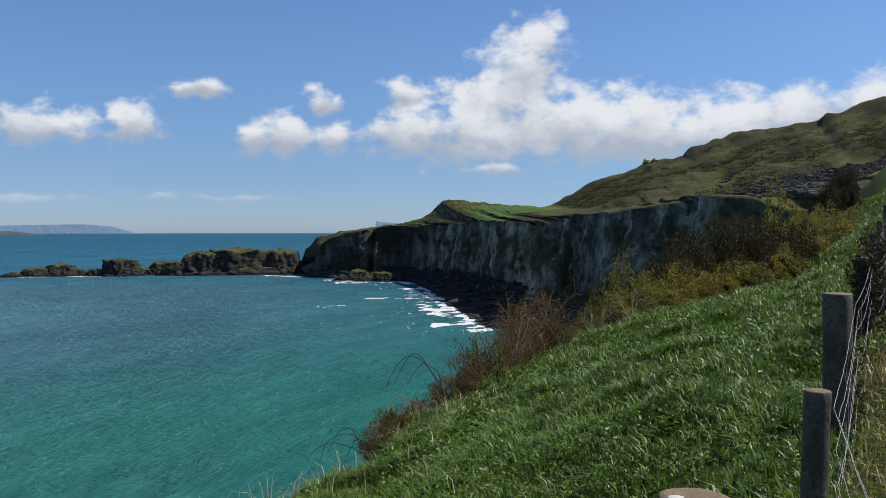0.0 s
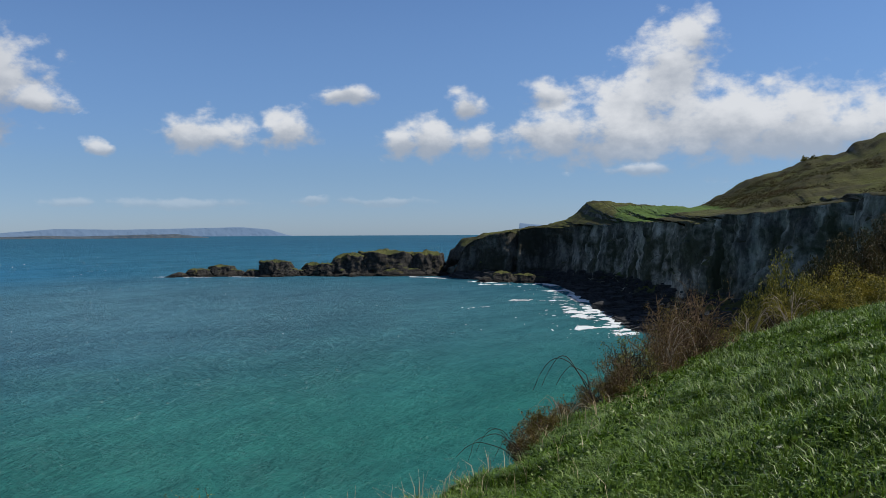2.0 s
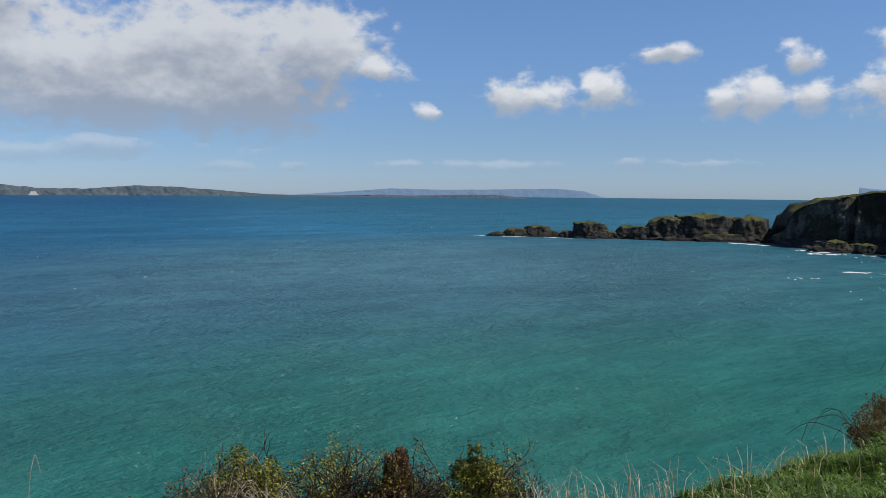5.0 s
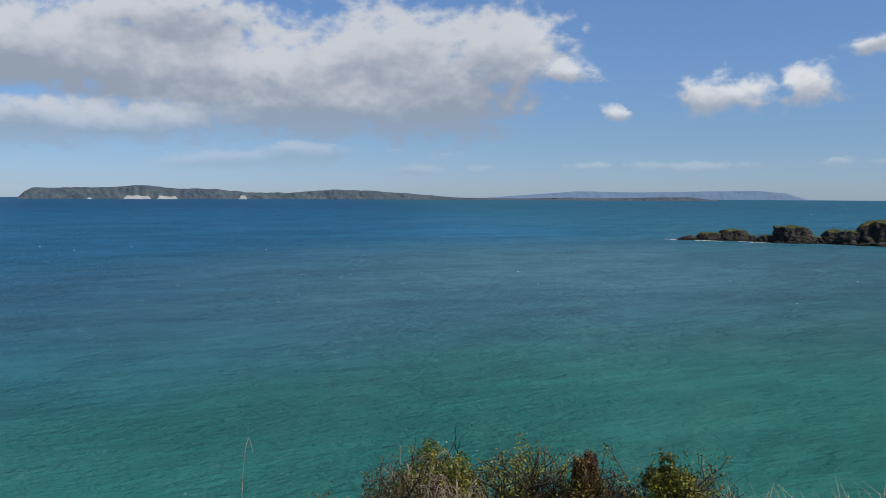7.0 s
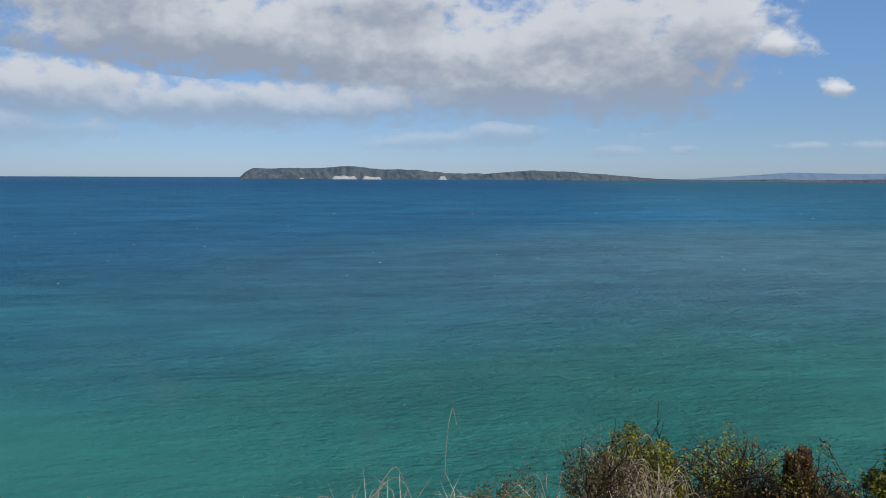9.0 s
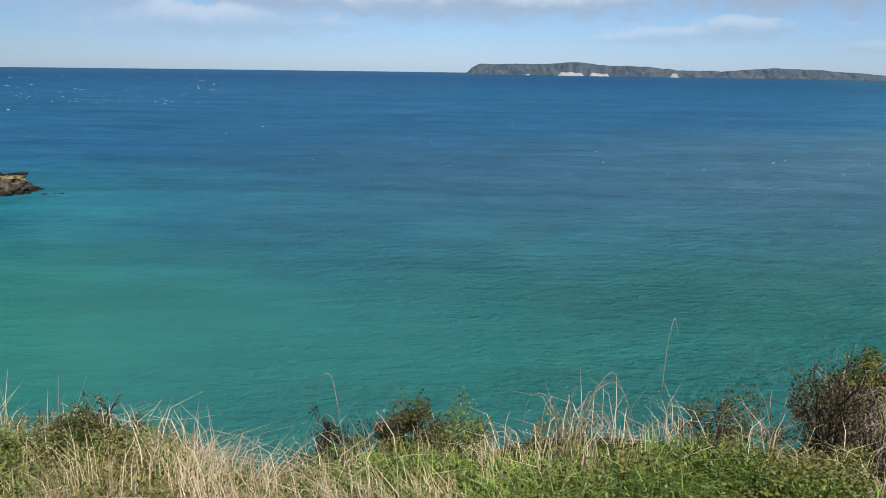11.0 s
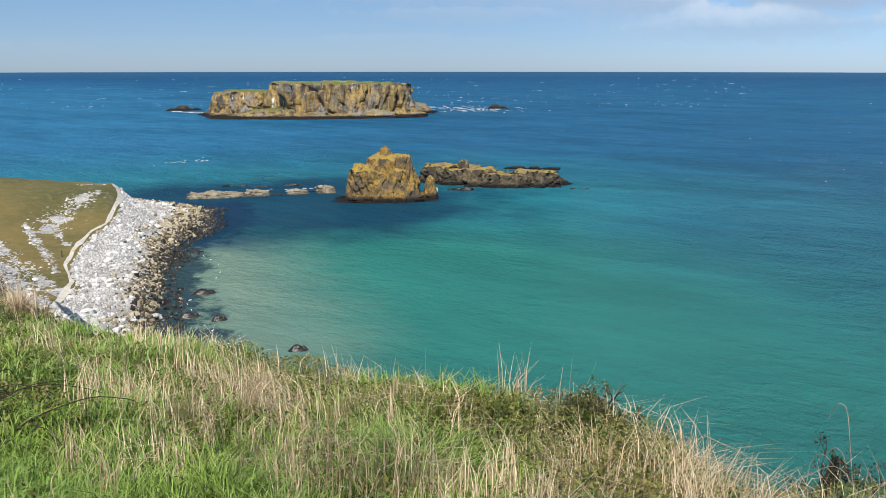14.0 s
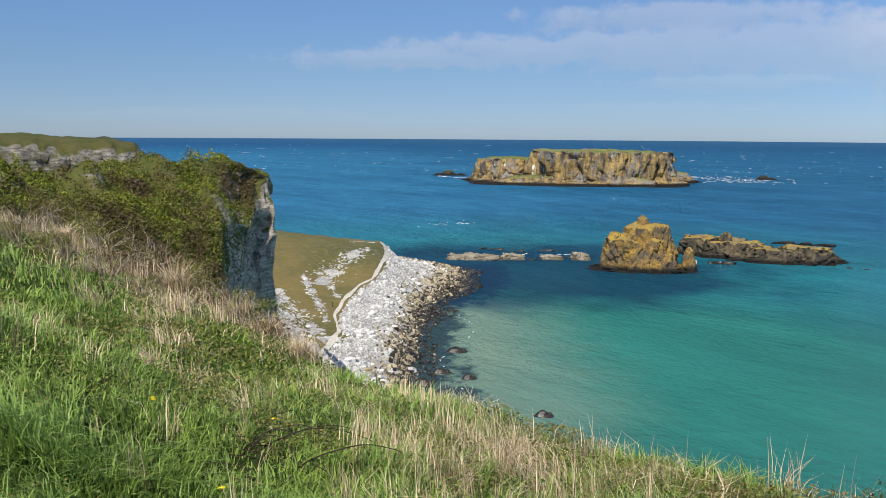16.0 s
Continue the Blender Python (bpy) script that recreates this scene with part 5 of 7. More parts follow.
def build_foam():
    cs, ss = [], []

    def band(points, n, width, lo, hi):
        p = np.array(points, float)
        seg = np.concatenate([[0], np.cumsum(np.hypot(*np.diff(p, axis=0).T))])
        for _ in range(n):
            q = rng.uniform(0, seg[-1])
            x, y = np.interp(q, seg, p[:, 0]), np.interp(q, seg, p[:, 1])
            i = min(np.searchsorted(seg, q), len(p) - 1)
            ang = math.atan2(*(p[i] - p[max(i - 1, 0)])[::-1])
            off = width * rng.exponential(0.42)
            cs.append((x - off * 0.9, y - off * 0.35))
            a = rng.uniform(lo, hi)
            ss.append((a, a * rng.uniform(0.2, 0.5), ang + rng.normal(0, 0.25)))

    def at(az_d):
        return [bearing(*q) for q in az_d]

    sheets = [surf_sheet(at([(4.5, 590), (2.5, 560), (0.9, 490), (-0.6, 410), (-1.6, 345), (-2.4, 305), (-3.5, 290)]), 26, 0.14, 3),
              surf_sheet(at([(5.6, 432), (3.2, 440), (1.2, 430), (0.4, 425)]), 14, 0.05, 23), surf_sheet(at([(8.6, 388), (5.8, 396)]), 7, -0.15, 33), surf_sheet(at([(7.4, 560), (4.6, 556)]), 12, 0.3, 43)]
    tagged(mesh_object("surf", *joined(sheets), FOAM), "white surf breaking at the foot of the cliffs", "foam", kind="stuff")
    band(at([(4.5, 590), (2.5, 560), (0.9, 490), (-0.6, 410), (-1.6, 345), (-2.4, 305), (-3.5, 290)]), 260, 16, 0.20, 0.8)
    band(at([(9.0, 625), (11.5, 650)]), 90, 4, 0.8, 3.0)
    band(at([(7.5, 590), (5.8, 572)]), 60, 4, 0.8, 3.0)
    band(at([(27.5, 690), (24.5, 675)]), 90, 4, 0.8, 3.6)
    band(at([(23.3, 676), (21.5, 664)]), 30, 3, 0.8, 2.5)
    for _ in range(150):
        cs.append(bearing(rng.normal(101.4, 1.7), rng.normal(735, 26)))
        a = rng.lognormal(0.2, 0.55)
        ss.append((a, a * 0.4, radians(101) + rng.normal(0, 0.3)))
    band(at([(120.5, 722), (118.6, 690)]), 50, 5, 0.8, 3.0)
    band(at([(116.4, 254), (111.0, 258)]), 12, 4, 0.3, 0.9)
    band(at([(121.8, 330), (118.0, 345)]), 20, 10, 0.25, 0.8)
    band([shore_xy(u, -4.0 + 3.0 * math.sin(u * 0.13)) for u in range(-60, 60, 6)], 26, 1.6, 0.10, 0.4)
    foam_patches(cs, ss, "surf", "white surf breaking along the rocks")
    cs, ss = [], []
    for _ in range(800):
        az, d = rng.uniform(84, 150), 36 / math.tan(radians(rng.uniform(0.75, 2.6)))
        cs.append(bearing(az, d))
        a = d * 0.0009 * rng.lognormal(0.0, 0.6)
        ss.append((a, a * 0.35, radians(az) + rng.normal(0, 0.3)))
    for _ in range(90):
        az, d = rng.uniform(0, 84), 36 / math.tan(radians(rng.uniform(1.2, 7)))
        cs.append(bearing(az, d))
        a = d * rng.uniform(0.0004, 0.0011)
        ss.append((a, a * 0.35, radians(az) + rng.normal(0, 0.3)))
    foam_patches(cs, ss, "whitecaps", "scattered whitecaps on the open sea")


build_foam()


# ---------------------------------------------------------------- fence
def build_fence():
    fence = new("fence")
    fence.location = (1.35, 3.5, 34.3)
    tagged(fence, "old post-and-wire fence of weathered round posts", "fence")

    def post(x, y, top, r, lean, seed, label=""):
        low = float(hill_z(np.array(x), np.array(y))) - 0.3
        n, m = 20, 26
        th = np.linspace(0, 2 * math.pi, n, endpoint=False)
        t = np.linspace(0, 1, m)
        Z = low + (top - low) * t[None] + 0 * th[:, None]
        R = r * (1.06 - 0.08 * t[None]) * (1 + 0.05 * fbm(np.cos(th)[:, None] * 2 + seed, np.sin(th)[:, None] * 2, t[None] * 3, 3, seed))
        X = x + R * np.cos(th)[:, None] + lean * (t[None] - 1)
        Y = y + R * np.sin(th)[:, None]
        rings = [(X, Y, Z)]
        for q, dz in ((0.95, 0.004), (0.8, 0.006), (0.5, 0.007), (0.02, 0.007)):
            rings.append((x + R[:, -1:] * q * np.cos(th)[:, None], y + R[:, -1:] * q * np.sin(th)[:, None], np.full((n, 1), top + dz)))
        X, Y, Z = (np.concatenate([g[i] for g in rings], 1) for i in range(3))
        f = grid_faces(n, X.shape[1], True)
        fm = np.where(f[:, 0] % X.shape[1] >= m - 1, 1, 0)
        ob = mesh_object("post", np.stack([X, Y, Z], -1).reshape(-1, 3) - np.array(fence.location), f, [WOOD, WOOD_TOP], fm, parent=fence)
        return tagged(ob, label)

    p = [(1.36, 3.50, 35.22, 0.051), (2.31, 5.42, 35.45, 0.086), (3.84, 8.27, 35.57, 0.060), (4.84, 9.98, 35.62, 0.075), (6.6, 13.6, 35.75, 0.07), (9.2, 18.6, 36.0, 0.07), (12.6, 25.0, 36.5, 0.07)]
    for i, (x, y, top, r) in enumerate(p):
        post(x, y, top, r, 0.02 * (-1) ** i, i * 5 + 2)
    back = post(0.69, 2.83, 35.012, 0.112, 0.0, 77, "stout post with a sawn brown top")
    v, f = stone((0.030, 0.018, 0.004), 5, 2, 0.8, 0.3)
    part("dropping", v + np.array((0.62, 2.80, 35.024)) - np.array(fence.location), f, DROPPING, back, "white bird dropping on the sawn top")
    # strands run along the far side of the posts, sagging and kinked
    q = [(1.02, 2.2, 34.95, 0.06)] + p
    for k, (drop, side) in enumerate(((0.06, 0.0), (0.10, 0.02), (0.22, 0.01), (0.36, 0.02), (0.50, 0.0), (0.64, 0.02), (0.78, 0.0))):
        pts = []
        for (x0, y0, z0, r0), (x1, y1, z1, r1) in zip(q[:-1], q[1:]):
            m = 26
            for t in np.linspace(0, 1, m, endpoint=False):
                r = r0 + (r1 - r0) * t
                sag = -0.05 * math.sin(math.pi * t) * (1 + 0.4 * k % 3)
                pts.append((x0 + (x1 - x0) * t + r * 1.02 + side, y0 + (y1 - y0) * t - r * 0.5, z0 + (z1 - z0) * t - drop + sag))
        a = np.array(pts)
        n = len(a)
        a[:, 0] += 0.002 * vnoise(np.arange(n) * 0.9, k * 3.0, 0, 91)
        a[:, 2] += 0.003 * vnoise(np.arange(n) * 0.7, k * 5.0, 0, 92)
        part("wire", *[g - (np.array(fence.location) if i == 0 else 0) for i, g in enumerate(tube(a, 0.0011, 4))], WIRE, fence)
    for j in range(12):
        t = j / 12
        y = 3.0 + 9 * t
        x = np.interp(y, [g[1] for g in q], [g[0] for g in q]) + 0.09
        ztop = np.interp(y, [g[1] for g in q], [g[2] for g in q])
        zz = np.linspace(ztop - 0.2, ztop - 0.8, 9)
        a = np.stack([x + 0.02 * vnoise(zz * 6, j * 1.7, 0, 93), y + 0.03 * vnoise(zz * 5, j * 2.3, 0, 94), zz], 1)
        part("stay_wire", *[g - (np.array(fence.location) if i == 0 else 0) for i, g in enumerate(tube(a, 0.0010, 4))], WIRE, fence)
    return fence


build_fence()


# ---------------------------------------------------------------- grass, weeds and straw
def blades(x, y, z, h, w, ang, bend):
    """Tapered, bent blades: three triangles each."""
    n = len(x)
    c, s = np.cos(ang), np.sin(ang)
    base = np.stack([x, y, z], 1)
    side = np.stack([-s, c, 0 * c], 1) * w[:, None]
    fwd = np.stack([c, s, 0 * c], 1)
    up = np.array([0, 0, 1.0])
    mid = base + up * (h * 0.58)[:, None] + fwd * (h * bend * 0.28)[:, None]
    tip = base + up * (h * (1 - 0.35 * bend))[:, None] + fwd * (h * bend)[:, None]
    v = np.stack([base - side, base + side, mid - side * 0.75, mid + side * 0.75, tip], 1).reshape(-1, 3)
    i = np.arange(n)[:, None] * 5
    f = np.concatenate([i + [0, 1, 3], i + [0, 3, 2], i + [2, 3, 4]], 0)
    return v, f


def leaves(x, y, z, size, tilt=0.9):
    """Small pointed leaves turned every way: two triangles each, folded on the midrib."""
    n = len(x)
    a = rng.normal(0, 1, (n, 3)) * np.array([1, 1, tilt])
    a /= np.linalg.norm(a, axis=1)[:, None]
    b = rng.normal(0, 1, (n, 3))
    b -= a * (a * b).sum(1)[:, None]
    b /= np.linalg.norm(b, axis=1)[:, None]
    c = np.cross(a, b)
    p = np.stack([x, y, z], 1)
    s = size[:, None]
    v = np.stack([p - a * s, p + b * s * 0.55 + c * s * 0.18, p + a * s, p - b * s * 0.55 + c * s * 0.18], 1).reshape(-1, 3)
    i = np.arange(n)[:, None] * 4
    return v, np.concatenate([i + [0, 1, 2], i + [0, 2, 3]], 0)


def spread(n, az0, az1, r0, r1, power=0.5, inside=1.0):
    az = rng.uniform(az0, az1, n)
    d = edge_of(az)[0] * inside
    t = rng.uniform(0, 1, n) ** power
    lo = np.minimum(r0, d * 0.8)
    r = lo + (np.minimum(d, r1) - lo) * t
    a = np.radians(az)
    return -r * np.sin(a), r * np.cos(a), r, az


def left_of_fence(x, y):
    return x < np.interp(y, [2.2, 3.5, 5.42, 8.27, 9.98, 13.6, 18.6, 25.0, 130.0], [1.02, 1.40, 2.36, 3.88, 4.88, 6.64, 9.24, 12.64, 70.0])


def build_verge():
    """The rough dry strip on the far side of the fence."""
    x, y, r, az = spread(60000, -40, -18, 1.8, 22, 0.7)
    keep = ~left_of_fence(x, y)
    x, y, r = x[keep], y[keep], r[keep]
    n = len(x)
    kind_ = rng.uniform(0, 1, n)
    for lo, hi, mat, tall, label in ((0.0, 0.55, WEEDS, 0.16, "dull green and brown rough grass beyond the fence"), (0.55, 0.93, BRACKEN, 0.20, "dead brown bracken beyond the fence"), (0.93, 1.0, STRAW, 0.22, "dry stalks beyond the fence")):
        q = (kind_ >= lo) & (kind_ < hi)
        m = int(q.sum())
        v, f = blades(x[q], y[q], hill_z(x[q], y[q]) - 0.02, tall * rng.uniform(0.3, 1.3, m), rng.uniform(0.0015, 0.0040, m) * np.clip(r[q] / 4, 0.9, 4), rng.uniform(0, 6.28, m), rng.uniform(0.2, 1.4, m))
        tagged(mesh_object("rough_grass", v, f, mat), label, "grass", kind="stuff")


def build_grass():
    pieces = []
    # the lush slope towards the cove, tuft by tuft
    for n, m, a0, a1, r0, r1, pw in ((13000, 13, -28, 16, 1.5, 12, 0.75), (14000, 13, -28, 10, 8, 26, 0.8), (4600, 7, -28, -14, 20, 60, 0.8), (4200, 8, -28.5, -23.5, 30, 92, 0.7)):
        x, y, r, az = spread(n, a0, a1, r0, r1, pw, 1.02)
        vig = np.clip(0.72 + 0.70 * fbm(x * 1.5, y * 1.5, 0, 3, 101) + rng.normal(0, 0.28, n), 0.2, 1.7)
        grow_ = np.clip(r / 8, 0.8, 3)
        x, y, r, vig, grow_ = (np.repeat(q, m) for q in (x, y, r, vig, grow_))
        k = len(x)
        ang = rng.uniform(0, 6.28, k)
        off = rng.uniform(0, 0.045, k) * grow_
        x, y = x + off * np.cos(ang), y + off * np.sin(ang)
        h = rng.uniform(0.06, 0.21, k) * vig * np.clip(0.75 + r / 60, 0.75, 1.3)
        w = rng.uniform(0.0030, 0.0078, k) * np.clip(0.7 + r / 14, 0.9, 4.5)
        keep = left_of_fence(x, y)
        x, y, h, w, ang, k = x[keep], y[keep], h[keep], w[keep], ang[keep], int(keep.sum())
        pieces.append(blades(x, y, hill_z(x, y) - 0.015, h, w, np.where(rng.uniform(0, 1, k) < 0.4, 9 * fbm(x * 1.9, y * 1.9, 0, 2, 104) + rng.normal(0, 0.7, k), ang), rng.uniform(0.25, 1.25, k)))
    x, y, r, az = spread(36000, -28, 16, 1.4, 24, 0.75, 1.02)
    keep = left_of_fence(x, y)
    x, y, r = x[keep], y[keep], r[keep]
    n = len(x)
    pieces.append(blades(x, y, hill_z(x, y) - 0.01, rng.uniform(0.04, 0.11, n), rng.uniform(0.0025, 0.006, n) * np.clip(r / 4.5, 0.9, 5), rng.uniform(0, 6.28, n), rng.uniform(0.1, 0.9, n)))
    ob = mesh_object("meadow_grass", *joined(pieces), LUSH)
    tagged(ob, "lush green windblown grass on the clifftop slope", "grass", kind="stuff")
    x, y, r, az = spread(110000, -28, 12, 1.6, 24, 0.75, 1.0)
    pat = fbm(x * 0.9, y * 0.9, 0, 3, 113)
    keep = rng.uniform(-0.4, 0.8, len(x)) < pat
    x, y, r = x[keep], y[keep], r[keep]
    v, f = leaves(x, y, hill_z(x, y) + rng.uniform(0.02, 0.13, len(x)), rng.uniform(0.008, 0.019, len(x)) * np.clip(r / 5, 0.9, 2.5))
    tagged(mesh_object("clover", v, f, LUSH), "clover and sorrel leaves among the lush grass", "weeds", kind="stuff")
    pieces = []
    for n, m, a0, a1, r0, r1 in ((12500, 9, 84, 152, 2.0, 11), (8200, 10, 78, 156, 1.4, 5.2), (4600, 9, 40, 86, 1.8, 6), (2600, 8, 118, 152, 8, 26), (1000, 8, 14, 42, 2.5, 7)):
        x, y, r, az = spread(n, a0, a1, r0, r1, 0.7)
        vig = np.clip(0.78 + 0.75 * fbm(x * 1.7, y * 1.7, 0, 3, 105) + rng.normal(0, 0.28, n), 0.22, 1.7)
        lean = 5 * fbm(x * 0.6, y * 0.6, 0, 2, 106) + rng.normal(0, 0.5, n)
        x, y, r, vig, lean = (np.repeat(q, m) for q in (x, y, r, vig, lean))
        k = len(x)
        ang = rng.uniform(0, 6.28, k)
        off = rng.uniform(0, 0.035, k) * np.clip(r / 5, 0.8, 3)
        x, y = x + off * np.cos(ang), y + off * np.sin(ang)
        h = rng.uniform(0.05, 0.22, k) * vig * np.clip(0.55 + r / 9, 0.7, 1.0)
        w = rng.uniform(0.0022, 0.0054, k) * np.clip(r / 4.5, 0.8, 4)
        pieces.append(blades(x, y, hill_z(x, y) - 0.015, h, w, lean + rng.normal(0, 1.2, k), rng.uniform(0.15, 1.25, k)))
    ob = mesh_object("meadow_grass", *joined(pieces), GRASS)
    tagged(ob, "green meadow grass mixed with weeds near the edge", "grass", kind="stuff")
    # upright bunches of last year's stalks
    pieces = []
    for n, m, a0, a1, r0, r1, ins, tall in ((130, 22, 88, 152, 2.2, 9, 0.97, 0.34), (70, 20, 112, 152, 8, 26, 1.0, 0.36), (120, 24, 127, 148, 10, 24, 1.05, 0.48), (70, 18, 44, 84, 3, 6, 1.03, 0.26), (105, 20, 76, 126, 3.5, 10, 1.02, 0.40)):
        x, y, r, az = spread(n, a0, a1, r0, r1, 0.12 if tall in (0.48, 0.37) else 0.6, ins)
        lean = 4 * fbm(x * 0.5, y * 0.5, 0, 2, 108) + rng.normal(0, 0.7, n)
        hh = tall * rng.uniform(0.55, 1.3, n)
        x, y, r, lean, hh = (np.repeat(q, m) for q in (x, y, r, lean, hh))
        k = len(x)
        x, y = x + rng.normal(0, 0.045, k) * np.clip(r / 5, 0.8, 3), y + rng.normal(0, 0.045, k) * np.clip(r / 5, 0.8, 3)
        pieces.append(blades(x, y, hill_z(x, y) - 0.02, hh * rng.uniform(0.4, 1.15, k), rng.uniform(0.0012, 0.0026, k) * np.clip(r / 5, 0.9, 3), lean + rng.normal(0, 0.35, k), rng.uniform(0.05, 0.75, k)))
    # wide stands of it just inside the edge
    n, m = 100, 110
    az = rng.uniform(70, 142, n)
    r = edge_of(az)[0] * rng.uniform(0.52, 0.95, n)
    tall, wide_ = rng.uniform(0.22, 0.44, n), rng.uniform(0.05, 0.18, n)
    lean = 4 * fbm(az * 0.2, 3.0, 0, 2, 116)
    az, r, tall, wide_, lean = (np.repeat(q, m) for q in (az, r, tall, wide_, lean))
    k = len(az)
    x, y = -r * np.sin(np.radians(az)) + rng.normal(0, 1, k) * wide_, r * np.cos(np.radians(az)) + rng.normal(0, 1, k) * wide_
    pieces.append(blades(x, y, hill_z(x, y) - 0.02, tall * rng.uniform(0.35, 1.2, k), rng.uniform(0.0014, 0.0030, k) * np.clip(r / 5, 0.9, 3), lean + rng.normal(0, 0.7, k), rng.uniform(0.05, 0.9, k)))
    tagged(mesh_object("dry_grass", *joined(pieces), STRAW), "upright bunches of bleached dry stalks in the meadow", "grass", kind="stuff")
    # dock, nettle and bramble rosettes with broad dark leaves
    x, y, r, az = spread(1300, 46, 152, 2.4, 16, 0.6, 0.98)
    m = 16
    size = rng.uniform(0.010, 0.021, len(x))
    x, y, size, r = (np.repeat(q, m) for q in (x, y, size, r))
    x, y = x + rng.normal(0, 1, len(x)) * size * 3.2, y + rng.normal(0, 1, len(x)) * size * 3.2
    v, f = leaves(x, y, hill_z(x, y) + rng.uniform(0.03, 0.17, len(x)), size * rng.uniform(0.6, 1.2, len(x)), 0.5)
    tagged(mesh_object("weeds", v, f, WEEDS), "broad-leaved dock and nettle rosettes in the meadow", "weeds", kind="stuff")
    # dry stalks, thick along the edge and in drifts further in
    x, y, r, az = spread(75000, 40, 152, 2.6, 30, 0.5, 1.06)
    d = edge_of(az)[0]
    near = np.exp(-((r / d - 1.0) / 0.13) ** 2)
    drift = smooth(fbm(x * 0.55 + 3, y * 0.55, 0, 3, 107), 0.15, 0.75)
    keep = rng.uniform(0, 1, len(x)) < np.maximum(near * 0.33 * (0.22 + 1.0 * drift), drift * 0.05)
    x, y, r, az = x[keep], y[keep], r[keep], az[keep]
    h = (0.10 + 0.32 * rng.uniform(0, 1, len(x)) ** 1.7) * (0.7 + 0.5 * smooth(fbm(x, y, 0, 2, 109), -0.5, 0.7))
    q = spread(700, 84, 152, 2.6, 26, 0.6, 1.0)
    x, y, r = (np.concatenate([m_, n_]) for m_, n_ in zip((x, y, r), q))
    h = np.concatenate([h, rng.uniform(0.12, 0.34, 700)])
    lie = 9 * fbm(x * 0.9, y * 0.9, 0, 2, 115) + rng.normal(0, 0.9, len(x))
    v, f = blades(x, y, hill_z(x, y) - 0.02, h, rng.uniform(0.0013, 0.0030, len(x)) * np.clip(r / 5, 0.9, 3), lie, rng.uniform(0.1, 1.75, len(x)))
    x2, y2, r2, az2 = spread(2200, 60, 152, 2.6, 24, 0.55, 0.98)
    clump = smooth(fbm(x2 * 0.8 + 9, y2 * 0.8, 0, 3, 119), 0.05, 0.6)
    k2 = rng.uniform(0, 1, len(x2)) < clump
    x2, y2, r2 = x2[k2], y2[k2], r2[k2]
    lie2 = 7 * fbm(x2 * 0.7, y2 * 0.7, 0, 2, 121) + rng.normal(0, 0.8, len(x2))
    more = blades(x2, y2, hill_z(x2, y2) - 0.02, rng.uniform(0.18, 0.42, len(x2)), rng.uniform(0.0018, 0.0038, len(x2)) * np.clip(r2 / 5, 0.9, 2.4), lie2, rng.uniform(0.15, 1.3, len(x2)))
    v, f = joined([(v, f), more])
    ob = mesh_object("dry_grass", v, f, STRAW)
    tagged(ob, "bleached dry grass stalks fringing the cliff edge", "grass", kind="stuff")
    x, y, r, az = spread(600, -4, 26, 4, 18, 0.25, 1.06)
    h = rng.uniform(0.15, 0.5, len(x))
    v, f = blades(x, y, hill_z(x, y) - 0.02, h, rng.uniform(0.0012, 0.0024, len(x)) * np.clip(r / 5, 0.9, 3), rng.uniform(0, 6.28, len(x)), rng.uniform(0.2, 1.0, len(x)))
    keep_v = mesh_object("dry_grass", v, f, STRAW)
    tagged(keep_v, "thin bleached stalks at the lip of the slope", "grass", kind="stuff")
    # nettles and bramble leaves in patches
    x, y, r, az = spread(330000, 44, 152, 2.2, 26, 0.6, 1.04)
    pat = fbm(x * 0.6, y * 0.6, 0, 3, 111)
    keep = rng.uniform(0, 1.0, len(x)) < np.maximum(smooth(pat, 0.0, 0.7), 1.2 * np.exp(-((r / edge_of(az)[0] - 0.88) / 0.18) ** 2) * smooth(fbm(x * 0.9, y * 0.9, 3, 2, 117), -0.5, 0.4))
    x, y, r = x[keep], y[keep], r[keep]
    v, f = leaves(x, y, hill_z(x, y) + rng.uniform(0.02, 0.20, len(x)), rng.uniform(0.006, 0.018, len(x)) * np.clip(r / 6, 0.9, 1.6))
    tagged(mesh_object("weeds", v, f, WEEDS), "patches of nettle and bramble leaves in the grass", "weeds", kind="stuff")


build_grass()
build_verge()


def ivy(x, y, z, wide_, tall, n, seed):
    """A dark mat of ivy and bramble leaves hung over a post."""
    g = np.random.default_rng(seed)
    a, t = g.uniform(0, 6.28, n), g.uniform(0, 1, n) ** 0.8
    r = wide_ * (0.45 + 0.55 * g.uniform(0, 1, n)) * (0.6 + 0.5 * fbm(np.cos(a) * 1.5 + seed, np.sin(a) * 1.5, t * 3, 3, seed))
    v, f = leaves(r * np.cos(a), r * np.sin(a), -tall * t + 0.04, g.uniform(0.010, 0.024, n))
    ob = mesh_object("ivy", v, f, IVY)
    ob.location = (x, y, z)
    tagged(ob, "dark ivy and bramble grown over a fence post", "ivy", "ivy on the fence")


for x_, y_, z_, w_, t_, n_, seed_ in ((3.86, 8.25, 35.60, 0.20, 0.75, 2600, 801), (4.86, 9.95, 35.70, 0.26, 0.95, 3200, 802), (6.6, 13.55, 35.85, 0.30, 1.1, 2600, 803), (2.36, 5.40, 35.20, 0.13, 0.9, 900, 804)):
    ivy(x_, y_, z_, w_, t_, n_, seed_)


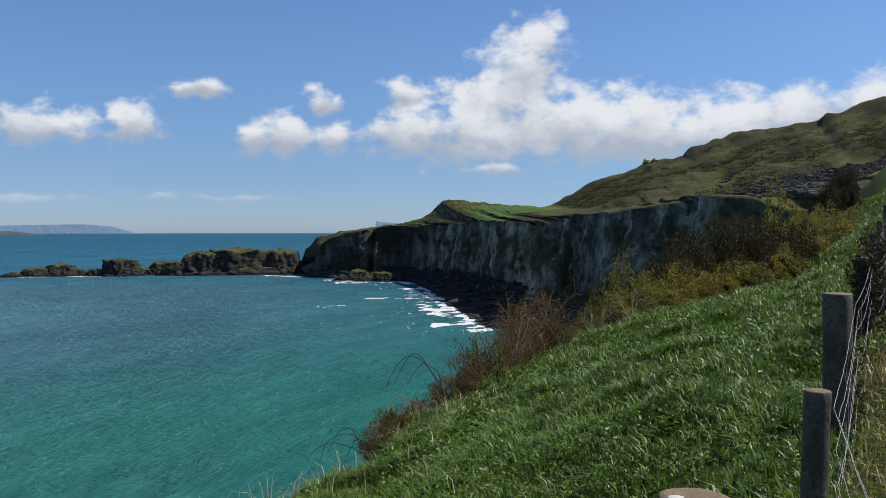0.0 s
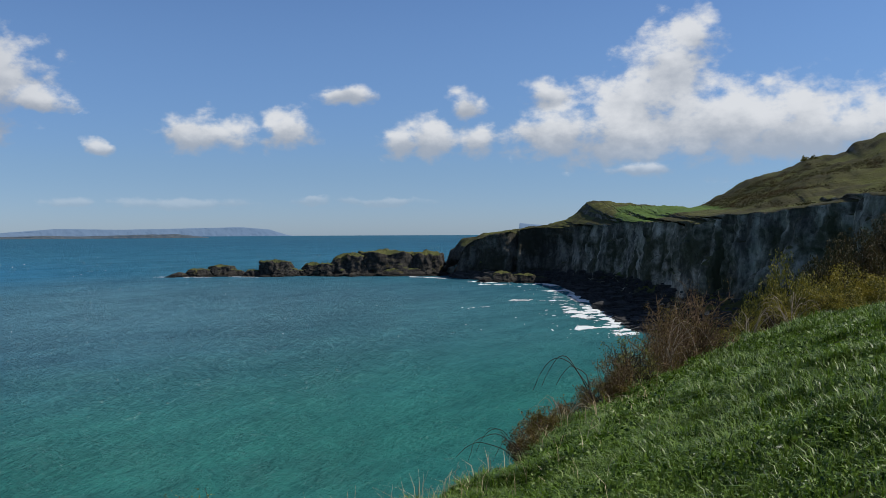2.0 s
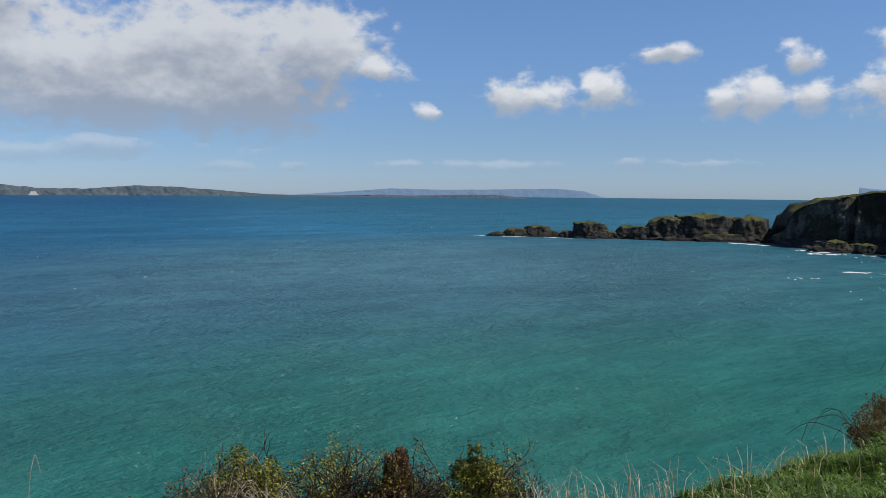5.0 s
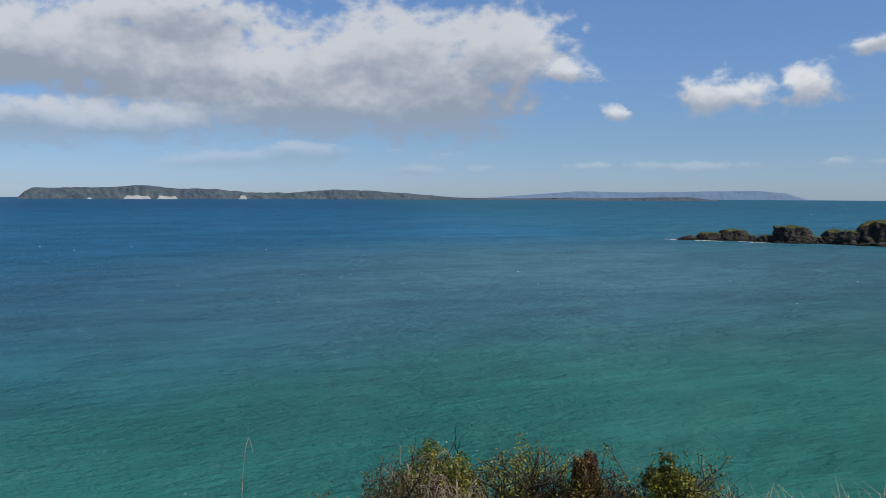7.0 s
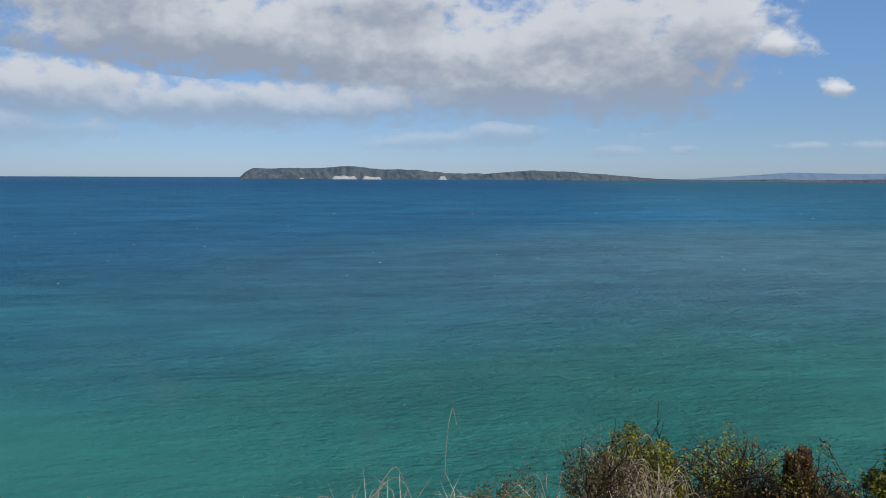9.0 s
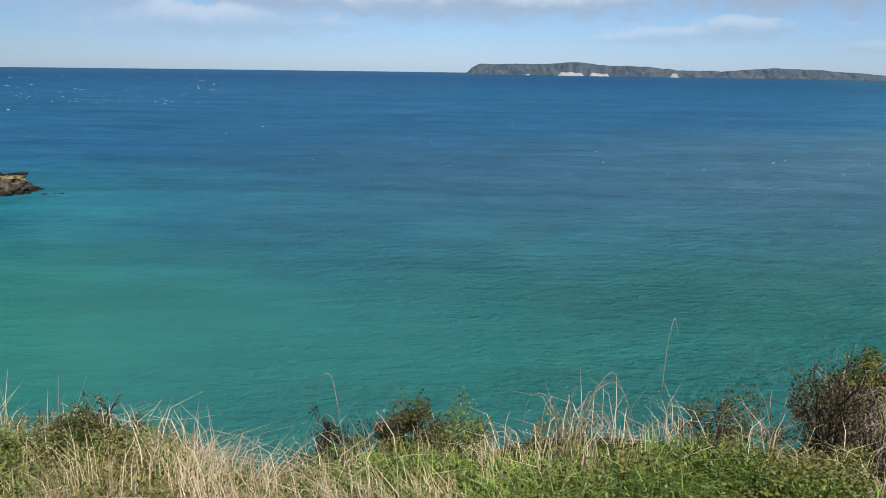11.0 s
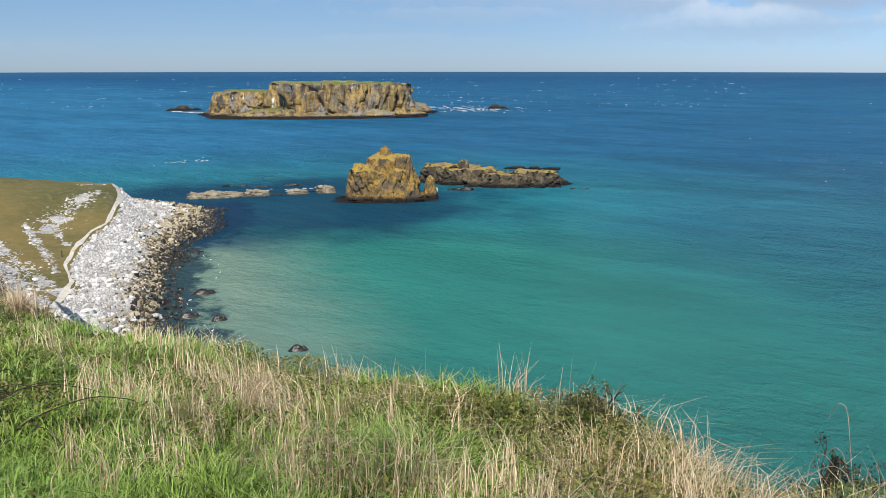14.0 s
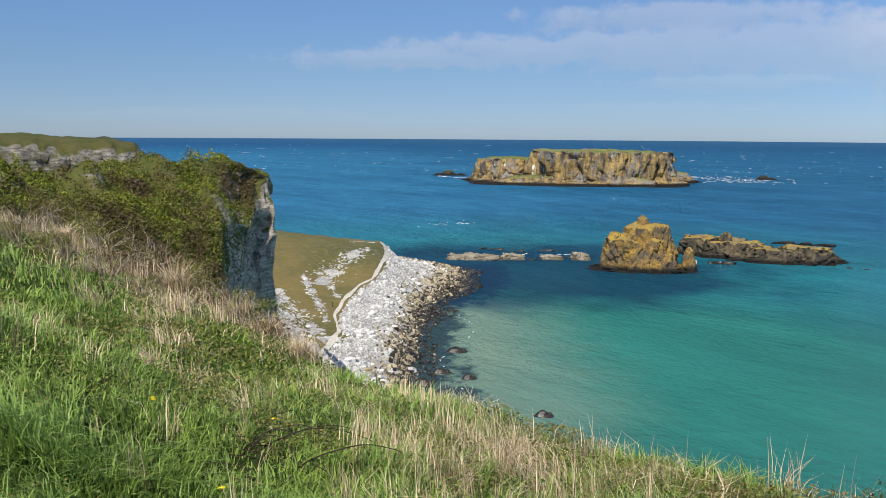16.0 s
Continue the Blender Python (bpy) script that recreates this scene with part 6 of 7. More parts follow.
def tussock(az, d, tall, seed):
    g = np.random.default_rng(seed)
    x, y = bearing(az, d)
    z = float(hill_z(np.array(x), np.array(y)))
    n = 420
    a = g.uniform(0, 6.28, n)
    r = g.uniform(0, 0.16, n)
    v, f = blades(r * np.cos(a), r * np.sin(a), np.full(n, -0.04), tall * g.uniform(0.45, 1.1, n), g.uniform(0.004, 0.008, n), a + g.normal(0, 0.5, n), g.uniform(0.1, 0.8, n))
    ob = mesh_object("grass_tussock", v, f, STRAW)
    ob.location = (x, y, z)
    tagged(ob, "pale dry grass tussock where the clifftop dips", "grass", "dry tussocks")


for az_, d_, tall_, seed_ in ((136.4, 14.2, 0.85, 701), (132.6, 12.8, 0.5, 702), (130.6, 12.0, 0.5, 703), (143.0, 17.0, 0.6, 704), (128.6, 10.9, 0.45, 705)):
    tussock(az_, d_, tall_, seed_)


# ---------------------------------------------------------------- shrubs
def shrub(name, loc, size, leaf, stems, count, leaf_size, seed, label, twig=TWIG, group="", bare=0.25, category="shrub", dome=0.0, clump=0.0, core=0.0):
    """Woody stems that fork outward, with clumps of leaves about their ends."""
    g = np.random.default_rng(seed)
    root = new(name)
    root.location = loc
    w, dep, h = size
    tubes, ends = [], []

    def grow(p, way, length, rad, depth):
        n = 6
        pts = [p]
        for _ in range(n):
            way = way + g.normal(0, 0.20, 3) + np.array([0, 0, 0.03])
            way = way / np.linalg.norm(way)
            pts.append(pts[-1] + way * length / n)
        tubes.append(tube(pts, np.linspace(rad, rad * 0.45, n + 1), 4))
        if depth == 0:
            ends.extend(pts[2:])
            return
        for _ in range(3):
            k = int(g.integers(2, n + 1))
            turn = way + g.normal(0, 0.5, 3)
            grow(pts[k], turn / np.linalg.norm(turn), length * g.uniform(0.35, 0.6), rad * 0.55, depth - 1)

    for _ in range(stems):
        a = g.uniform(0, 6.28)
        q = g.uniform(0, 0.8) ** 0.7
        out_ = np.array([math.cos(a) * q * w / h, math.sin(a) * q * dep / h, 1.0])
        start = np.array([math.cos(a) * w * 0.25 * q, math.sin(a) * dep * 0.25 * q, -0.1 * h])
        first_ = len(tubes)
        grow(start, out_ / np.linalg.norm(out_), h * g.uniform(0.40, 0.62), 0.010 * h + 0.003, 2)
        part("stem", *joined(tubes[first_:]), twig, root)
    # an added dark filler lump in place of the shaded depth between the leaves
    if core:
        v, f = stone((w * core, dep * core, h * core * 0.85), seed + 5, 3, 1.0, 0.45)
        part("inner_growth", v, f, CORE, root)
    e = np.array(ends)
    c = e[g.integers(0, len(e), count)]
    c = c[g.uniform(0, 1, count) > bare * g.uniform(0, 1, count)]
    c = c + g.normal(0, 0.032 * h, c.shape)
    if dome:
        k = int(len(c) * dome)
        q = g.normal(0, 1, (k, 3))
        q[:, 2] = np.abs(q[:, 2])
        q /= np.linalg.norm(q, axis=1)[:, None]
        q *= ((0.70 + 0.30 * g.uniform(0, 1, k)) * (1 + 0.28 * fbm(q[:, 0] * 2.2 + seed, q[:, 1] * 2.2, q[:, 2] * 2.2, 3, seed)))[:, None]
        c[:k] = q * np.array([w * 0.95, dep * 0.95, h * 0.74])
    c[:, 2] = np.maximum(c[:, 2], -0.05 * h)
    if clump:
        q = c * (6.5 / h)
        c = c[fbm(q[:, 0] + seed, q[:, 1], q[:, 2], 2, seed) > clump * g.uniform(-0.3, 0.3, len(c))]
    part("crown", *leaves(c[:, 0], c[:, 1], c[:, 2], g.uniform(0.6, 1.3, len(c)) * leaf_size), leaf, root)
    return tagged(root, label, category, group)


def ground_at(az, d, sink=0.1):
    x, y = bearing(az, d)
    return x, y, float(hill_z(np.array(x), np.array(y))) - sink


def canes(name, az, d, n, reach, rise, mat, seed, label, r=0.006, drop=0.9, group="", heading=None, base=None):
    """Arching bramble canes from one root."""
    g = np.random.default_rng(seed)
    root = new(name)
    x, y, z = ground_at(az, d, 0.05)
    root.location = (x, y, z if base is None else base)
    for _ in range(n):
        a = g.uniform(0, 6.28) if heading is None else heading + g.normal(0, 0.6)
        t = np.linspace(0, 1, 16)
        L_ = reach * g.uniform(0.5, 1.15)
        up = rise * g.uniform(0.6, 1.2)
        X = L_ * t * math.cos(a) + 0.05 * reach * vnoise(t * 5, g.uniform(0, 99), 0, 3)
        Y = L_ * t * math.sin(a) + 0.05 * reach * vnoise(t * 5, g.uniform(0, 99), 0, 4)
        Z = up * (np.sin(t * 2.2) - drop * t ** 3 * g.uniform(0.2, 1.0)) + 0.04 * rise * vnoise(t * 6, g.uniform(0, 99), 0, 5)
        part("cane", *tube(np.stack([X, Y, Z], 1), np.linspace(r, r * 0.4, 16), 4), mat, root)
    return tagged(root, label, "bramble", group)


# brown tussocks and dead bracken where the slope dips towards the headland
for az, w, h, leaf, seed in ((130.5, 0.5, 0.55, BRACKEN, 307), (132.3, 0.6, 0.7, WEEDS, 305), (134.0, 0.7, 0.8, BRACKEN, 301), (135.8, 0.7, 0.8, SHRUB_LEAF, 302), (137.6, 0.8, 0.95, BRACKEN, 303), (139.6, 0.9, 0.9, BRACKEN, 308), (141.8, 1.0, 1.0, SHRUB_LEAF, 304), (144.5, 1.2, 1.1, BRACKEN, 306)):
    d = float(edge_of(az)[0])
    shrub("bramble_clump", ground_at(az, d * 1.01, 0.12), (w, w, h * 1.25), leaf, 26, 9000, 0.016, seed, "brown and green bramble clump where the clifftop dips", twig=PALE_TWIG, group="clumps in the dip", category="bramble", clump=0.5)

for k, (az, f, w, h) in enumerate(((136.5, 0.88, 0.55, 0.50), (139.0, 0.86, 0.6, 0.55), (141.0, 0.84, 0.7, 0.62), (143.5, 0.82, 0.7, 0.70), (146.0, 0.80, 0.8, 0.75), (133.2, 0.92, 0.4, 0.42))):
    d = float(edge_of(az)[0]) * f
    shrub("bramble_clump", ground_at(az, d, 0.06), (w, w, h), (BRACKEN, SHRUB_LEAF)[k % 2], 26, 7000, 0.012, 320 + k, "low brown bramble clump with pale dead canes", twig=PALE_TWIG, group="clumps in the dip", category="bramble", clump=0.6, bare=0.6)
    canes("bramble", az - 0.6, d * 0.97, 16, 0.75, 0.55, PALE_TWIG, 340 + k, "pale dead canes arching over the dip", 0.006, drop=0.6)

# a row of shrubs rooted just below the edge
for az, d, top_el, w, leaf, n, seed, label in ((43.0, 7.6, -16.4, 0.40, SHRUB_LEAF, 26000, 5, "ivy-green rounded shrub tangled with dead canes at the cliff edge"),
                                               (45.2, 7.5, -17.6, 0.30, SHRUB_LEAF, 14000, 14, "low ivy-green shrub under the dead canes"),
                                               (37.3, 8.0, -15.8, 0.38, SHRUB_LEAF, 5200, 7, "half-bare thorny shrub with olive leaf tips"),
                                               (39.3, 8.0, -17.4, 0.28, SHRUB_LEAF, 6200, 12, "dark low shrub with olive leaf tips"),
                                               (34.0, 8.0, -16.4, 0.17, RED_LEAF, 16000, 8, "narrow shrub with reddish-brown leaves"),
                                               (28.9, 8.1, -16.3, 0.32, SHRUB_LEAF, 22000, 9, "dark twiggy shrub with a yellow-green crown"),
                                               (31.8, 8.1, -17.8, 0.26, SCRUB_BROWN, 6000, 16, "low brown thorn shrub"),
                                               (26.6, 8.3, -17.3, 0.36, SCRUB_BROWN, 2500, 10, "low bare twiggy shrub")):
    x, y = bearing(az, d)
    h = 1.15
    full = leaf in (SHRUB_LEAF, RED_LEAF) and n > 12000
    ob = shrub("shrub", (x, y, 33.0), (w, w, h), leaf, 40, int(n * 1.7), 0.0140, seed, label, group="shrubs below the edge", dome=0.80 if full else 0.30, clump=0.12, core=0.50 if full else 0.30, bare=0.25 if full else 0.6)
    foot = float(hill_z(np.array(x), np.array(y)))
    high = float(np.percentile([q.co[2] for ch in ob.children if ch.name.startswith("crown") for q in ch.data.vertices], 98.5))
    z = 35.78 + d * math.tan(radians(top_el)) - high
    ob.location = (x, y, z)
    part("trunk", *tube([(0.02, 0.0, foot - z - 0.2), (0.0, 0.03, (foot - z) * 0.5), (0.0, 0.0, 0.15)], (0.045, 0.038, 0.024), 7), TWIG, ob)

for az, d, top, w, leaf, n, seed, label in ((91.8, 5.4, -1.99, 0.30, EDGE_LEAF, 2600, 21, "small dark green shrub in the dry grass"), (88.0, 5.35, -2.16, 0.30, WEEDS, 1400, 22, "low bramble clump beside a shrub"),
                                            (71.6, 5.15, -1.96, 0.28, EDGE_LEAF, 2400, 23, "rounded bramble clump arching over the edge"), (68.5, 5.2, -2.08, 0.25, WEEDS, 900, 24, "low bramble clump at the edge"),
                                            (76.6, 5.0, -2.04, 0.22, SCRUB_BROWN, 1100, 25, "thin brown twiggy shrub at the edge"), (62.5, 5.2, -2.08, 0.3, WEEDS, 900, 26, "low bramble clump at the edge"),
                                            (52.0, 5.5, -1.95, 0.35, EDGE_LEAF, 1200, 27, "brown and green bramble clump at the edge"), (46.5, 5.7, -1.80, 0.30, SCRUB_BROWN, 900, 28, "brown twiggy bramble at the edge")):
    x, y = bearing(az, d)
    h = 0.62
    shrub("edge_shrub", (x, y, 36 + top - 0.05 - h * 0.86), (w, w, h), leaf, 12, n * 8, 0.0090, seed, label, dome=0.7, group="clumps along the edge", clump=0.5)


canes("bramble", 45.2, 6.8, 56, 0.42, 0.66, PALE_TWIG, 31, "tangle of pale dead canes over a shrub", 0.0055, base=33.05)
canes("bramble", 42.6, 6.7, 50, 0.40, 0.58, PALE_TWIG, 38, "tangle of pale dead canes over a shrub", 0.0055, base=33.00)
canes("bramble", 49.0, 6.8, 16, 0.5, 0.42, PALE_TWIG, 39, "loose pale canes reaching over the drop", 0.0040, base=33.05)
canes("bramble", 46.8, 6.9, 2, 0.45, 0.80, PALE_TWIG, 55, "long bare stalks rising above the shrubs", 0.0036, base=33.2, drop=0.2, heading=0.4)
canes("bramble", 56.0, 6.0, 1, 0.16, 0.42, PALE_TWIG, 56, "single thin stalk standing over the edge", 0.0030, base=33.7, drop=0.1, heading=2.0)
canes("bramble", 52, 5.6, 10, 0.5, 0.45, PALE_TWIG, 32, "a few pale dead canes at the edge", 0.004)
canes("bramble", -0.2, 14.3, 3, 1.1, 0.95, TWIG, 33, "long dark bramble canes arching out over the drop", 0.009, heading=2.9)
canes("bramble", 4.6, 11.6, 5, 1.0, 0.45, TWIG, 34, "dark bramble canes reaching out over the drop", 0.007, heading=2.9)
canes("bramble", -4.2, 17.6, 14, 0.9, 1.1, PALE_TWIG, 59, "pale dead stalks standing through the thicket", 0.007, drop=0.4)
canes("bramble", 2.2, 13.2, 10, 0.6, 0.6, PALE_TWIG, 60, "pale dead stalks standing through the thicket", 0.005, drop=0.4)
canes("bramble", -9.6, 24.0, 14, 1.0, 0.9, PALE_TWIG, 61, "pale dead stalks at the foot of the scrub", 0.009, drop=0.5)
canes("bramble", -12.0, 26.0, 12, 1.0, 1.0, PALE_TWIG, 62, "pale dead stalks at the foot of the scrub", 0.009, drop=0.5)
canes("bramble", 128.5, 5.4, 5, 0.9, 0.22, TWIG, 35, "dark bramble cane lying over the grass", 0.006)
canes("bramble", 131.6, 5.7, 9, 0.75, 0.20, TWIG, 63, "dark leafless bramble canes lying in the grass", 0.0050, heading=2.2)
canes("bramble", 129.6, 5.6, 7, 0.60, 0.18, TWIG, 64, "dark leafless bramble canes lying in the grass", 0.0050, heading=-0.8)
canes("bramble", 62, 5.0, 10, 0.5, 0.5, PALE_TWIG, 36, "pale dead canes at the edge", 0.003)
canes("bramble", 73.6, 4.7, 5, 0.6, 0.36, PALE_TWIG, 57, "pale canes arching over a bramble clump", 0.0036)
canes("bramble", 69.5, 4.7, 6, 0.55, 0.30, PALE_TWIG, 58, "pale canes arching along the edge", 0.0034)
canes("bramble", 76.0, 5.0, 4, 0.26, 0.52, PALE_TWIG, 37, "tall thin stalks standing above the edge", 0.003, drop=0.1)

# the brown bramble thicket on the lip of the cove
def thicket(az, inside, top_el, w, leaf, n, seed, twig):
    d = float(edge_of(az)[0]) * inside
    x, y, z = ground_at(az, d, 0.12)
    want = 35.86 + d * math.tan(radians(top_el)) - z
    ob = shrub("bramble_thicket", (x, y, z), (w, w, want), leaf, 40, n, 0.0135, seed, "brown half-bare bramble thicket with pale stalks on the lip", twig=twig, group="thicket on the lip", category="bramble", bare=0.6, clump=0.7)
    high = max(float(np.percentile(np.array([q.co[2] for q in ch.data.vertices]), 99.5)) for ch in ob.children)
    ob.matrix_basis = pose(x, y, z) @ Matrix.Diagonal((1, 1, want / max(high, 0.1), 1))


for az, inside, top_el, w, leaf, n, seed, twig in ((-5.9, 0.99, -3.3, 0.75, BRACKEN, 12000, 41, DEAD_TWIG), (-4.9, 1.0, -4.6, 0.65, BRACKEN, 12000, 49, DEAD_TWIG), (-3.6, 1.0, -6.0, 0.65, BRACKEN, 13000, 42, DEAD_TWIG), (-2.2, 1.0, -6.9, 0.55, SCRUB, 11000, 43, TWIG), (-1.0, 1.0, -7.7, 0.5, BRACKEN, 11000, 44, DEAD_TWIG),
                                                  (0.4, 1.01, -9.6, 0.42, BRACKEN, 9000, 45, TWIG), (1.8, 1.01, -10.6, 0.45, BRACKEN, 11000, 46, DEAD_TWIG), (3.4, 1.01, -11.4, 0.45, BRACKEN, 12000, 47, DEAD_TWIG), (4.8, 1.01, -12.3, 0.40, BRACKEN, 9000, 50, DEAD_TWIG), (-7.4, 0.99, -5.6, 0.5, SCRUB, 6000, 48, TWIG), (-8.6, 1.0, -6.6, 0.6, SCRUB, 7000, 51, DEAD_TWIG)):
    thicket(az, inside, top_el, w, leaf, n, seed, twig)

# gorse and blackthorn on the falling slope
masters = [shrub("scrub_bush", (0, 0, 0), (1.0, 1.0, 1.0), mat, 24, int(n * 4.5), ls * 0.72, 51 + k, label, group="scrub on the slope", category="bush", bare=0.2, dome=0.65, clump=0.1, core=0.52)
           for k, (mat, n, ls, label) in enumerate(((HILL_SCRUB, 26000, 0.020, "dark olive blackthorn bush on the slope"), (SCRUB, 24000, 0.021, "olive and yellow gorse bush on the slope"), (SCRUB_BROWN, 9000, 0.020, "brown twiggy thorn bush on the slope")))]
peaks = []
for ob in masters:
    co = np.concatenate([np.array([q.co[:] for q in ch.data.vertices]) for ch in ob.children if ch.name.startswith("crown")])
    peaks.append((np.percentile(co[:, 2], 98), np.percentile(np.hypot(co[:, 0], co[:, 1]), 92)))
used = set()
for az, d, top_el, wide_, kind_ in ((-11.6, 28, -4.9, 1.3, 1), (-10.6, 26, -5.9, 0.8, 2), (-9.4, 24.5, -6.4, 0.7, 1), (-12.8, 27, -5.6, 1.0, 1), (-14.2, 27.5, -4.9, 1.2, 1), (-12.4, 30, -3.9, 1.7, 1), (-13.6, 32, -3.2, 2.0, 0), (-15.0, 33, -2.8, 2.2, 0), (-16.4, 34, -1.9, 2.4, 0), (-17.8, 36, -1.0, 2.6, 0), (-19.2, 38, -0.4, 2.6, 0), (-20.6, 40, -0.5, 2.6, 0),
                                   (-13.2, 28, -4.6, 1.6, 1), (-15.0, 30, -3.8, 1.7, 1), (-16.6, 31, -3.4, 1.7, 1), (-18.2, 34, -2.6, 1.9, 1), (-20.0, 37, -2.0, 2.0, 1), (-21.6, 42, -0.9, 2.4, 1), (-22.6, 48, -0.2, 2.6, 1), (-23.6, 54, 0.4, 2.8, 1),
                                   (-24.4, 62, 0.2, 2.6, 1), (-22.6, 60, 0.6, 3.2, 1), (-24.6, 76, 3.0, 1.8, 0), (-24.2, 74, 2.0, 2.2, 0), (-25.8, 84, 1.6, 1.6, 1)):
    x, y, z = ground_at(az, d, 0.2)
    h = max(36 + d * math.tan(radians(top_el)) - z, 0.8)
    peak, girth = peaks[kind_]
    if kind_ in used:
        ob = copy_thing(masters[kind_], pose(x, y, z))
    else:
        ob = masters[kind_]
        used.add(kind_)
    ob.matrix_basis = pose(x, y, z, 0, 0, d * 137 + az * 59) @ Matrix.Diagonal((wide_ / girth, wide_ / girth, h / peak, 1))


# gorse clumps and dark scree on the hillside across the cove
def on_coast(n, az0, az1, row0, row1):
    i = rng.integers(np.searchsorted(CAZ, az0), np.searchsorted(CAZ, az1), n)
    j = rng.integers(row0, row1, n)
    fu, fv = rng.uniform(0, 1, n), rng.uniform(0, 1, n)
    return tuple((Q[i, j] * (1 - fu) + Q[i + 1, j] * fu) * (1 - fv) + (Q[i, j + 1] * (1 - fu) + Q[i + 1, j + 1] * fu) * fv for Q in (CX, CY, CZ))


def build_hillside():
    x, y, z = on_coast(5200, -33, -7, 70, 108)
    keep = fbm(x * 0.02, y * 0.02, 0, 3, 131) + rng.uniform(-0.2, 0.2, len(x)) > 0.26
    x, y, z = x[keep], y[keep], z[keep]
    m = 46
    size = rng.uniform(0.5, 2.0, len(x))
    q = rng.normal(0, 1, (len(x), m, 3)) * np.array([0.75, 0.75, 0.38])
    q[..., 2] = np.abs(q[..., 2])
    P = np.stack([x, y, z], 1)[:, None] + q * size[:, None, None]
    P = P.reshape(-1, 3)
    v, f = leaves(P[:, 0], P[:, 1], P[:, 2], np.repeat(size, m) * rng.uniform(0.10, 0.22, len(P)))
    tagged(mesh_object("hillside_scrub", v, f, HEATH), "dark gorse and heather clumps dotted over the hillside", "scrub", kind="stuff")
    x, y, z = on_coast(90000, -39, -8, 64, 96)
    az, el = np.degrees(np.arctan2(-x, y)), np.degrees(np.arctan2(z - 36, np.hypot(x, y)))
    keep = (az > -27) & (az < -17.6 + 1.2 * fbm(z * 0.2, x * 0.02, 0, 2, 135)) & (el > 1.7) & (el < 3.3 + 0.12 * (-17 - az)) & (fbm(x * 0.045 + 5, y * 0.045, 0, 3, 133) > 0.02)
    keep &= np.cumsum(keep) < 9000
    kinds = [stone((1, 0.8, 0.6), 140 + i, 1, 0.3, 0.3) for i in range(4)]
    out = []
    for k, (px, py, pz) in enumerate(zip(x[keep], y[keep], z[keep])):
        s = float(rng.lognormal(-1.0, 0.45))
        out.append((kinds[k % 4][0] * s + (px, py, pz + 0.35), kinds[k % 4][1]))
    tagged(mesh_object("scree", *joined(out), LOOSE, shade=False), "dark loose scree spilling down the hillside", "scree", kind="stuff")
    for az, row, s, label in ((-13.1, 111, 3.2, "small windblown tree on the skyline"), (-13.6, 111, 2.2, "small windblown tree on the skyline")):
        i = int(np.searchsorted(CAZ, az))
        shrub("skyline_tree", (CX[i, row], CY[i, row], CZ[i, row] - 0.3), (s, s, s * 1.3), SCRUB, 8, 1800, 0.22, 200 + row + int(s * 10), label, group="skyline trees", category="tree")


build_hillside()


def build_talus():
    x, y, z = on_coast(9000, -12, 9, 1, 18)
    kinds = [stone((1, 0.8, 0.6), 160 + i, 1, 0.3, 0.3) for i in range(4)]
    out = []
    for k in range(len(x)):
        if z[k] < -0.8 or rng.uniform() < z[k] / 16:
            continue
        s = float(rng.lognormal(-0.15, 0.5))
        out.append((kinds[k % 4][0] * s + (x[k], y[k], z[k] + 0.2 * s), kinds[k % 4][1]))
    tagged(mesh_object("talus", *joined(out), SCREE, shade=False), "dark fallen boulders at the foot of the cliffs", "rocks", kind="stuff")


build_talus()


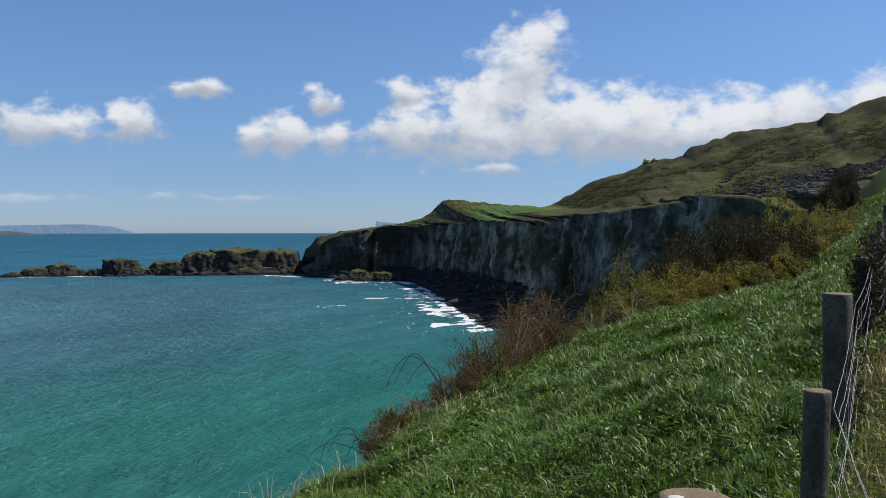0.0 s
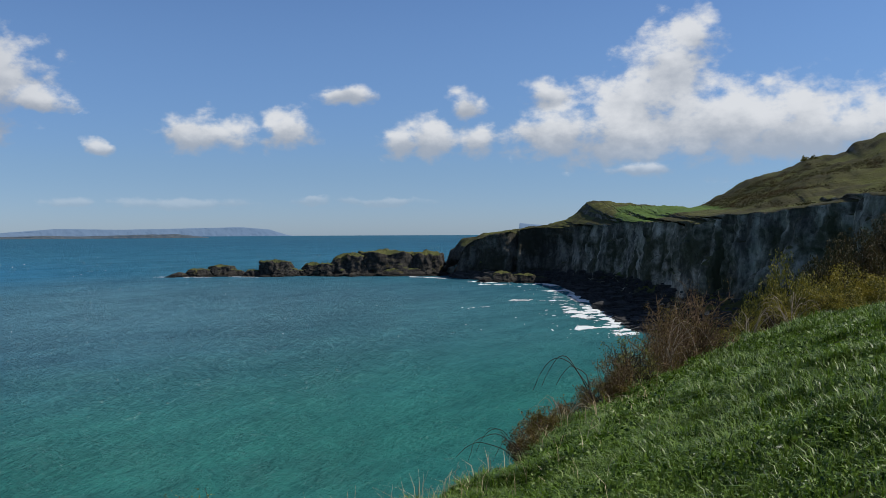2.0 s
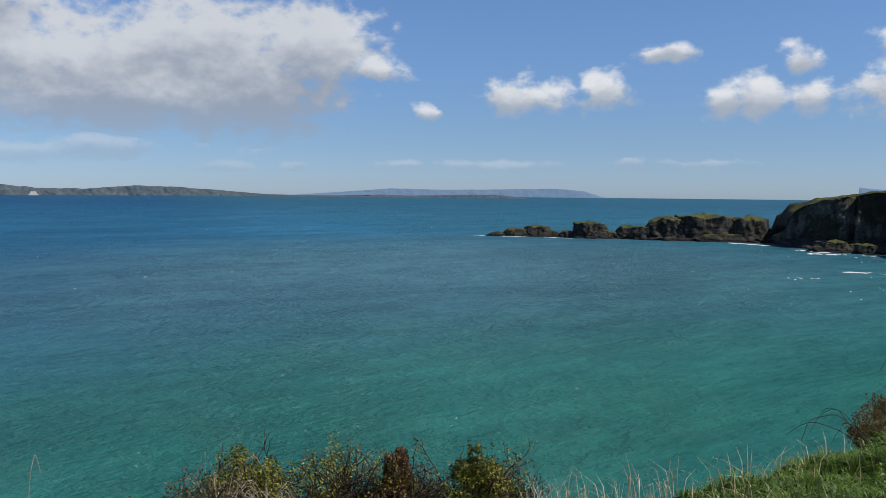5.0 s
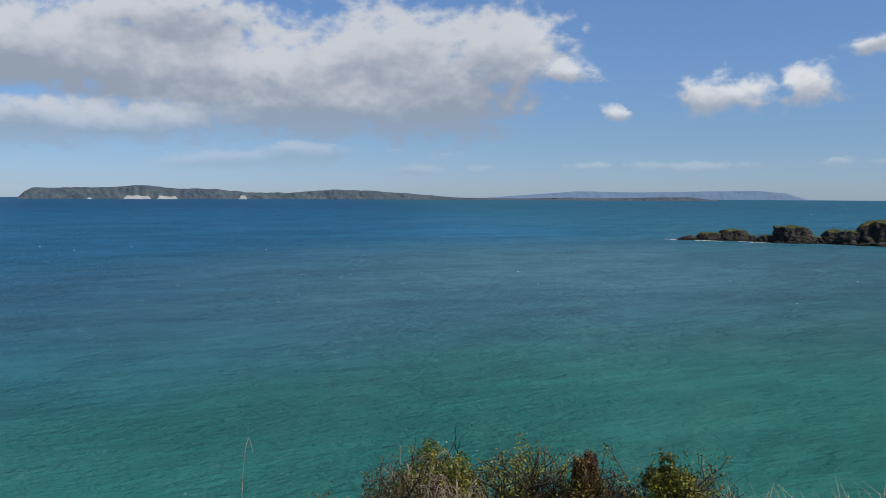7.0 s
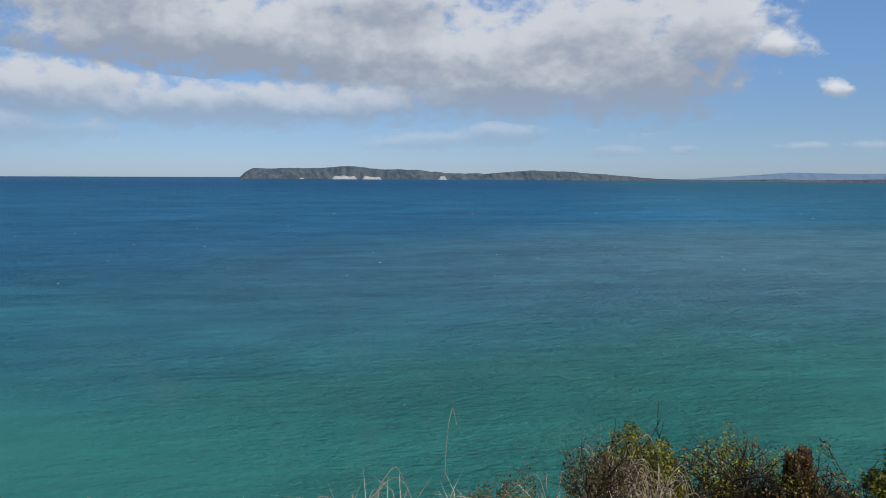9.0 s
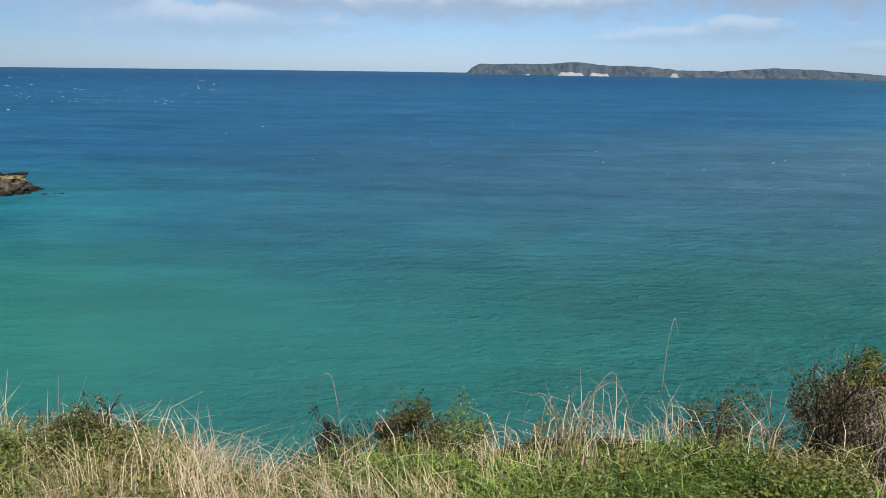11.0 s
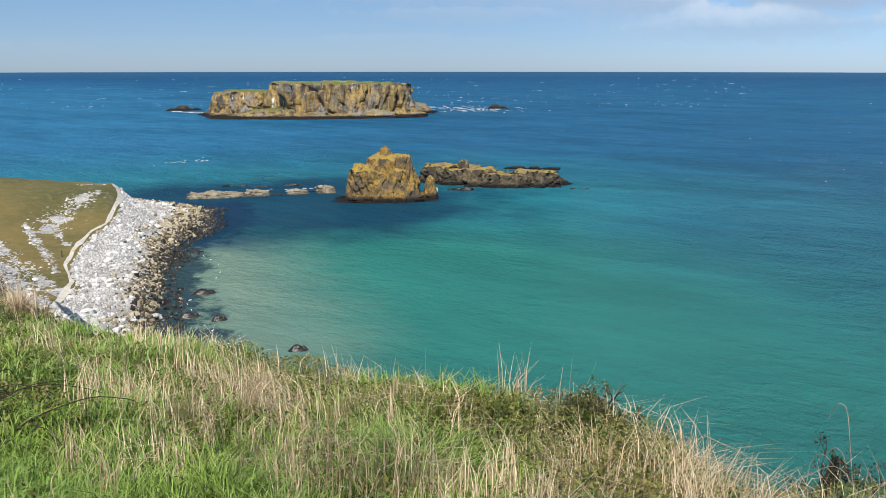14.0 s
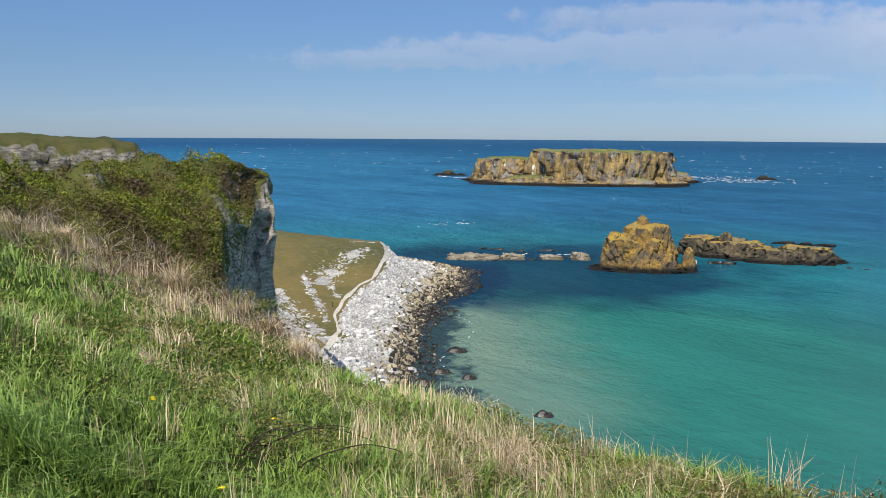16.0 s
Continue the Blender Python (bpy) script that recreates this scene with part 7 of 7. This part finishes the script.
# scrub leaves over the headland's slope
def build_headland_scrub():
    n = 380000
    i, j = rng.integers(0, 148, n), rng.integers(4, 76, n)
    fu, fv = rng.uniform(0, 1, n), rng.uniform(0, 1, n)

    def pick(Q):
        return (Q[i, j] * (1 - fu) + Q[i + 1, j] * fu) * (1 - fv) + (Q[i, j + 1] * (1 - fu) + Q[i + 1, j + 1] * fu) * fv

    x, y, z = pick(HX), pick(HY), pick(HZ)
    s = (i + fu) / 149
    t = (j - 13) / 66
    keep = (s < 0.875) | (t < np.interp(s, [0.88, 0.93, 0.96, 0.985, 1.0], [0.27, 0.235, 0.17, 0.06, 0.02]) + 0.03 * rng.normal(0, 1, n))
    lump_ = fbm(x * 0.35, y * 0.35, 0, 3, 121)
    keep &= rng.uniform(-0.9, 0.9, n) < lump_ + 0.5
    x, y, z, lump_ = x[keep], y[keep], z[keep], lump_[keep]
    v, f = leaves(x, y, z + rng.uniform(0, 0.7, len(x)) * np.clip(0.5 + lump_, 0.1, 1.3), rng.uniform(0.05, 0.13, len(x)))
    tagged(mesh_object("cliff_scrub", v, f, HEAD_LEAF), "green and brown scrub matted over the cliff slope", "scrub", kind="stuff")


build_headland_scrub()


# ---------------------------------------------------------------- dandelions
def dandelion(x, y, seed):
    g = np.random.default_rng(seed)
    root = new("dandelion")
    z = float(hill_z(np.array(x), np.array(y)))
    root.location = (x, y, z)
    h = 0.27
    part("stem", *tube([(0, 0, 0), (0.004, 0, h * 0.5), (0.002, 0.003, h)], 0.002, 5), GRASS, root)
    n = 46
    a = g.uniform(0, 6.28, n)
    r = g.uniform(0.014, 0.028, n)
    pet = blades(np.full(n, 0.002), np.full(n, 0.003), np.full(n, h), r * 0.7, np.full(n, 0.0034), a, np.full(n, 0.9) + r * 14)
    part("flower_head", *pet, PETAL, root, "yellow petals")
    tagged(root, "yellow dandelion in the grass", "flower", "dandelions")


dandelion(-3.10, -2.76, 1)
dandelion(-4.35, -3.55, 4)
dandelion(-3.83, -4.04, 2)
dandelion(-3.80, -4.00, 3)


# ---------------------------------------------------------------- the turf trodden short round the viewpoint
def build_lawn():
    g = np.random.default_rng(901)
    n = 70000
    az, r = g.uniform(0, 360, n), 9.0 * g.uniform(0.02, 1, n) ** 0.6
    turned_ = (az + 180) % 360 - 180
    keep = (turned_ > 150) | (turned_ < -30) | (r < 1.5)
    az, r = np.radians(az[keep]), r[keep]
    x, y, k = -r * np.sin(az), r * np.cos(az), len(r)
    h = g.uniform(0.02, 0.07, k) * (0.8 + 0.5 * fbm(x * 1.3, y * 1.3, 0, 2, 131))
    v, f = blades(x, y, hill_z(x, y) - 0.008, h, g.uniform(0.003, 0.006, k), g.uniform(0, 6.28, k), g.uniform(0.2, 1.1, k))
    tagged(mesh_object("lawn", v, f, LUSH), "short trodden green turf on the clifftop", "grass", kind="stuff")


build_lawn()
